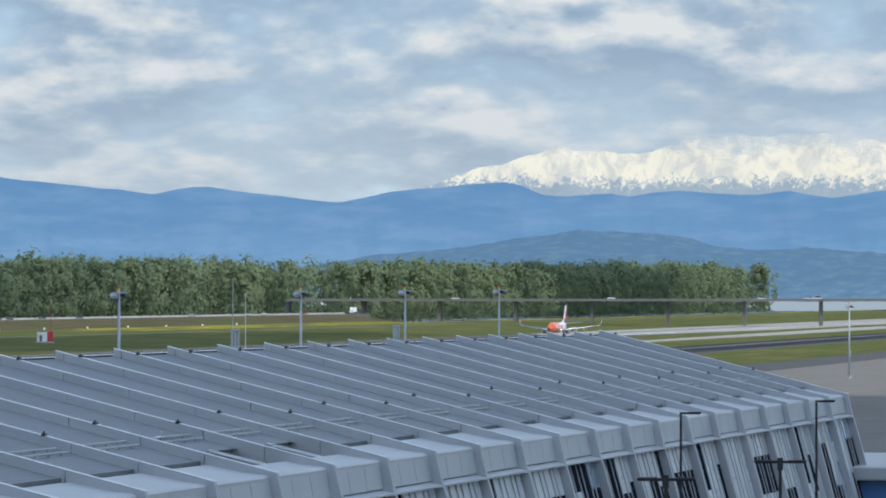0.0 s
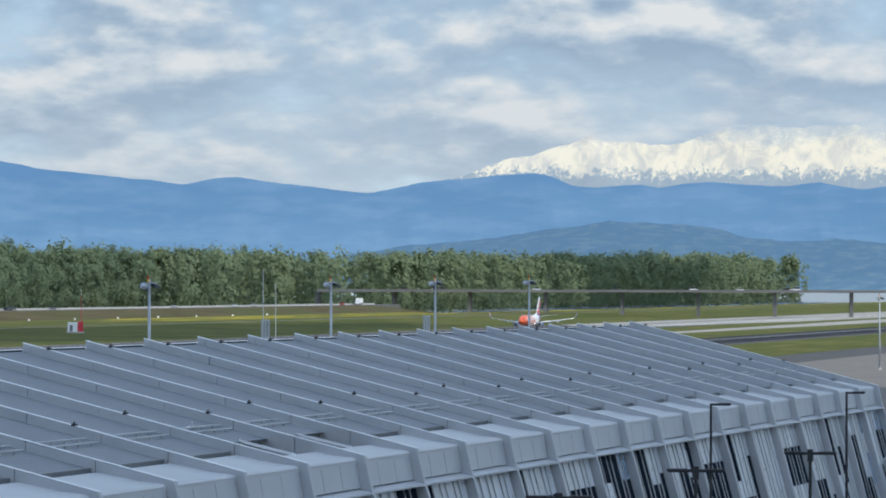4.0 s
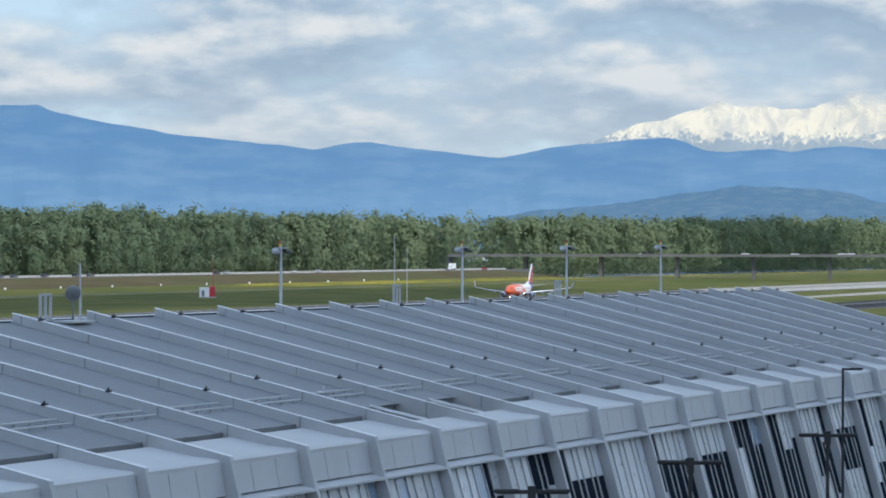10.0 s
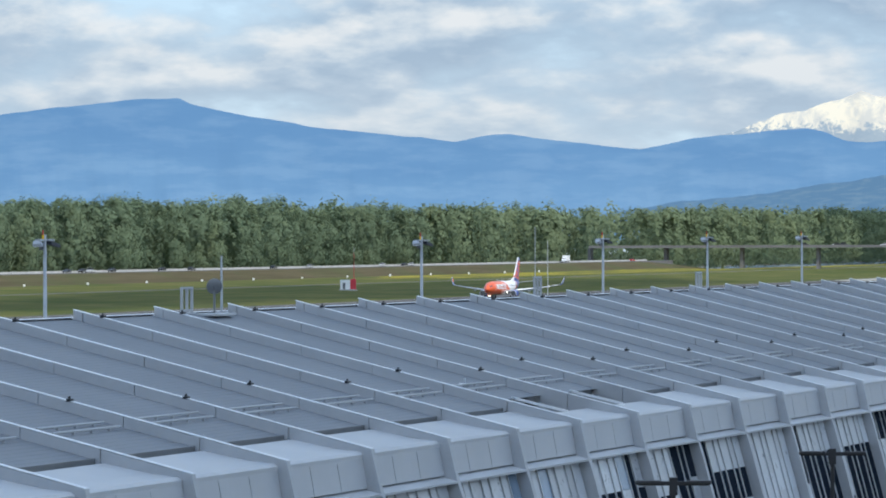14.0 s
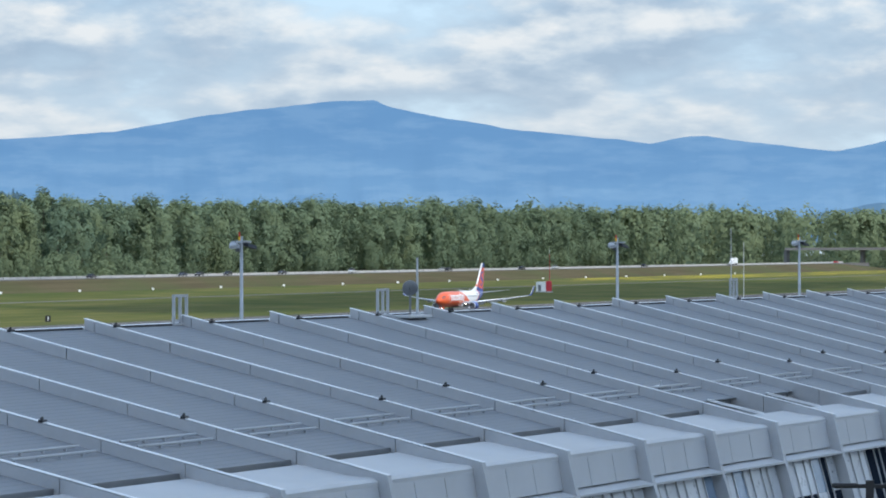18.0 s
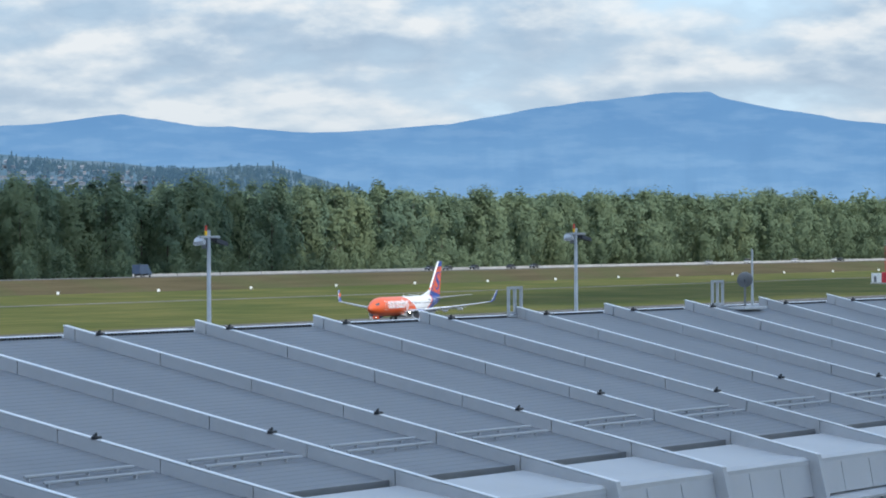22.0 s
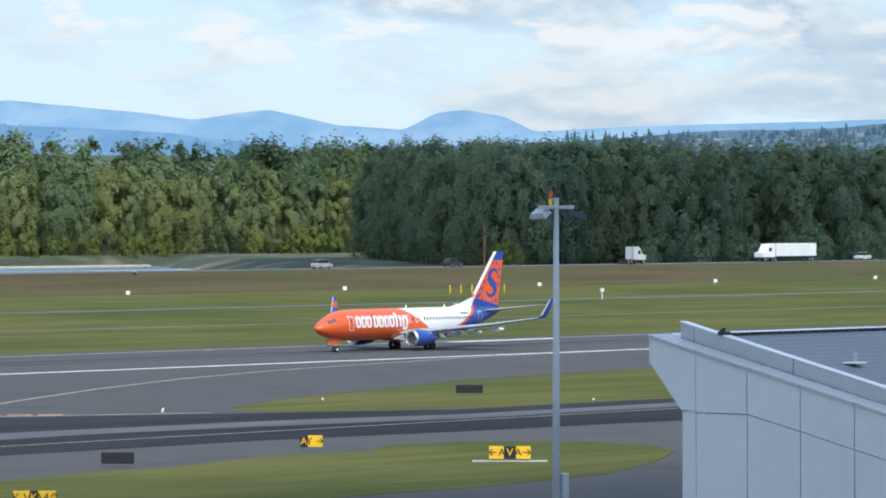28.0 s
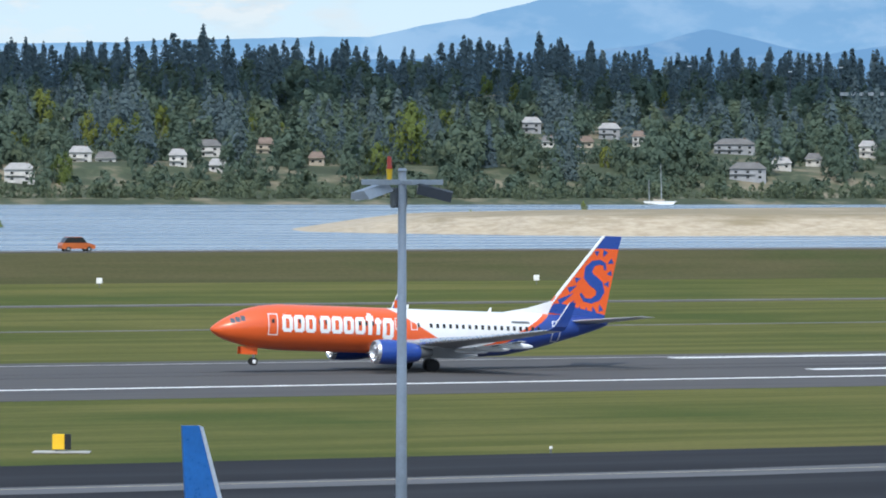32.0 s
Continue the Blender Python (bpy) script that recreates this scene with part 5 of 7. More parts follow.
def semi(colour, label):
    """Nose toward -x."""
    v = empty("semi_truck")
    tagged(v, label, "truck", "vehicles on the levee road")
    body = material("truck_" + colour, {"white": (0.78, 0.78, 0.77), "grey": (0.3, 0.31, 0.32)}[colour], 0.4, 0.0, 0.05)
    part("trailer", box(-5.2, -1.28, 1.2, 10.8, 1.28, 4.05, 0.04), body, v)
    part("cab", extrude([(-10.4, 1.0), (-10.5, 2.0), (-8.9, 2.25), (-8.3, 3.2), (-7.6, 4.0), (-5.8, 4.0), (-5.8, 1.0)], "y", -1.2, 1.2), body, v)
    part("windscreen", extrude([(-8.75, 2.45), (-8.3, 3.15), (-8.25, 3.1), (-8.65, 2.42)], "y", -1.05, 1.05), CAR_GLASS, v)
    for s in (-1, 1):
        part("side_window", box(-8.1, s * 1.22 - 0.01, 2.3, -7.2, s * 1.22 + 0.01, 3.1), CAR_GLASS, v)
    part("chassis", box(-10.2, -0.6, 0.6, 10.6, 0.6, 1.2), DARK_METAL, v)
    wheels(v, (-9.6, -6.6, -5.5, 8.2, 9.4), 1.05, 0.5)
    return v


def tractor(label):
    v = empty("truck_tractor")
    tagged(v, label, "truck", "vehicles on the levee road")
    body = material("truck_grey", (0.52, 0.53, 0.54), 0.4, 0.0, 0.05)
    part("cab", extrude([(-3.4, 0.9), (-3.5, 1.9), (-2.1, 2.1), (-1.6, 3.0), (-1.0, 3.7), (0.8, 3.7), (0.8, 0.9)], "y", -1.2, 1.2), body, v)
    part("windscreen", extrude([(-2.0, 2.25), (-1.6, 2.95), (-1.55, 2.9), (-1.9, 2.22)], "y", -1.05, 1.05), CAR_GLASS, v)
    for s in (-1, 1):
        part("side_window", box(-1.4, s * 1.22 - 0.01, 2.1, -0.6, s * 1.22 + 0.01, 2.9), CAR_GLASS, v)
        part("exhaust_stack", tube((1.0, s * 0.9, 1.0), (1.0, s * 0.9, 3.9), 0.08, 0.08, 8), GALV, v)
    part("chassis", box(-3.3, -0.5, 0.55, 3.6, 0.5, 1.0), DARK_METAL, v)
    wheels(v, (-2.5, 1.7, 2.9), 1.0, 0.5)
    return v


def box_truck(label, mat, top=3.6):
    v = empty("box_truck")
    tagged(v, label, "truck", "vehicles on the levee road")
    part("cargo_box", box(-1.6, -1.2, 0.95, 4.2, 1.2, top, 0.04), mat, v)
    part("cab", extrude([(-4.0, 0.6), (-4.1, 1.5), (-3.1, 1.75), (-2.6, 2.6), (-1.65, 2.65), (-1.65, 0.6)], "y", -1.05, 1.05), mat, v)
    part("windscreen", extrude([(-3.05, 1.85), (-2.62, 2.55), (-2.55, 2.5), (-2.95, 1.82)], "y", -0.95, 0.95), CAR_GLASS, v)
    part("chassis", box(-3.9, -0.5, 0.45, 4.1, 0.5, 0.95), DARK_METAL, v)
    wheels(v, (-3.0, 2.6), 0.95, 0.45)
    return v


def car(colour, label, tall=0.0):
    v = empty("car")
    tagged(v, label, "car", "vehicles on the levee road")
    paint = material("car_" + "_".join(str(int(c * 100)) for c in colour), colour, 0.3, 0.2, 0.06, coat=0.4)
    part("body", extrude([(-2.3, 0.35), (-2.35, 0.8), (-1.3, 1.0 + tall * 0.3), (2.2, 1.0 + tall * 0.4), (2.35, 0.8), (2.3, 0.35)], "y", -0.9, 0.9), paint, v)
    part("cabin", extrude([(-1.25, 0.98 + tall * 0.3), (-0.6, 1.45 + tall), (1.5, 1.48 + tall), (2.1, 0.98 + tall * 0.4)], "y", -0.78, 0.78), CAR_GLASS, v)
    part("roof", box(-0.55, -0.74, 1.44 + tall, 1.45, 0.74, 1.52 + tall, 0.02), paint, v)
    for s in (-1, 1):
        part("headlight", box(-2.36, s * 0.65 - 0.15, 0.66, -2.3, s * 0.65 + 0.15, 0.8), WHITE, v)
    wheels(v, (-1.45, 1.45), 0.82, 0.33)
    return v


BROWN_TRUCK = material("brown_truck_paint", (0.035, 0.026, 0.02), 0.5)
# thing, heading west?, place along the road at a time, speed
TRAFFIC = [
    (semi("white", "white articulated truck driving on the levee road"), True, 26.5, 932, -22),
    (box_truck("white box truck driving on the levee road", WHITE), True, 24.5, 1083, -20),
    (car((0.62, 0.62, 0.61), "white pickup following a truck on the levee road", 0.35), True, 27, 945, -14),
    (tractor("pale grey truck tractor without trailer on the levee road"), False, 26.5, 806, 19),
    (car((0.42, 0.43, 0.44), "silver pickup driving on the levee road", 0.3), False, 28, 730, 20),
    (car((0.03, 0.03, 0.035), "dark estate car on the levee road", 0.3), False, 28, 772, 19),
    (car((0.025, 0.025, 0.03), "black saloon car on the levee road", 0.1), True, 27, 970, -20),
    (car((0.10, 0.03, 0.03), "dark red car on the levee road", 0.1), True, 27, 992, -20),
    (box_truck("dark brown parcel truck on the levee road", BROWN_TRUCK, 2.95), True, 29.5, 536.6, -20),
    (car((0.55, 0.13, 0.03), "orange off-road car on the levee road", 0.4), False, 32, 219.3, 18),
    (car((0.6, 0.6, 0.6), "white pickup on the levee road", 0.3), False, 19, 1731, 18),
    (car((0.02, 0.02, 0.025), "black car on the levee road"), True, 19, 1626, -21),
    (car((0.05, 0.05, 0.06), "dark grey car on the levee road"), False, 19, 1474, 19),
    (car((0.03, 0.04, 0.06), "dark blue car on the levee road"), True, 19, 1527, -20),
    (car((0.02, 0.02, 0.02), "black saloon on the levee road", 0.1), True, 23, 1486, -21),
    (box_truck("dark blue lorry on the levee road", material("lorry_blue", (0.05, 0.08, 0.14), 0.5)), False, 23, 1259, 18),
    (car((0.5, 0.5, 0.5), "silver car on the levee road"), True, 13, 1939, -21),
    (car((0.02, 0.02, 0.025), "black car on the levee road"), False, 13, 1839, 18),
    (car((0.03, 0.03, 0.03), "dark car on the levee road"), False, 13, 1735, 19),
    (car((0.03, 0.03, 0.03), "dark car on the levee road"), True, 13, 1663, -20),
    (car((0.7, 0.7, 0.7), "white car on the levee road"), True, 6, 2193, -21),
    (car((0.03, 0.03, 0.03), "dark car on the levee road"), False, 6, 1902, 18),
    (box_truck("white van on the levee road", WHITE), True, 13, 2363, -14),
    (car((0.5, 0.05, 0.04), "red car on the levee road"), False, 0, 2420, 4),
    (car((0.65, 0.65, 0.65), "white car on the levee road"), True, 0, 2350, -20),
]

# ---- trees ----
COTTONWOOD = leaves("cottonwood_leaves", (0.164, 0.230, 0.158), (0.235, 0.272, 0.142))
# cottonwood again, with the sunlight on the shore put into the leaf colour
SHORE_LIT_LEAF = leaves("sunlit_cottonwood_leaves", (0.155, 0.225, 0.125), (0.310, 0.325, 0.120))
# needles lightened and blued: the far shore's haze is in the colour
SPRUCE = leaves("hazed_conifer_needles", (0.118, 0.165, 0.192), (0.145, 0.190, 0.182))
SPRING = leaves("fresh_spring_leaves", (0.160, 0.210, 0.070), (0.240, 0.255, 0.070))
# leaves lightened the same way for haze
FAR_LEAF = leaves("hazed_far_leaves", (0.115, 0.165, 0.132), (0.185, 0.212, 0.122))


def clump_tris(centres, out, size, rng, droop=0.0, loose=0.24):
    """Small leaf clumps, each turned roughly outward from its bough."""
    n = len(centres)
    w = out + rng.normal(size=(n, 3)) * loose
    w /= np.linalg.norm(w, axis=1, keepdims=True) + 1e-9
    u = np.cross(w, rng.normal(size=(n, 3)))
    u /= np.linalg.norm(u, axis=1, keepdims=True) + 1e-9
    v = np.cross(w, u)
    s = size * rng.uniform(0.55, 1.45, (n, 1))
    p = np.stack([centres - u * s, centres + u * s * 0.8 + v * s * 0.35, centres - v * s * 0.9 + u * s * 0.2], 1)
    if droop:
        p[:, 2, 2] -= s[:, 0] * droop
    faces = np.arange(3 * n).reshape(n, 3)
    return p.reshape(-1, 3), faces


def crown_broad(rng, height, width, count, size, low=0.10, boughs=80, bulk=1.0):
    """A tall cottonwood: upswept boughs on a column that narrows to a rounded, broken top."""
    top = rng.uniform(0.95, 1.0)
    lean, side = rng.uniform(0, 6.28), rng.uniform(0.0, 0.05)
    stems = [(rng.uniform(0, 6.28), rng.uniform(0.05, 0.30), rng.uniform(0.90, 1.0)) for _ in range(4)]
    B = []
    for _ in range(boughs):
        sa, sr, sh = stems[rng.integers(0, 4)]
        z = low + (top * sh - low) * rng.random() ** 0.85
        k = (z - low) / (top * sh - low)
        wide = min(1.0, 0.70 + 1.3 * k) * math.sqrt(max(0.10, 1 - max(0.0, (k - 0.55) / 0.45) ** 2.4))
        r = width * 0.5 * wide * rng.uniform(0.35, 0.86)
        a = rng.uniform(0, 2 * math.pi)
        x = math.cos(a) * r + math.cos(sa) * sr * width * 0.5 + math.cos(lean) * side * height * z
        y = math.sin(a) * r + math.sin(sa) * sr * width * 0.5 + math.sin(lean) * side * height * z
        q = rng.uniform(0.08, 0.15) * width * bulk * (1.1 - 0.25 * k)
        B.append((x, y, z * height, q, q * rng.uniform(1.1, 2.0)))
    L = np.array(B)[rng.integers(0, boughs, count)]
    d = rng.normal(size=(count, 3))
    d /= np.linalg.norm(d, axis=1, keepdims=True)
    away = np.stack([L[:, 0], L[:, 1], (L[:, 2] - height * 0.45) * 0.35 + 1.5], 1)
    away /= np.linalg.norm(away, axis=1, keepdims=True)
    inner = (d * away).sum(1) < -0.35
    d[inner] *= -1
    k = rng.uniform(0.55, 1.1, (count, 1)) + rng.normal(size=(count, 1)) * 0.10
    c = L[:, :3] + d * k * np.stack([L[:, 3], L[:, 3], L[:, 4]], 1)
    return clump_tris(c, d * 0.55 + away * 0.75, size, rng)


def crown_conifer(rng, height, width, count, size):
    """A fir: drooping boughs of uneven reach round the stem, ragged outline."""
    z = rng.beta(1.0, 1.35, count) * 0.95 + 0.04
    arms = rng.integers(0, 9, count)
    tier = np.floor(z * 15 + 0.37 * arms) / 15
    reach = 0.72 + 0.5 * np.abs(np.sin(arms * 2.4 + np.floor(tier * 15) * 1.9))
    r = width * 0.5 * np.clip(1.03 - z, 0.02, 1) ** 0.9 * rng.random(count) ** 0.55 * reach
    a = arms * 2 * math.pi / 9 + np.floor(tier * 15) * 0.7 + rng.normal(size=count) * 0.28
    c = np.stack([np.cos(a) * r, np.sin(a) * r, z * height - r * 0.30], 1)
    out = np.stack([np.cos(a), np.sin(a), np.full(count, 0.55)], 1)
    return clump_tris(c, out, size, rng, 0.35)


def trunk_mesh(name, height, r, rng, limbs=6):
    bm = tube((0, 0, -1.0), (0.2, 0.1, height * 0.45), r, r * 0.6, 8)
    tube((0.2, 0.1, height * 0.45), (0, 0, height * 0.92), r * 0.6, r * 0.12, 7, bm)
    for i in range(limbs):
        z = height * (0.22 + 0.6 * i / limbs)
        a = rng.uniform(0, 6.28)
        q = height * 0.12
        tube((0, 0, z), (math.cos(a) * q, math.sin(a) * q, z + q * 0.9), r * 0.3, r * 0.08, 5, bm)
    data = bpy.data.meshes.new(name)
    bm.to_mesh(data)
    bm.free()
    data.materials.append(TRUNK)
    return data


def mesh_of(name, verts, faces, mat):
    data = bpy.data.meshes.new(name)
    data.vertices.add(len(verts))
    data.vertices.foreach_set("co", np.asarray(verts, np.float32).ravel())
    k = faces.shape[1]
    data.loops.add(faces.size)
    data.loops.foreach_set("vertex_index", faces.astype(np.int32).ravel())
    data.polygons.add(len(faces))
    data.polygons.foreach_set("loop_start", np.arange(0, faces.size, k, dtype=np.int32))
    data.polygons.foreach_set("loop_total", np.full(len(faces), k, dtype=np.int32))
    data.materials.append(mat)
    data.update(calc_edges=True)
    data.validate()
    return data


RNG = np.random.default_rng(11)


def broad_set(kinds, height, width, spread, count, size, mat, low=0.06, trunks=None, boughs=80, bulk=1.0):
    made = []
    for i in range(kinds):
        v, f = crown_broad(RNG, height, width + i % 4 * spread, count, size, low + 0.03 * (i % 2), boughs, bulk)
        trunk = trunks[i % len(trunks)][0] if trunks else trunk_mesh("trunk", height, 0.0133 * height, RNG)
        made.append((trunk, mesh_of("crown", v, f, mat), v, f))
    return made


BROAD = broad_set(8, 34.0, 13.0, 2.2, 9500, 0.45, COTTONWOOD, 0.03, None, 110)
SHORE_BROAD = broad_set(6, 34.0, 13.0, 2.2, 8500, 0.48, SHORE_LIT_LEAF, 0.03, BROAD, 100)
LESS_BROAD = broad_set(7, 34.0, 15.0, 2.4, 3600, 0.74, COTTONWOOD, 0.03, BROAD, 50, 1.35)
SPRINGS = broad_set(4, 17.0, 10.0, 1.5, 1500, 0.62, SPRING, 0.05, None, 50)
FAR_BROAD = broad_set(5, 34.0, 18.0, 2.0, 1300, 1.2, COTTONWOOD, 0.05, BROAD, 34, 1.4)
FAR_SOFT = broad_set(5, 16.0, 12.0, 1.5, 330, 1.30, FAR_LEAF, 0.02, BROAD, 30)
FIRS = []
for i in range(6):
    v, f = crown_conifer(RNG, 34.0 - 1.2 * (i > 3), 12.0 + 2.1 * i, 1000, 1.12)
    v = v * np.array((1.22, 1.22, 1.0))
    FIRS.append((trunk_mesh("trunk", 33.0, 0.4, RNG, 0), mesh_of("crown", v, f, SPRUCE), v, f))


def tree(protos, i, x, y, z, scale, turn, label, group, sx=1.0):
    trunk, crown = protos[i % len(protos)][:2]
    t = empty("tree", Matrix.LocRotScale((x, y, z), Euler((0, 0, turn)), (scale * sx, scale * sx, scale)))
    tagged(t, label, "tree", group)
    for name, data in (("trunk", trunk), ("crown", crown)):
        ob = new(name, data)
        ob.parent = t
    return t


def forest_stuff(name, places, protos, mat, label, keep=0.6):
    """Trees that stand behind others, joined."""
    vs, fs, base = [], [], 0
    for x, y, z, s, turn, i in places:
        v, f = protos[i % len(protos)][2:]
        n = int(len(f) * keep)
        v, f = v[:3 * n], f[:n]
        c, d = math.cos(turn), math.sin(turn)
        p = np.stack([(v[:, 0] * c - v[:, 1] * d) * s + x, (v[:, 0] * d + v[:, 1] * c) * s + y, v[:, 2] * s + z], 1)
        vs.append(p)
        fs.append(f + base)
        base += len(p)
    ob = new(name, mesh_of(name, np.concatenate(vs), np.concatenate(fs), mat))
    return tagged(ob, label, "trees", kind="stuff")


def plant_wood():
    rng = random.Random(21)
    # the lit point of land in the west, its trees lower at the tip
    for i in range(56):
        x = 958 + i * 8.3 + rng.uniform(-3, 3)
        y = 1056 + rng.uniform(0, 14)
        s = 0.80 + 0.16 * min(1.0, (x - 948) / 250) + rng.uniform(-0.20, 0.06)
        tree(SHORE_BROAD, rng.randrange(6), x, y, 2.6, s, rng.uniform(0, 6), "tall leafy cottonwood on the river shore in a sunlit leaf colour", "shore woods", 0.9)
    for i in range(44):
        x = 950 + i * 8.6 + rng.uniform(-5, 5)
        if noise.noise((x * 0.021, 3.0, 0.0)) < -0.12:
            continue
        y = 1047 + rng.uniform(-3, 4)
        tree(SPRINGS, rng.randrange(3), x, y, 1.6, rng.uniform(0.35, 0.7), rng.uniform(0, 6), "low fresh-green willow at the water's edge", "shore willows")
    back = []
    for _ in range(80):
        y = 1076 + rng.uniform(0, 60)
        back.append((y / 1.09 + rng.uniform(5, 470), y, 2.6, rng.uniform(1.10, 1.18), rng.uniform(0, 6), rng.randrange(5)))
    forest_stuff("wood", back, LESS_BROAD, SHORE_LIT_LEAF, "dense leafy river woods", 0.65)
    # the long wood behind the levee
    n = 0
    beyond = []
    # its west end, where the shore turns back to the point
    for i in range(26):
        k = i / 25
        x, y = 962 + 190 * k + rng.uniform(-4, 4), 728 + 196 * k + rng.uniform(-5, 5)
        tree(BROAD, rng.randrange(7), x, y, 3.0, 0.90 + 0.16 * k - 0.9 * max(0.0, k - 0.82) + rng.uniform(-0.06, 0.04), rng.uniform(0, 6), "tall leafy cottonwood where the shore turns back", "levee woods", 0.95)
    for i in range(16):
        k = i / 15
        tree(SPRINGS, rng.randrange(4), 946 + 196 * k + rng.uniform(-6, 6), 712 + 200 * k + rng.uniform(-4, 4), 1.8, rng.uniform(0.4, 0.95) * (1 - 0.25 * k), rng.uniform(0, 6), "low fresh-green willow where the shore turns back", "shore willows")
    bend = []
    for _ in range(40):
        k = rng.random()
        bend.append((990 + 195 * k + rng.uniform(5, 45), 738 + 200 * k + rng.uniform(-8, 8), 3.0, 0.90 + 0.17 * k + rng.uniform(-0.03, 0.03), rng.uniform(0, 6), rng.randrange(5)))
    forest_stuff("wood", bend, LESS_BROAD, COTTONWOOD, "dense leafy woods round the river bend", 0.8)
    x = 966.0
    while x < 2760 and n < 235:
        y = 722 + rng.uniform(-7, 9)
        s = 0.935 + rng.uniform(-0.07, 0.05) - 0.02 * math.sin(x / 90)
        if x < 1760:
            tree(BROAD if x < 1400 else LESS_BROAD, rng.randrange(7), x, y, 3.0, s, rng.uniform(0, 6), "tall leafy cottonwood in the wood behind the levee", "levee woods", 0.95)
        else:
            beyond.append((x, y, 3.0, s, rng.uniform(0, 6), rng.randrange(7)))
        x += rng.uniform(6.0, 9.5) * (1 + max(0, x - 1300) / 2600)
        n += 1
    forest_stuff("wood", beyond, LESS_BROAD, COTTONWOOD, "long row of tall cottonwoods behind the levee", 0.85)
    rear = []
    for _ in range(215):
        y = 738 + rng.uniform(0, 55)
        x = 966 + (y - 722) * 1.25 + (rng.random() ** 1.2) * 1530
        rear.append((x, y, 3.0, rng.uniform(0.88, 0.97), rng.uniform(0, 6), rng.randrange(5)))
    for i in range(46):
        rear.append((1010 + i * 7.6 + rng.uniform(-2, 2), 737 + rng.uniform(-2, 6), 3.0, rng.uniform(0.91, 0.97), rng.uniform(0, 6), rng.randrange(5)))
    forest_stuff("wood", [p for p in rear if p[0] >= 1300], FAR_BROAD, COTTONWOOD, "dense dark-green river woods behind the levee", 1.0)
    forest_stuff("wood", [p for p in rear if p[0] < 1300], LESS_BROAD, COTTONWOOD, "dense dark-green river woods near the water", 0.9)
    east = []
    for i in range(330):
        x = 2220 + i * 6.5 + rng.uniform(-5, 5)
        east.append((x, 640 + rng.uniform(0, 80) + max(0, 2700 - x) * 0.3, 2.0, rng.uniform(0.84, 1.10) * (1 + max(0, x - 3000) / 6000), rng.uniform(0, 6), rng.randrange(7)))
    forest_stuff("wood", east, FAR_BROAD, COTTONWOOD, "far tree belt along the river", 0.55)
    # willows and brush in front of the long wood
    low = [(975 + rng.random() * 830, 700 + rng.uniform(-6, 8), 2.0, rng.uniform(0.3, 0.8), rng.uniform(0, 6), rng.randrange(3)) for _ in range(120)]
    forest_stuff("brush", low, SPRINGS, COTTONWOOD, "low green brush at the wood's foot", 0.45)


plant_wood()


def far_place(theta, y):
    x = y / math.tan(radians(theta))
    return x, y, float(ground_height(x, y))


def on_hill(theta, el):
    """The place on the far shore's slope that shows at a bearing and elevation."""
    c, s0 = math.cos(radians(theta)), math.sin(radians(theta))
    r = 2118 / s0
    while r * s0 < 2860 and float(ground_height(r * c, r * s0)) < EYE_Z + math.tan(radians(el)) * r:
        r += 6.0
    return r * c, r * s0, float(ground_height(r * c, r * s0))


# bearing, elevation of the foot, width, storeys, wall, roof
HOUSES = ((70.57, -0.21, 17, 2, 0, 2), (69.85, 0.03, 13, 2, 0, 2), (69.55, 0.03, 12, 1, 0, 0), (68.69, -0.01, 10, 3, 0, 2), (68.32, 0.12, 14, 2, 0, 0), (68.22, -0.05, 10, 1, 0, 2), (67.65, 0.14, 11, 3, 1, 1),
          (64.48, 0.41, 13, 2, 2, 2), (64.28, 0.25, 8, 1, 0, 0), (63.84, 0.25, 11, 1, 1, 1), (63.55, 0.35, 14, 2, 2, 2), (63.2, 0.25, 8, 2, 0, 1), (62.06, 0.16, 26, 3, 2, 0), (61.9, -0.13, 22, 2, 2, 0), (60.48, 0.14, 11, 2, 0, 2),
          (61.12, 0.05, 10, 1, 0, 0), (67.04, 0.04, 9, 1, 1, 1), (55.85, -0.20, 18, 1, 1, 0), (54.91, -0.18, 22, 1, 1, 1), (53.36, -0.12, 13, 2, 1, 1), (59.04, -0.21, 28, 2, 0, 1), (61.5, 0.0, 12, 1, 0, 2), (71.3, 0.0, 15, 2, 0, 2),
          (60.1, -0.1, 10, 1, 0, 2), (72.1, -0.15, 14, 2, 0, 1))
# bearing, elevation of the foot, height in metres
SPRING_TREES = ((70.3, 0.37, 25), (69.76, 0.20, 20), (69.43, 0.20, 18), (69.19, 0.22, 18), (68.86, 0.30, 20), (67.82, 0.37, 13), (67.45, 0.37, 12), (65.9, 0.05, 30), (65.49, 0.31, 18), (65.02, 0.85, 14), (70.47, 0.2, 10),
                (70.06, -0.24, 15), (70.63, 0.2, 10), (54.3, -0.1, 20), (55.59, 0.58, 22), (55.08, 0.6, 20), (49.15, -0.1, 22), (49.5, -0.1, 14), (48.5, 0.6, 14), (56.0, -0.03, 13), (53.16, 0.08, 14), (64.7, 0.75, 13), (62.9, 0.7, 12),
                (58.2, 0.62, 14), (57.0, 0.66, 12), (71.0, 0.05, 14), (71.6, 0.1, 16), (66.3, -0.1, 16), (63.6, 0.0, 12), (52.1, 0.62, 12), (51.3, 0.0, 12))


HOUSE_Y = [(a, w, on_hill(a, el)[1]) for a, el, w, *_ in HOUSES]
SPRING_Y = [(a, on_hill(a, el)[1]) for a, el, h in SPRING_TREES]


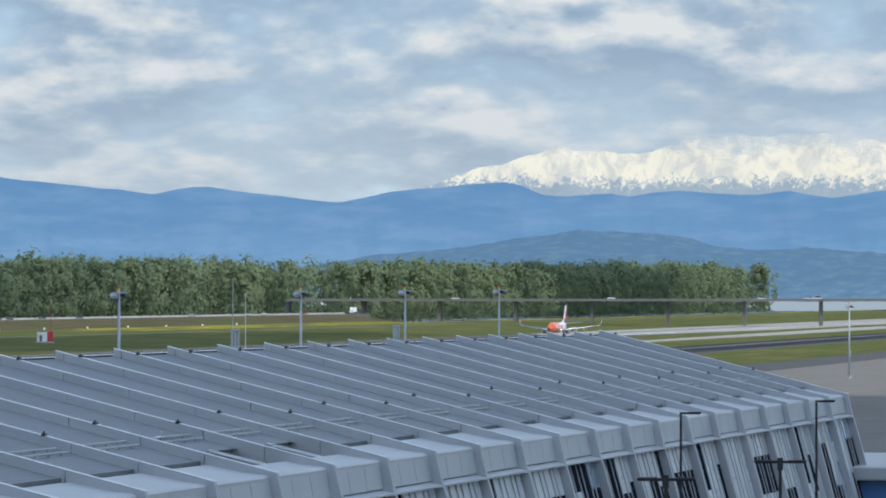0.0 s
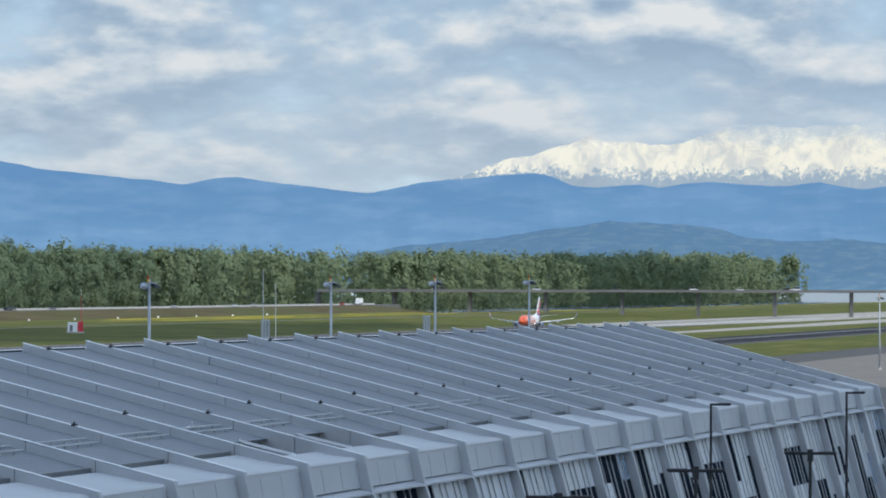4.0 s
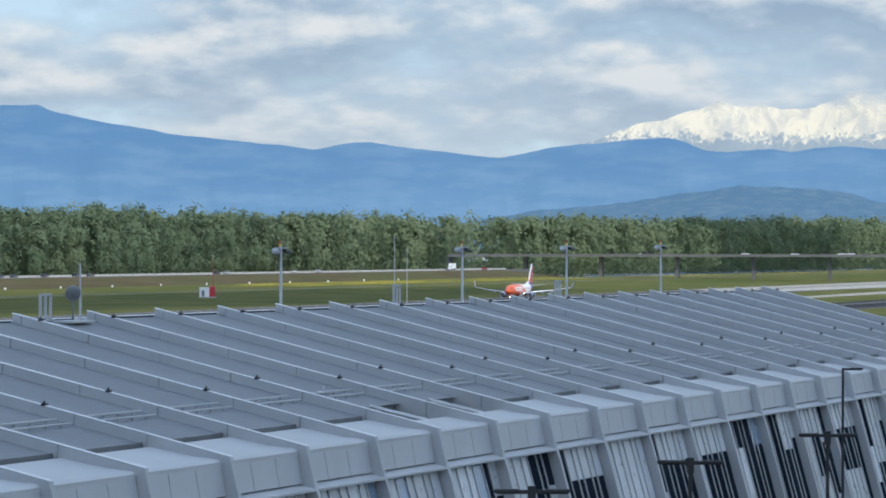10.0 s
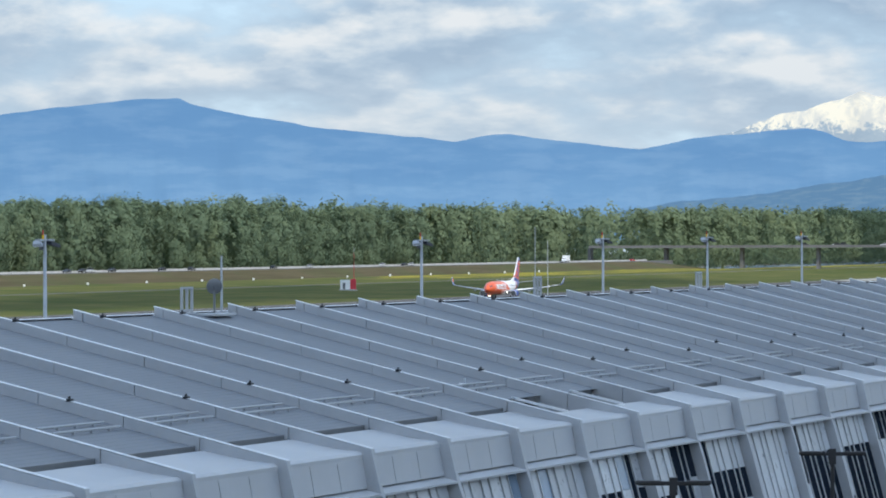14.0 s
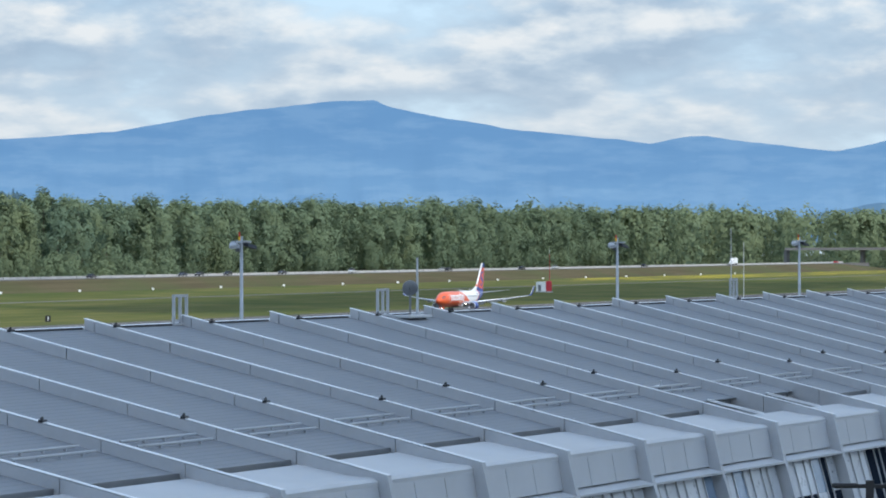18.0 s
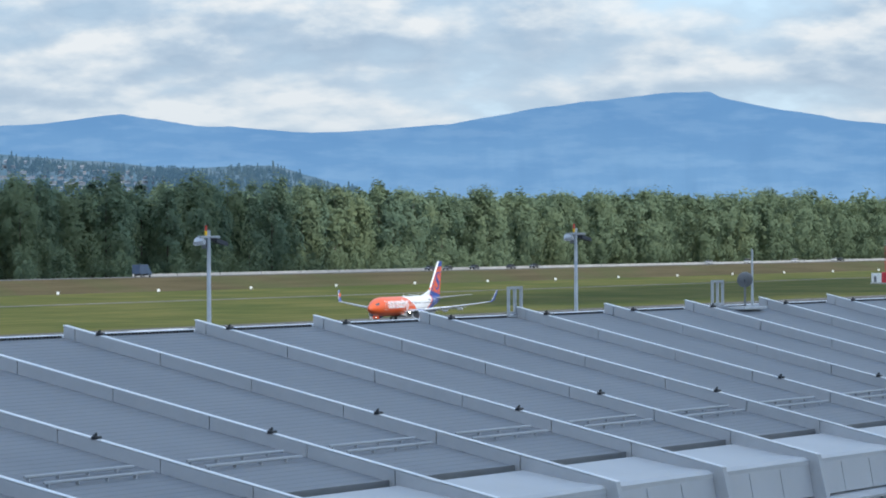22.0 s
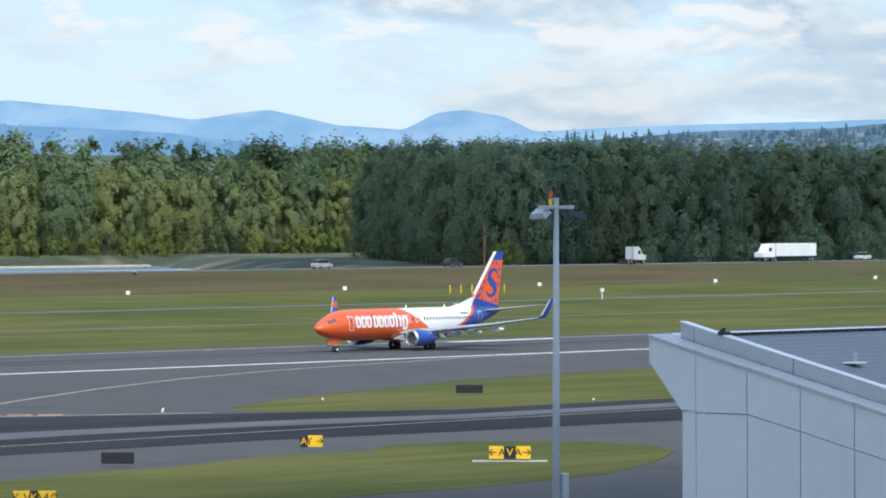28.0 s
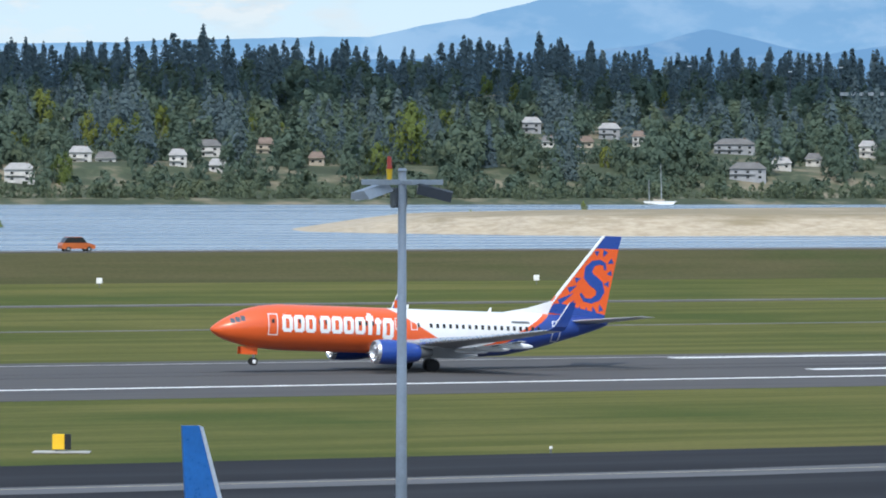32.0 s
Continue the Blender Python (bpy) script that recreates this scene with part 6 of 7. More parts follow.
SIGHTS = [(a, w * 0.011 + 0.05, *on_hill(a, el)[1:]) for a, el, w, *_ in HOUSES] + [(a, 0.10, on_hill(a, el)[1], on_hill(a, el)[2] + h * 0.3) for a, el, h in SPRING_TREES]


def is_clear(th, y):
    return any(abs(th - a) < w * 0.011 + 0.02 and q - 60 < y < q + 6 for a, w, q in HOUSE_Y) or any(abs(th - a) < 0.10 and q - 40 < y < q + 3 for a, q in SPRING_Y)


def room_under(th, y):
    """How high a tree may grow at a place of the slope before it hides a house behind it."""
    g = float(ground_height(y / math.tan(radians(th)), y))
    free = 60.0
    for a, half, q, z in SIGHTS:
        if abs(th - a) < half and y < q:
            free = min(free, EYE_Z + (z - EYE_Z) * y / q - g)
    return free


def far_gap(th, y):
    """Where lawns and lanes show between the trees of the far shore."""
    return 2120 < y < 2400 and (49.5 < th < 50.95 or 47.85 < th < 49.0)


def plant_far_shore():
    rng = random.Random(5)
    # conifers on the hill, in uneven groups, mixed with leafy trees lower down
    firs, leafy = [], []
    while len(firs) < 1300:
        th = rng.uniform(43.5, 73)
        y = 2190 + rng.random() * 690
        grove = noise.noise((th * 0.9, y * 0.006, 0.0)) + 0.3 * noise.noise((th * 3.1, y * 0.02, 5.0))
        if far_gap(th, y) or room_under(th, y) < 30 or grove < (-0.05 if y < 2330 else -0.55):
            continue
        x, y, z = far_place(th, y)
        firs.append((x, y, z - 1, (0.80 + 0.30 * grove) * rng.uniform(0.58, 1.22), rng.uniform(0, 6), rng.randrange(6)))
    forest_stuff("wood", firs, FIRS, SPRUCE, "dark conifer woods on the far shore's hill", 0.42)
    crest = []
    for i in range(250):
        th = 43 + 31 * (i + rng.random() * 1.6) / 250
        x, y, z = far_place(th, 2835 + rng.uniform(-55, 55))
        grove = 0.86 + 0.30 * noise.noise((th * 1.1, 9.0, 0.0)) + 0.2 * noise.noise((th * 4.0, 2.0, 0.0))
        crest.append((x, y, z - 1, max(0.45, grove * rng.uniform(0.72, 1.15)), rng.uniform(0, 6), rng.randrange(6)))
    forest_stuff("wood", crest, FIRS, SPRUCE, "dark conifers along the ridge of the far shore", 0.5)
    for i in range(44):
        th = 45 + 28 * (i + rng.random()) / 44
        x, y, z = far_place(th, 2190 + rng.uniform(-10, 130))
        if not far_gap(th, y) and room_under(th, y) > 28:
            tree(FIRS, rng.randrange(6), x, y, z - 1, rng.uniform(0.55, 1.0), rng.uniform(0, 6), "dark green fir on the far river shore", "far shore firs")
    while len(leafy) < 1750:
        th = rng.uniform(44, 73)
        y = 2128 + rng.random() ** 1.15 * 600
        if is_clear(th, y) or noise.noise((th * 0.9, y * 0.006, 0.0)) > 0.45:
            continue
        s = rng.uniform(0.75, 1.35) if y > 2190 else rng.uniform(0.40, 0.85)
        if far_gap(th, y):
            s = min(s, 0.7)
        s = max(0.22, min(s, room_under(th, y) / 16.0))
        x, y, z = far_place(th, y)
        leafy.append((x, y, z - 1, s, rng.uniform(0, 6), rng.randrange(5)))
    for i in range(750):
        th = rng.uniform(44, 73)
        y = 2126 + rng.random() * 200
        if is_clear(th, y):
            continue
        x, y, z = far_place(th, y)
        leafy.append((x, y, z - 1, max(0.25, min(rng.uniform(0.45, 0.85), room_under(th, y) / 16.0)), rng.uniform(0, 6), rng.randrange(5)))
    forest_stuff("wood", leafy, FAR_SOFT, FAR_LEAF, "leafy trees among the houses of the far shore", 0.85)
    hedge = []
    for i in range(420):
        th = 44 + 29 * (i + rng.random()) / 420
        x, y, z = far_place(th, 2118 + rng.uniform(0, 14))
        hedge.append((x, y, z - 1, rng.uniform(0.25, 0.6), rng.uniform(0, 6), rng.randrange(5)))
    forest_stuff("brush", hedge, FAR_SOFT, FAR_LEAF, "green brush along the far water's edge", 0.6)
    for k, (th, el, h) in enumerate(SPRING_TREES):
        x, y, z = on_hill(th, el)
        tree(SPRINGS, k % 4, x, y, z - 1, h / 17.0, rng.uniform(0, 6), "bright yellow-green spring tree on the far shore", "far shore spring trees", 0.95 if h < 20 else 0.8)
    x, y, z = far_place(50.25, 2150)
    tree(SPRINGS, 1, x, y, z - 1, 1.5, 1.0, "round yellow-flowering tree on the far shore", "far shore spring trees", 1.35)
    # big round cottonwood grove at the water
    for i in range(16):
        x, y, z = far_place(56.6 + i * 0.14, 2135 + rng.uniform(0, 30))
        tree(LESS_BROAD, rng.randrange(7), x, y, z - 1, rng.uniform(0.70, 0.92), rng.uniform(0, 6), "broad green cottonwood at the far water's edge", "far shore grove", 1.25)
    # bushes on the sand bank
    for th, s in ((53.0, 0.75), (52.3, 0.5), (51.95, 0.75), (52.1, 0.5), (54.5, 0.6), (54.2, 0.45), (55.28, 1.0), (56.1, 0.75), (55.6, 0.4), (53.75, 0.85), (53.5, 0.95), (53.3, 0.6), (51.07, 0.5), (50.7, 0.35), (50.06, 0.45), (49.9, 0.55),
                  (63.85, 0.3), (65.2, 0.16), (70.8, 0.3)):
        y = 1330.0
        x = y / math.tan(radians(th))
        tree(SPRINGS, rng.randrange(4), x, y, float(ground_height(x, y)) - 0.6, s, rng.uniform(0, 6), "fresh green bush on the sand bank", "sand bank bushes", 0.75)


plant_far_shore()

# ---- houses on the far shore ----
HOUSE_WALLS = [material("house_wall_white", (0.52, 0.51, 0.49), 0.7), material("house_wall_cream", (0.40, 0.35, 0.28), 0.7), material("house_wall_grey", (0.30, 0.31, 0.33), 0.7)]
ROOFS = [material("roof_shingle_grey", (0.15, 0.145, 0.14), 0.85, 0.0, 0.15), material("roof_shingle_brown", (0.19, 0.14, 0.11), 0.85, 0.0, 0.15), material("roof_shingle_light", (0.34, 0.33, 0.32), 0.85, 0.0, 0.12)]


def house(theta, el, w, storeys, wall, roof, label):
    x, y, z = on_hill(theta, el)
    w *= 0.85
    h = min(storeys, 2) * 2.7 + 0.4
    t = empty("house", pose(x, y, z - 0.3, 0, 0, theta - 90))
    tagged(t, label, "house", "houses on the far shore")
    part("wall", box(-w / 2, -5, -2.0, w / 2, 5, h, 0.05), wall, t)
    hip = extrude([(-5.9, h), (0, h + 3.3), (5.9, h)], "x", -w / 2 - 0.7, w / 2 + 0.7)
    for v in hip.verts:
        if v.co.z > h + 1:
            v.co.x *= 0.55
    part("roof", hip, roof, t)
    for s in range(min(storeys, 2)):
        n = max(2, int(w / 5.5))
        for i in range(n):
            x0 = -w / 2 + (i + 0.5) * w / n
            win = part("window", box(x0 - 0.75, -5.06, 0.8 + s * 2.7, x0 + 0.75, -5.0, 2.1 + s * 2.7), CAR_GLASS, t)
            part("window_frame", box(x0 - 0.85, -5.04, 0.72 + s * 2.7, x0 + 0.85, -4.99, 2.18 + s * 2.7), wall, win)
    part("chimney", box(w * 0.25 - 0.5, -0.5, h + 1.0, w * 0.25 + 0.5, 0.5, h + 3.6), ROOFS[1], t)
    part("balcony", box(-w / 2, -6.2, 2.9, w / 2 * 0.4, -5.0, 3.1), wall, t)


for th, el, w, st, wk, rk in HOUSES:
    house(th, el, w, st, HOUSE_WALLS[wk], ROOFS[rk], "%s %s-storey house with %s roof on the far shore" % (("white", "cream", "grey")[wk], ("one", "two")[min(st, 2) - 1], ("grey", "brown", "pale")[rk]))


def sailboat(theta, y):
    x = y / math.tan(radians(theta))
    b = empty("sailboat", pose(x, y, 0, 0, 0, theta - 90))
    tagged(b, "white sailing boat with two bare masts at anchor", "boat")
    part("hull", extrude([(-8, 1.6), (-6.5, -0.4), (6.5, -0.4), (8.5, 1.9), (7, 1.5)], "y", -1.6, 1.6), WHITE, b)
    part("cabin", box(-3, -1.1, 1.5, 2.5, 1.1, 2.6, 0.1), HOUSE_WALLS[1], b)
    part("mast", tube((1.0, 0, 1.5), (0.6, 0, 20), 0.22, 0.14, 8), GALV, b)
    part("mast", tube((-5.0, 0, 1.5), (-5.2, 0, 12), 0.2, 0.12, 8), GALV, b)
    part("boom", tube((1.0, 0, 3.4), (-4.5, 0, 3.2), 0.14, 0.14, 8), TRUNK, b)


sailboat(62.95, 2105)


def motorboat(theta, y):
    x = y / math.tan(radians(theta))
    b = empty("motorboat", pose(x, y, 0, 0, 0, theta - 90))
    tagged(b, "small white motorboat lying low on the river", "boat")
    part("hull", extrude([(-6.5, 1.1), (-5.5, -0.3), (6.0, -0.3), (6.5, 1.0)], "y", -1.5, 1.5), WHITE, b)
    part("cabin", extrude([(-2.5, 1.0), (-1.6, 2.0), (2.6, 2.0), (3.0, 1.0)], "y", -1.1, 1.1), HOUSE_WALLS[0], b)
    part("windscreen", extrude([(-2.45, 1.1), (-1.68, 1.95), (-1.75, 1.97), (-2.55, 1.12)], "y", -1.0, 1.0), CAR_GLASS, b)


motorboat(58.7, 2098)


def freeway_lamp(theta, elev):
    """A tall pole on the freeway that runs along the far hill."""
    d = 2880
    x, y, _ = spot(theta, d)
    z = float(ground_height(x, y))
    top = EYE_Z + math.tan(radians(elev)) * d - z
    p = empty("freeway_lamp", pose(x, y, z - 0.5, 0, 0, theta - 90))
    tagged(p, "tall pale freeway lamp pole among the trees", "street lamp", "freeway lamps")
    part("pole", tube((0, 0, 0), (0, 0, top), 0.16, 0.10, 8), GALV_DARK, p)
    part("lamp_head", box(-1.2, -0.4, top - 0.1, 1.2, 0.4, top + 0.5, 0.05), WHITE, p)


for theta, elev in ((60.8, 1.21), (60.2, 1.29), (58.5, 1.2), (56.9, 1.06), (55.9, 1.04), (54.4, 1.0), (53.1, 1.0), (51.9, 0.96), (61.4, 1.16), (62.6, 1.22), (63.4, 1.18)):
    freeway_lamp(theta, elev)
BRIDGE_DARK = material("weathered_pier", (0.10, 0.105, 0.11), 0.9)
barrier = empty("freeway_barrier", pose(*spot(60.55, 2860)[:2], EYE_Z + math.tan(radians(0.90)) * 2860 - 1.5, 0, 0, -29.4))
tagged(barrier, "pale concrete freeway wall showing between trees", "barrier")
part("panel", box(-13, -0.3, 0, 0, 0.3, 2.0), HOUSE_WALLS[0], barrier)
part("panel", box(0.05, -0.3, 0, 13, 0.3, 2.0), HOUSE_WALLS[0], barrier)
for dx in (-12, 0, 12):
    part("post", box(dx - 0.4, 0.35, -24, dx + 0.4, 1.2, 1.6), BRIDGE_DARK, barrier)
board = empty("fallen_board", pose(669.6, 594.5, float(ground_height(669.6, 594.5)) + 0.1, 20, 25, 30))
tagged(board, "white board lying tilted on the levee slope", "board")
part("plate", box(-0.9, -0.4, 0.1, 0.9, 0.4, 0.18, 0.02), WHITE, board)
part("stake", tube((-0.5, 0, -0.8), (-0.5, 0, 0.1), 0.05, 0.05, 8), TRUNK, board)

# ---- bridges ----
BRIDGE = material("bridge_concrete", (0.165, 0.16, 0.155), 0.85, 0.0, 0.1, 0.1)


def long_bridge(name, p, q, z, depth, width, step, pier_w, label):
    b = empty(name)
    tagged(b, label, "bridge")
    p, q = Vector((*p, 0)), Vector((*q, 0))
    d = (q - p).normalized()
    s = Vector((-d.y, d.x, 0)) * width / 2
    n = int((q - p).length / step)
    for i in range(n):
        a, c = p + d * step * i, p + d * (step * (i + 1) - 0.15)
        bm = extrude([(a.x - s.x, a.y - s.y), (c.x - s.x, c.y - s.y), (c.x + s.x, c.y + s.y), (a.x + s.x, a.y + s.y)], "z", z - depth, z)
        part("deck_span", bm, BRIDGE, b)
        for k in (-1, 1):
            e = [a + s * k, c + s * k, c + s * k * 0.97, a + s * k * 0.97]
            part("parapet", extrude([(v.x, v.y) for v in e], "z", z, z + 0.55), BRIDGE, b)
        for k in (-0.5, 0.5):
            c0 = a + s * k
            part("pier", box(c0.x - pier_w, c0.y - pier_w, -3, c0.x + pier_w, c0.y + pier_w, z - depth), BRIDGE, b)
    return b


long_bridge("river_bridge", (2580, 648), (2660, 150), 14.2, 0.85, 22, 42, 0.9, "long grey concrete river bridge with many piers")
_a, _b2 = spot(53.6, 3120), spot(47.2, 3120)
long_bridge("viaduct", _b2[:2], _a[:2], EYE_Z + math.tan(radians(0.66)) * 3110, 2.6, 24, 60, 2.2, "grey concrete freeway viaduct above the far trees")
_rb = random.Random(9)
BRIDGE_TRAFFIC = []
for i in range(16):
    v = car(_rb.choice([(0.7, 0.7, 0.7), (0.05, 0.05, 0.05), (0.35, 0.36, 0.38), (0.7, 0.7, 0.7)]), "small car on the river bridge", _rb.choice((0.0, 0.3, 0.6)))
    way = _rb.choice((-1, 1))
    BRIDGE_TRAFFIC.append((v, _rb.uniform(205, 455) if way > 0 else _rb.uniform(345, 595), way * 7.0))

VIADUCT_TRAFFIC = []
for th in (50.85, 49.55, 48.35):
    v = box_truck("white lorry crossing the freeway viaduct", WHITE)
    VIADUCT_TRAFFIC.append((v, th))

# ---- hills and mountains ----


def ridge(name, dist, profile, foot, mat, label, jag=0.02, step=0.05, seed=0.0, depth=300.0):
    """A far ridge: a long slope whose crest follows a few heights by bearing, broken by noise."""
    th = np.arange(profile[0][0], profile[-1][0] + step / 2, step)
    crest = np.interp(th, [p[0] for p in profile], [p[1] for p in profile])
    soft = np.convolve(np.pad(crest, 1, mode="edge"), np.ones(3) / 3, mode="valid")
    verts, faces = [], []
    layers = 9
    for j in range(layers):
        k = j / (layers - 1)
        for t, e in zip(th, soft):
            n1 = noise.fractal((t * 1.7 + seed, seed, k * 1.4), 1.0, 2.0, 5)
            el = foot + (e - foot) * k + n1 * jag * (0.35 + k)
            r = dist - depth * (1 - k) + n1 * depth * 0.2 * (1 - k) * (0 < k < 1)
            x, y, _ = spot(t, r)
            verts.append((x, y, EYE_Z + math.tan(radians(el)) * r))
    m = len(th)
    for j in range(layers - 1):
        for i in range(m - 1):
            a = j * m + i
            faces.append((a, a + 1, a + m + 1, a + m))
    ob = raw(name, verts, faces, mat, smooth=True)
    return tagged(ob, label, "mountains", kind="structure")


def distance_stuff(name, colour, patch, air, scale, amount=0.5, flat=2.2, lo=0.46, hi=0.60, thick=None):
    """Far slopes, a plain backdrop: the haze of miles of air is painted in as emission."""
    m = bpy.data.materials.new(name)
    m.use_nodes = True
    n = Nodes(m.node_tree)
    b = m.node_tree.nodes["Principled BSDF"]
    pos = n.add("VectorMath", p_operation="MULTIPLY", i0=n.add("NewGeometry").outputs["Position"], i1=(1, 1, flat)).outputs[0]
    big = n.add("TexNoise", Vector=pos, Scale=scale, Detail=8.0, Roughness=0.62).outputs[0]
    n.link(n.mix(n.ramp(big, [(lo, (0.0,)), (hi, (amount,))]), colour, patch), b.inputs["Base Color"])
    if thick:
        # the painted haze glows paler low down, in uneven banks
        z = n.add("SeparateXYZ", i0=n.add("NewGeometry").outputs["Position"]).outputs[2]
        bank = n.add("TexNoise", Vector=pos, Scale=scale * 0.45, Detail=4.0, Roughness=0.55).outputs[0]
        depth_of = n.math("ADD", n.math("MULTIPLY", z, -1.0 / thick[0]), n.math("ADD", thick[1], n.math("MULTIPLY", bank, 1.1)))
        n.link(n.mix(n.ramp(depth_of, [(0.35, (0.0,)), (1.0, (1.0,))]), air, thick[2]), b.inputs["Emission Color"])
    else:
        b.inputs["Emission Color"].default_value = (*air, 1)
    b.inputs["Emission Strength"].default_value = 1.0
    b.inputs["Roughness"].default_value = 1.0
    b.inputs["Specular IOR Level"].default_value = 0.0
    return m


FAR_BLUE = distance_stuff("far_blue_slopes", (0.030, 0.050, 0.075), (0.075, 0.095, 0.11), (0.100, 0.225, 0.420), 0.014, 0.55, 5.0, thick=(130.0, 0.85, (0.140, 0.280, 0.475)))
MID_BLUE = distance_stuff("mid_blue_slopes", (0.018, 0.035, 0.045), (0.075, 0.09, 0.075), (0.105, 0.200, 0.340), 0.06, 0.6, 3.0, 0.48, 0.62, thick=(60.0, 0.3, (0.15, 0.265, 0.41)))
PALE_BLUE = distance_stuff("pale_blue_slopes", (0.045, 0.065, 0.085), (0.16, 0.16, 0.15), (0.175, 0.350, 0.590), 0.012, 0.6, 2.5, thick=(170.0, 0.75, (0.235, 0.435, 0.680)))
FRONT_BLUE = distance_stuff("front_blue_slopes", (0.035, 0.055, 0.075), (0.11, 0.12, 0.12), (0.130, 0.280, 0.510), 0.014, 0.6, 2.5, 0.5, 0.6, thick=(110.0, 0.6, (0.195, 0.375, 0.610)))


def snow_slopes():
    """Snow with sun and shade painted in, rock low down, cloud over the crest."""
    m = bpy.data.materials.new("snow_slopes")
    m.use_nodes = True
    n = Nodes(m.node_tree)
    b = m.node_tree.nodes["Principled BSDF"]
    p = n.add("NewGeometry").outputs["Position"]
    z = n.add("SeparateXYZ", i0=p).outputs[2]
    shade_folds = n.add("TexNoise", Vector=n.add("VectorMath", p_operation="MULTIPLY", i0=p, i1=(1, 1, 0.75)).outputs[0], Scale=0.040, Detail=8.0, Roughness=0.66, Distortion=0.8).outputs[0]
    crags = n.add("TexNoise", Vector=p, Scale=0.13, Detail=8.0, Roughness=0.7, Distortion=1.2).outputs[0]
    # cream sunlit tone and darker shaded hollows, both in the base colour
    col = n.mix(n.ramp(shade_folds, [(0.42, (0.85,)), (0.56, (0.0,))]), (0.54, 0.475, 0.36), (0.27, 0.275, 0.27))
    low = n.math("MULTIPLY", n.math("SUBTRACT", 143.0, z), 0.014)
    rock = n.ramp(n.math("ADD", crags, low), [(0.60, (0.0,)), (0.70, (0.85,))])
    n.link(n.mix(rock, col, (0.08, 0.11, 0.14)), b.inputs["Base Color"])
    # emission adds sunlit brightness to the snow and haze to the rock
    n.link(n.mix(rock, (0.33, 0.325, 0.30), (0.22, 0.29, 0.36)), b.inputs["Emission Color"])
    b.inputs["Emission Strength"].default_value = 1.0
    b.inputs["Roughness"].default_value = 1.0
    b.inputs["Specular IOR Level"].default_value = 0.0
    drift = n.add("TexNoise", Vector=n.add("VectorMath", p_operation="MULTIPLY", i0=p, i1=(1, 1, 2.2)).outputs[0], Scale=0.016, Detail=6.0, Roughness=0.6).outputs[0]
    veil = n.math("ADD", n.math("MULTIPLY", n.math("SUBTRACT", z, 163.0), 0.013), drift)
    n.link(n.ramp(veil, [(0.46, (1.0,)), (0.74, (0.0,))]), b.inputs["Alpha"])
    return m


SNOW = snow_slopes()
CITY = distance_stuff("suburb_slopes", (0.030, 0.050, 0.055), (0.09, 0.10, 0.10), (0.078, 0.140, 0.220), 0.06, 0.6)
# the water's shine is painted in as emission on an upright strip
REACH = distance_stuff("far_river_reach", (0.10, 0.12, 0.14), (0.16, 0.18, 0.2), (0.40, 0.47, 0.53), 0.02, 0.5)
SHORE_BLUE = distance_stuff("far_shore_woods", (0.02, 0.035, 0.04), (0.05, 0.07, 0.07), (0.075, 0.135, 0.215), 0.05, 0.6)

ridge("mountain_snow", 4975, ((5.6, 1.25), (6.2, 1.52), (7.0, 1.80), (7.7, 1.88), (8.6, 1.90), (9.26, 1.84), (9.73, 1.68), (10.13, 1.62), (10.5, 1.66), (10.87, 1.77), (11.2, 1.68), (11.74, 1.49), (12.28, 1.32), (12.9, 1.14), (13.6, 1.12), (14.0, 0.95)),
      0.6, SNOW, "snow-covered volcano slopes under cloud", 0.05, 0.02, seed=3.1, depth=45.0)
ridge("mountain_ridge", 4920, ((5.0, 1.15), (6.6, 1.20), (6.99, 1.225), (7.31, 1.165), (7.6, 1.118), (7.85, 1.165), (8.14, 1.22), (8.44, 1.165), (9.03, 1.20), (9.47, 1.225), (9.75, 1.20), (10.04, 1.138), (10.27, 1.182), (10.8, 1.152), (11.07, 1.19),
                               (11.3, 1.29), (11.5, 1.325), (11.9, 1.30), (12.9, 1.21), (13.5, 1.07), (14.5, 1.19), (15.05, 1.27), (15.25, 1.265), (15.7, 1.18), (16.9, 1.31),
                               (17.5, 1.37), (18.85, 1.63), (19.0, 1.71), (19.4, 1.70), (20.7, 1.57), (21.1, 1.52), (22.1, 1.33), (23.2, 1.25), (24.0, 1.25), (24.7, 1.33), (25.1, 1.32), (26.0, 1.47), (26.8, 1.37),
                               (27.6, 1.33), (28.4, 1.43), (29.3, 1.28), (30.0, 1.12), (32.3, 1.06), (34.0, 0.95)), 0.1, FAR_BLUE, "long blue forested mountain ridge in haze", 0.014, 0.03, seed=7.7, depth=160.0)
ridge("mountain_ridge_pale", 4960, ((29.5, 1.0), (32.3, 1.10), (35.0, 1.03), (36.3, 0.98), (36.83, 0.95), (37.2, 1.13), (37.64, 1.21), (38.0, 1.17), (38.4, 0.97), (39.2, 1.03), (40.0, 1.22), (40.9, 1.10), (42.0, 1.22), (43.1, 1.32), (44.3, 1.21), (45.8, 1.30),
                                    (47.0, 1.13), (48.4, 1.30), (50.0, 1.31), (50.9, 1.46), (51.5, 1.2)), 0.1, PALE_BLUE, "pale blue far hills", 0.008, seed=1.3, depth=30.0)
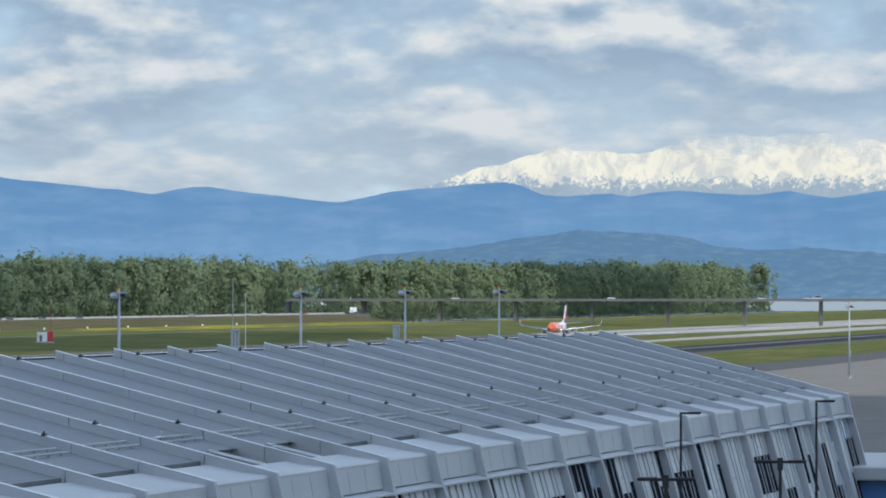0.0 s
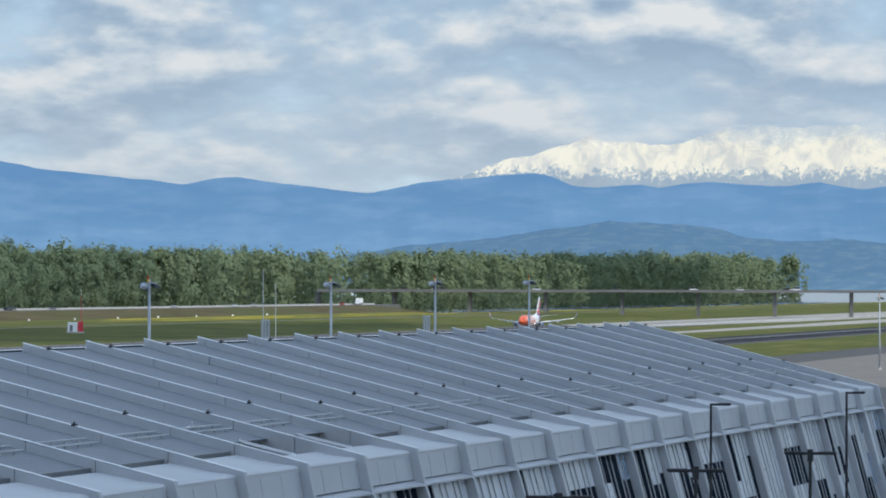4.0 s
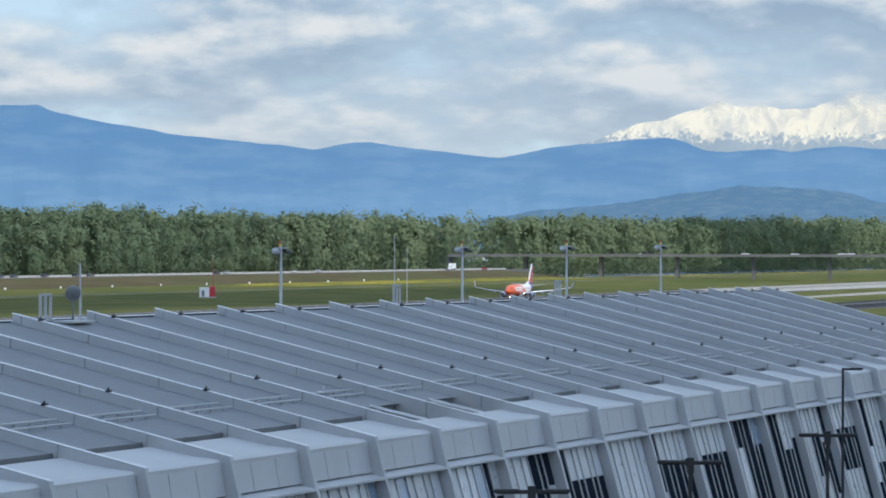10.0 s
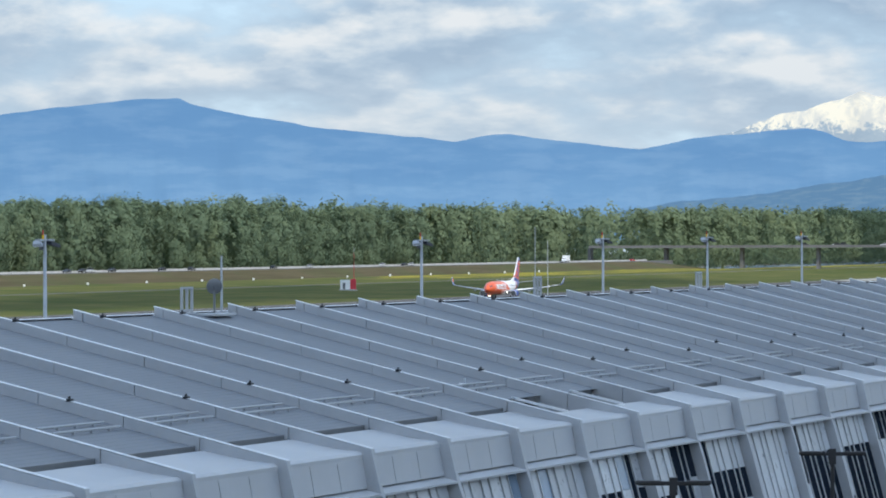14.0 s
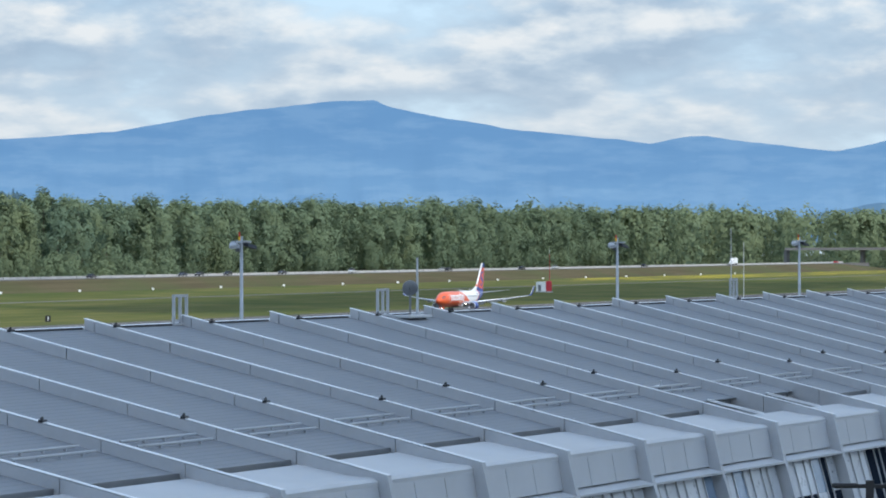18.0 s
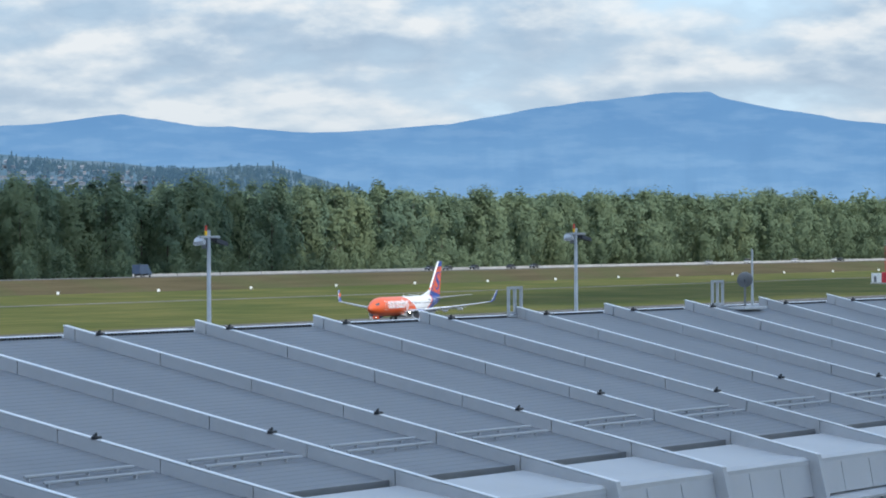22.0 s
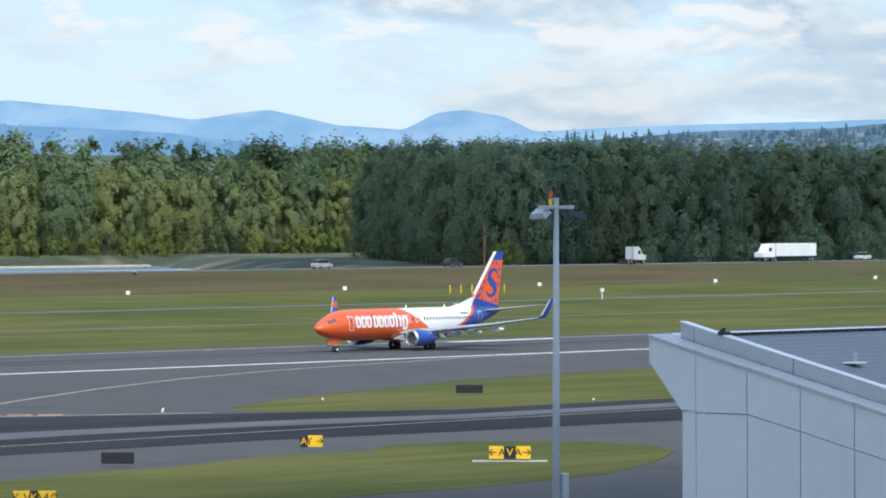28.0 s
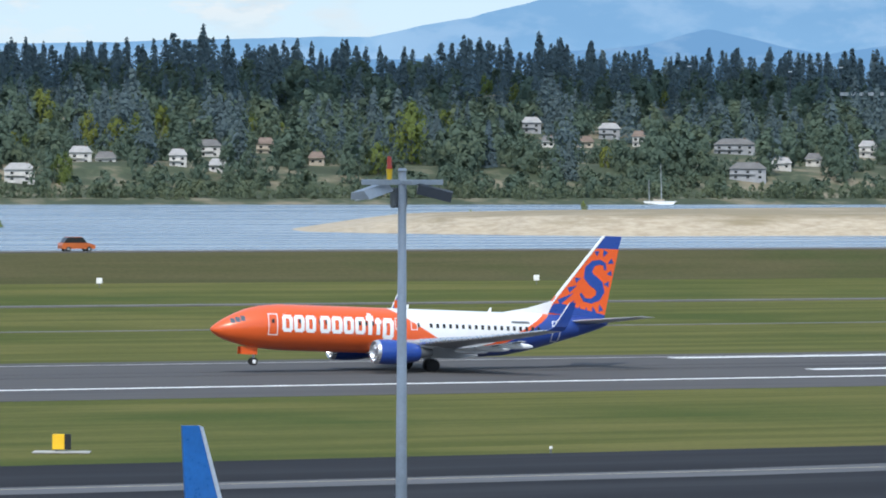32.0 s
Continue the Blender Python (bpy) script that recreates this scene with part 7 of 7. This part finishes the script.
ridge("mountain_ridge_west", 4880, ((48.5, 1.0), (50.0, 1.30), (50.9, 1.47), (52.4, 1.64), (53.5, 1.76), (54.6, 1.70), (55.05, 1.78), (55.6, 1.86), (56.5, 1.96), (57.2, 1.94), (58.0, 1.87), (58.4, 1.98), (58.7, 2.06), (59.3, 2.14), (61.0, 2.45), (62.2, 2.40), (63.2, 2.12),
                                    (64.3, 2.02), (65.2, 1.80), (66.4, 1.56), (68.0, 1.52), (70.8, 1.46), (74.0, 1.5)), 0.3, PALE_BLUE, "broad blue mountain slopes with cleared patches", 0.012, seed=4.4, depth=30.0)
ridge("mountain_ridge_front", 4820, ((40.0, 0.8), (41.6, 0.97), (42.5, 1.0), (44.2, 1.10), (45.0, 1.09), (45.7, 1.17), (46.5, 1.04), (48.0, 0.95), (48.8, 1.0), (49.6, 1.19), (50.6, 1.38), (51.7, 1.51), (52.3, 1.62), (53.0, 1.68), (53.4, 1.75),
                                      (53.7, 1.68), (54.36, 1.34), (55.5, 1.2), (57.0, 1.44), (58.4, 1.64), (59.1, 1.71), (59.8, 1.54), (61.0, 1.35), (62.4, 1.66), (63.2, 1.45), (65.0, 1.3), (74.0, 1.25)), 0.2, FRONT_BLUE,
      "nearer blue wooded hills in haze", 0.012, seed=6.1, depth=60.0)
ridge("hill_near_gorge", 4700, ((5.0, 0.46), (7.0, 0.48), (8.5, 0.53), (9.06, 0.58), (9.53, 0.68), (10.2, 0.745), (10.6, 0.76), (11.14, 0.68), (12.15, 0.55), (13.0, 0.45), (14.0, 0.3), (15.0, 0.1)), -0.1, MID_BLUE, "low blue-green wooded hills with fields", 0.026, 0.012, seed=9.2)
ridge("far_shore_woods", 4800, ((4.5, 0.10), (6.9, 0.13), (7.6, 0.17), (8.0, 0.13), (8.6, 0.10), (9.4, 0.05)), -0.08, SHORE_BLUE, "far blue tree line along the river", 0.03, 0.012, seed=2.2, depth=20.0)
ridge("river_reach", 4850, ((4.5, -0.085), (9.2, -0.085), (9.6, -0.2)), -0.3, REACH, "upright pale strip that glows like a far reach of the river", 0.0, 0.05, seed=0.4, depth=10.0)
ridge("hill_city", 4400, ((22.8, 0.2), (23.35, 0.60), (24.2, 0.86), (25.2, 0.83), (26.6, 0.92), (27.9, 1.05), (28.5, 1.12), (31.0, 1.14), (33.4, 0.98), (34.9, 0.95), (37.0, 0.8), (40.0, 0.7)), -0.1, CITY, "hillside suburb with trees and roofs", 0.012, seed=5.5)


def city_hill():
    rng = random.Random(8)
    roofs = [material("far_roof_pale", (0.26, 0.28, 0.31), 0.8), material("far_roof_grey", (0.15, 0.18, 0.22), 0.8), material("far_roof_tan", (0.20, 0.20, 0.21), 0.8)]
    walls = [material("far_wall_pale", (0.30, 0.33, 0.37), 0.8), material("far_wall_grey", (0.20, 0.235, 0.28), 0.8)]
    prof = ((23.4, 0.58), (24.2, 0.84), (25.2, 0.81), (26.6, 0.90), (27.9, 1.03), (28.5, 1.10), (31.0, 1.12), (33.4, 0.96), (34.9, 0.93))
    for i in range(360):
        th = rng.uniform(25.3, 35.6)
        e = float(np.interp(th, [p[0] for p in prof], [p[1] for p in prof]))
        el = rng.uniform(0.58, e - 0.03)
        el = 0.7 * (math.floor(el / 0.065) * 0.065 + 0.03) + 0.3 * el
        d = 4068
        x, y, _ = spot(th, d)
        z = EYE_Z + math.tan(radians(el)) * d
        h = empty("hill_house", pose(x, y, z - 2, 0, 0, theta_turn(th)))
        tagged(h, "small house on the hillside suburb", "house", "hillside houses")
        w = rng.uniform(2.2, 5.6)
        part("wall", box(-w / 2, -3, -1.2, w / 2, 3, 0.5), walls[rng.choice((0, 0, 1))], h)
        part("roof", extrude([(-3.4, 0.5), (0, 1.5), (3.4, 0.5)], "x", -w / 2 - 0.2, w / 2 + 0.2), roofs[rng.randrange(3)], h)
    HILL_FIR = [(None, None) + crown_conifer(RNG, 34.0, 13.0 + 2 * i, 110, 3.4) for i in range(4)]
    HILL_LEAF = [(None, None) + crown_broad(RNG, 34.0, 30.0 + 3 * i, 60, 5.5, 0.02, 20) for i in range(5)]
    firs = []
    for i in range(640):
        th = rng.uniform(23.3, 36.5) if rng.random() < 0.75 else 26.2 + rng.gauss(0, 0.7)
        e = float(np.interp(th, [p[0] for p in prof], [p[1] for p in prof]))
        el = e - 0.04 if rng.random() < 0.3 else rng.uniform(0.5, e)
        d = 4080
        x, y, _ = spot(th, d)
        firs.append((x, y, EYE_Z + math.tan(radians(el)) * d - 3, rng.uniform(0.08, 0.22) + 0.1 * (rng.random() < 0.08), rng.uniform(0, 6), rng.randrange(4)))
    # dense firs over the hill's end, and dark groups along the crest
    for i in range(330):
        th = rng.uniform(23.2, 25.7)
        e = float(np.interp(th, [p[0] for p in prof], [p[1] for p in prof]))
        x, y, _ = spot(th, 4062)
        firs.append((x, y, EYE_Z + math.tan(radians(rng.uniform(0.40, e - 0.02))) * 4062 - 4, rng.uniform(0.16, 0.30), rng.uniform(0, 6), rng.randrange(4)))
    for c in range(26):
        mid = rng.uniform(25.3, 35.8)
        for i in range(rng.randrange(5, 16)):
            th = mid + rng.gauss(0, 0.13)
            e = float(np.interp(th, [p[0] for p in prof], [p[1] for p in prof]))
            x, y, _ = spot(th, 4062)
            firs.append((x, y, EYE_Z + math.tan(radians(e - rng.uniform(0.03, 0.12))) * 4062 - 3, rng.uniform(0.12, 0.26), rng.uniform(0, 6), rng.randrange(4)))
    shade = []
    for i in range(1500):
        th = rng.uniform(23.2, 36)
        e = float(np.interp(th, [p[0] for p in prof], [p[1] for p in prof]))
        el = rng.uniform(0.45, e)
        x, y, _ = spot(th, 4088)
        shade.append((x, y, EYE_Z + math.tan(radians(el)) * 4088 - 3, rng.uniform(0.09, 0.19), rng.uniform(0, 6), rng.randrange(5)))
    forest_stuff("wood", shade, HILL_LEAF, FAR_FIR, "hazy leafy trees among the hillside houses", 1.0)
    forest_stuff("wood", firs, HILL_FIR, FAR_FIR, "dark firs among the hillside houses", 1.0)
    t = empty("water_tower", pose(*spot(29.65, 4080, 0)[:2], EYE_Z + math.tan(radians(1.06)) * 4080))
    tagged(t, "pale round water tower on the suburb hill", "water tower")
    part("tank", tube((0, 0, 0), (0, 0, 4.5), 2.6, 2.6, 20), HOUSE_WALLS[0], t)
    part("stem", tube((0, 0, -5), (0, 0, 0), 2.2, 2.4, 16), CONCRETE, t)


def theta_turn(th):
    return th - 90


# tree colour with the haze before the hill painted in as emission
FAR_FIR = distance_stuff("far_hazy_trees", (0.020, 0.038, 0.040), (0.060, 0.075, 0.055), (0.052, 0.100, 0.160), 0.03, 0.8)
city_hill()

# ---- clouds overhead, out of view, that throw the broken shade ----
CLOUD = bpy.data.materials.new("cloud_mass")
CLOUD.use_nodes = True
CLOUD.node_tree.nodes["Principled BSDF"].inputs["Base Color"].default_value = (0.85, 0.86, 0.88, 1)
CLOUD.node_tree.nodes["Principled BSDF"].inputs["Roughness"].default_value = 1.0


def cloud(over_x, over_y, rx, ry, height=1100.0, seed=0, thick=90.0):
    """A cumulus whose shade falls round the given place."""
    c = Vector((over_x, over_y, 0)) + SUN_WAY * (height / SUN_WAY.z)
    bm = bmesh.new()
    bmesh.ops.create_icosphere(bm, subdivisions=4, radius=1.0)
    for v in bm.verts:
        k = 1 + 0.35 * noise.fractal(v.co * 1.6 + Vector((seed, 0, 0)), 1.0, 2.0, 4)
        v.co = Vector((v.co.x * rx * k, v.co.y * ry * k, max(-0.2, v.co.z) * thick * k))
    ob = part("cloud", bm, CLOUD, None, smooth=True)
    ob.location = c
    tagged(ob, "grey-white cumulus cloud high overhead", "cloud", kind="stuff")


cloud(330, 60, 470, 105, seed=1)
cloud(1150, 775, 270, 135, seed=2)
cloud(1405, 760, 185, 135, seed=7)
cloud(3620, 740, 300, 150, seed=3)
cloud(1590, 470, 420, 52, seed=4, thick=18.0)
cloud(1100, 2750, 600, 200, seed=5)
cloud(1380, 1160, 230, 52, seed=6, thick=18.0)


# ---- what moves ----
def motions():
    roll = [(0, 1981.2), (3, 1891.5), (6, 1788.1), (9, 1660.5), (13, 1459.2), (16, 1286.5), (19, 1105.5), (21, 973.5), (23, 836.2), (24.5, 728.7), (26.5, 583.3), (28, 470.6), (29, 394.1), (30, 315.6),
            (31, 236.2), (31.5, 197.1), (32, 156.7)]
    rows = []
    for t, x in roll:
        nose_up = 0.0 if t < 31 else (0.0 if t == 31 else (1.0 if t < 32 else 2.44))
        rows.append((t, pose(x + 15.6, RW_Y, 0.03, 0, nose_up, 0)))
    walk(AIRLINER, rows)
    for thing, west, t0, x0, speed in TRAFFIC:
        lane = LEVEE_Y + (2.0 if west else -2.0)
        turn = 0 if west else 180
        walk(thing, [(t, pose(x0 + speed * (t - t0), lane, LEVEE_Z + 0.05, 0, 0, turn)) for t in (0, 32)])
    for thing, y0, speed in BRIDGE_TRAFFIC:
        def place(t):
            y = y0 + speed * (t - 6)
            return (t, pose(2580 + (648 - y) * 80 / 498 + (5 if speed > 0 else -5), y, 14.2, 0, 0, -80 if speed > 0 else 100))
        walk(thing, [place(0), place(32)])

    va, vb = Vector(spot(47.2, 3120)), Vector(spot(53.6, 3120))
    along = (vb - va).normalized()
    for thing, th in VIADUCT_TRAFFIC:
        k = (th - 47.2) / 6.4 * (vb - va).length
        deck = EYE_Z + math.tan(radians(0.66)) * 3110
        rows = []
        for t in (0, 32):
            p = va + along * (k + 2.5 * (t - 30))
            rows.append((t, pose(p.x, p.y, deck, 0, 0, math.degrees(math.atan2(-along.y, -along.x)))))
        walk(thing, rows)


motions()
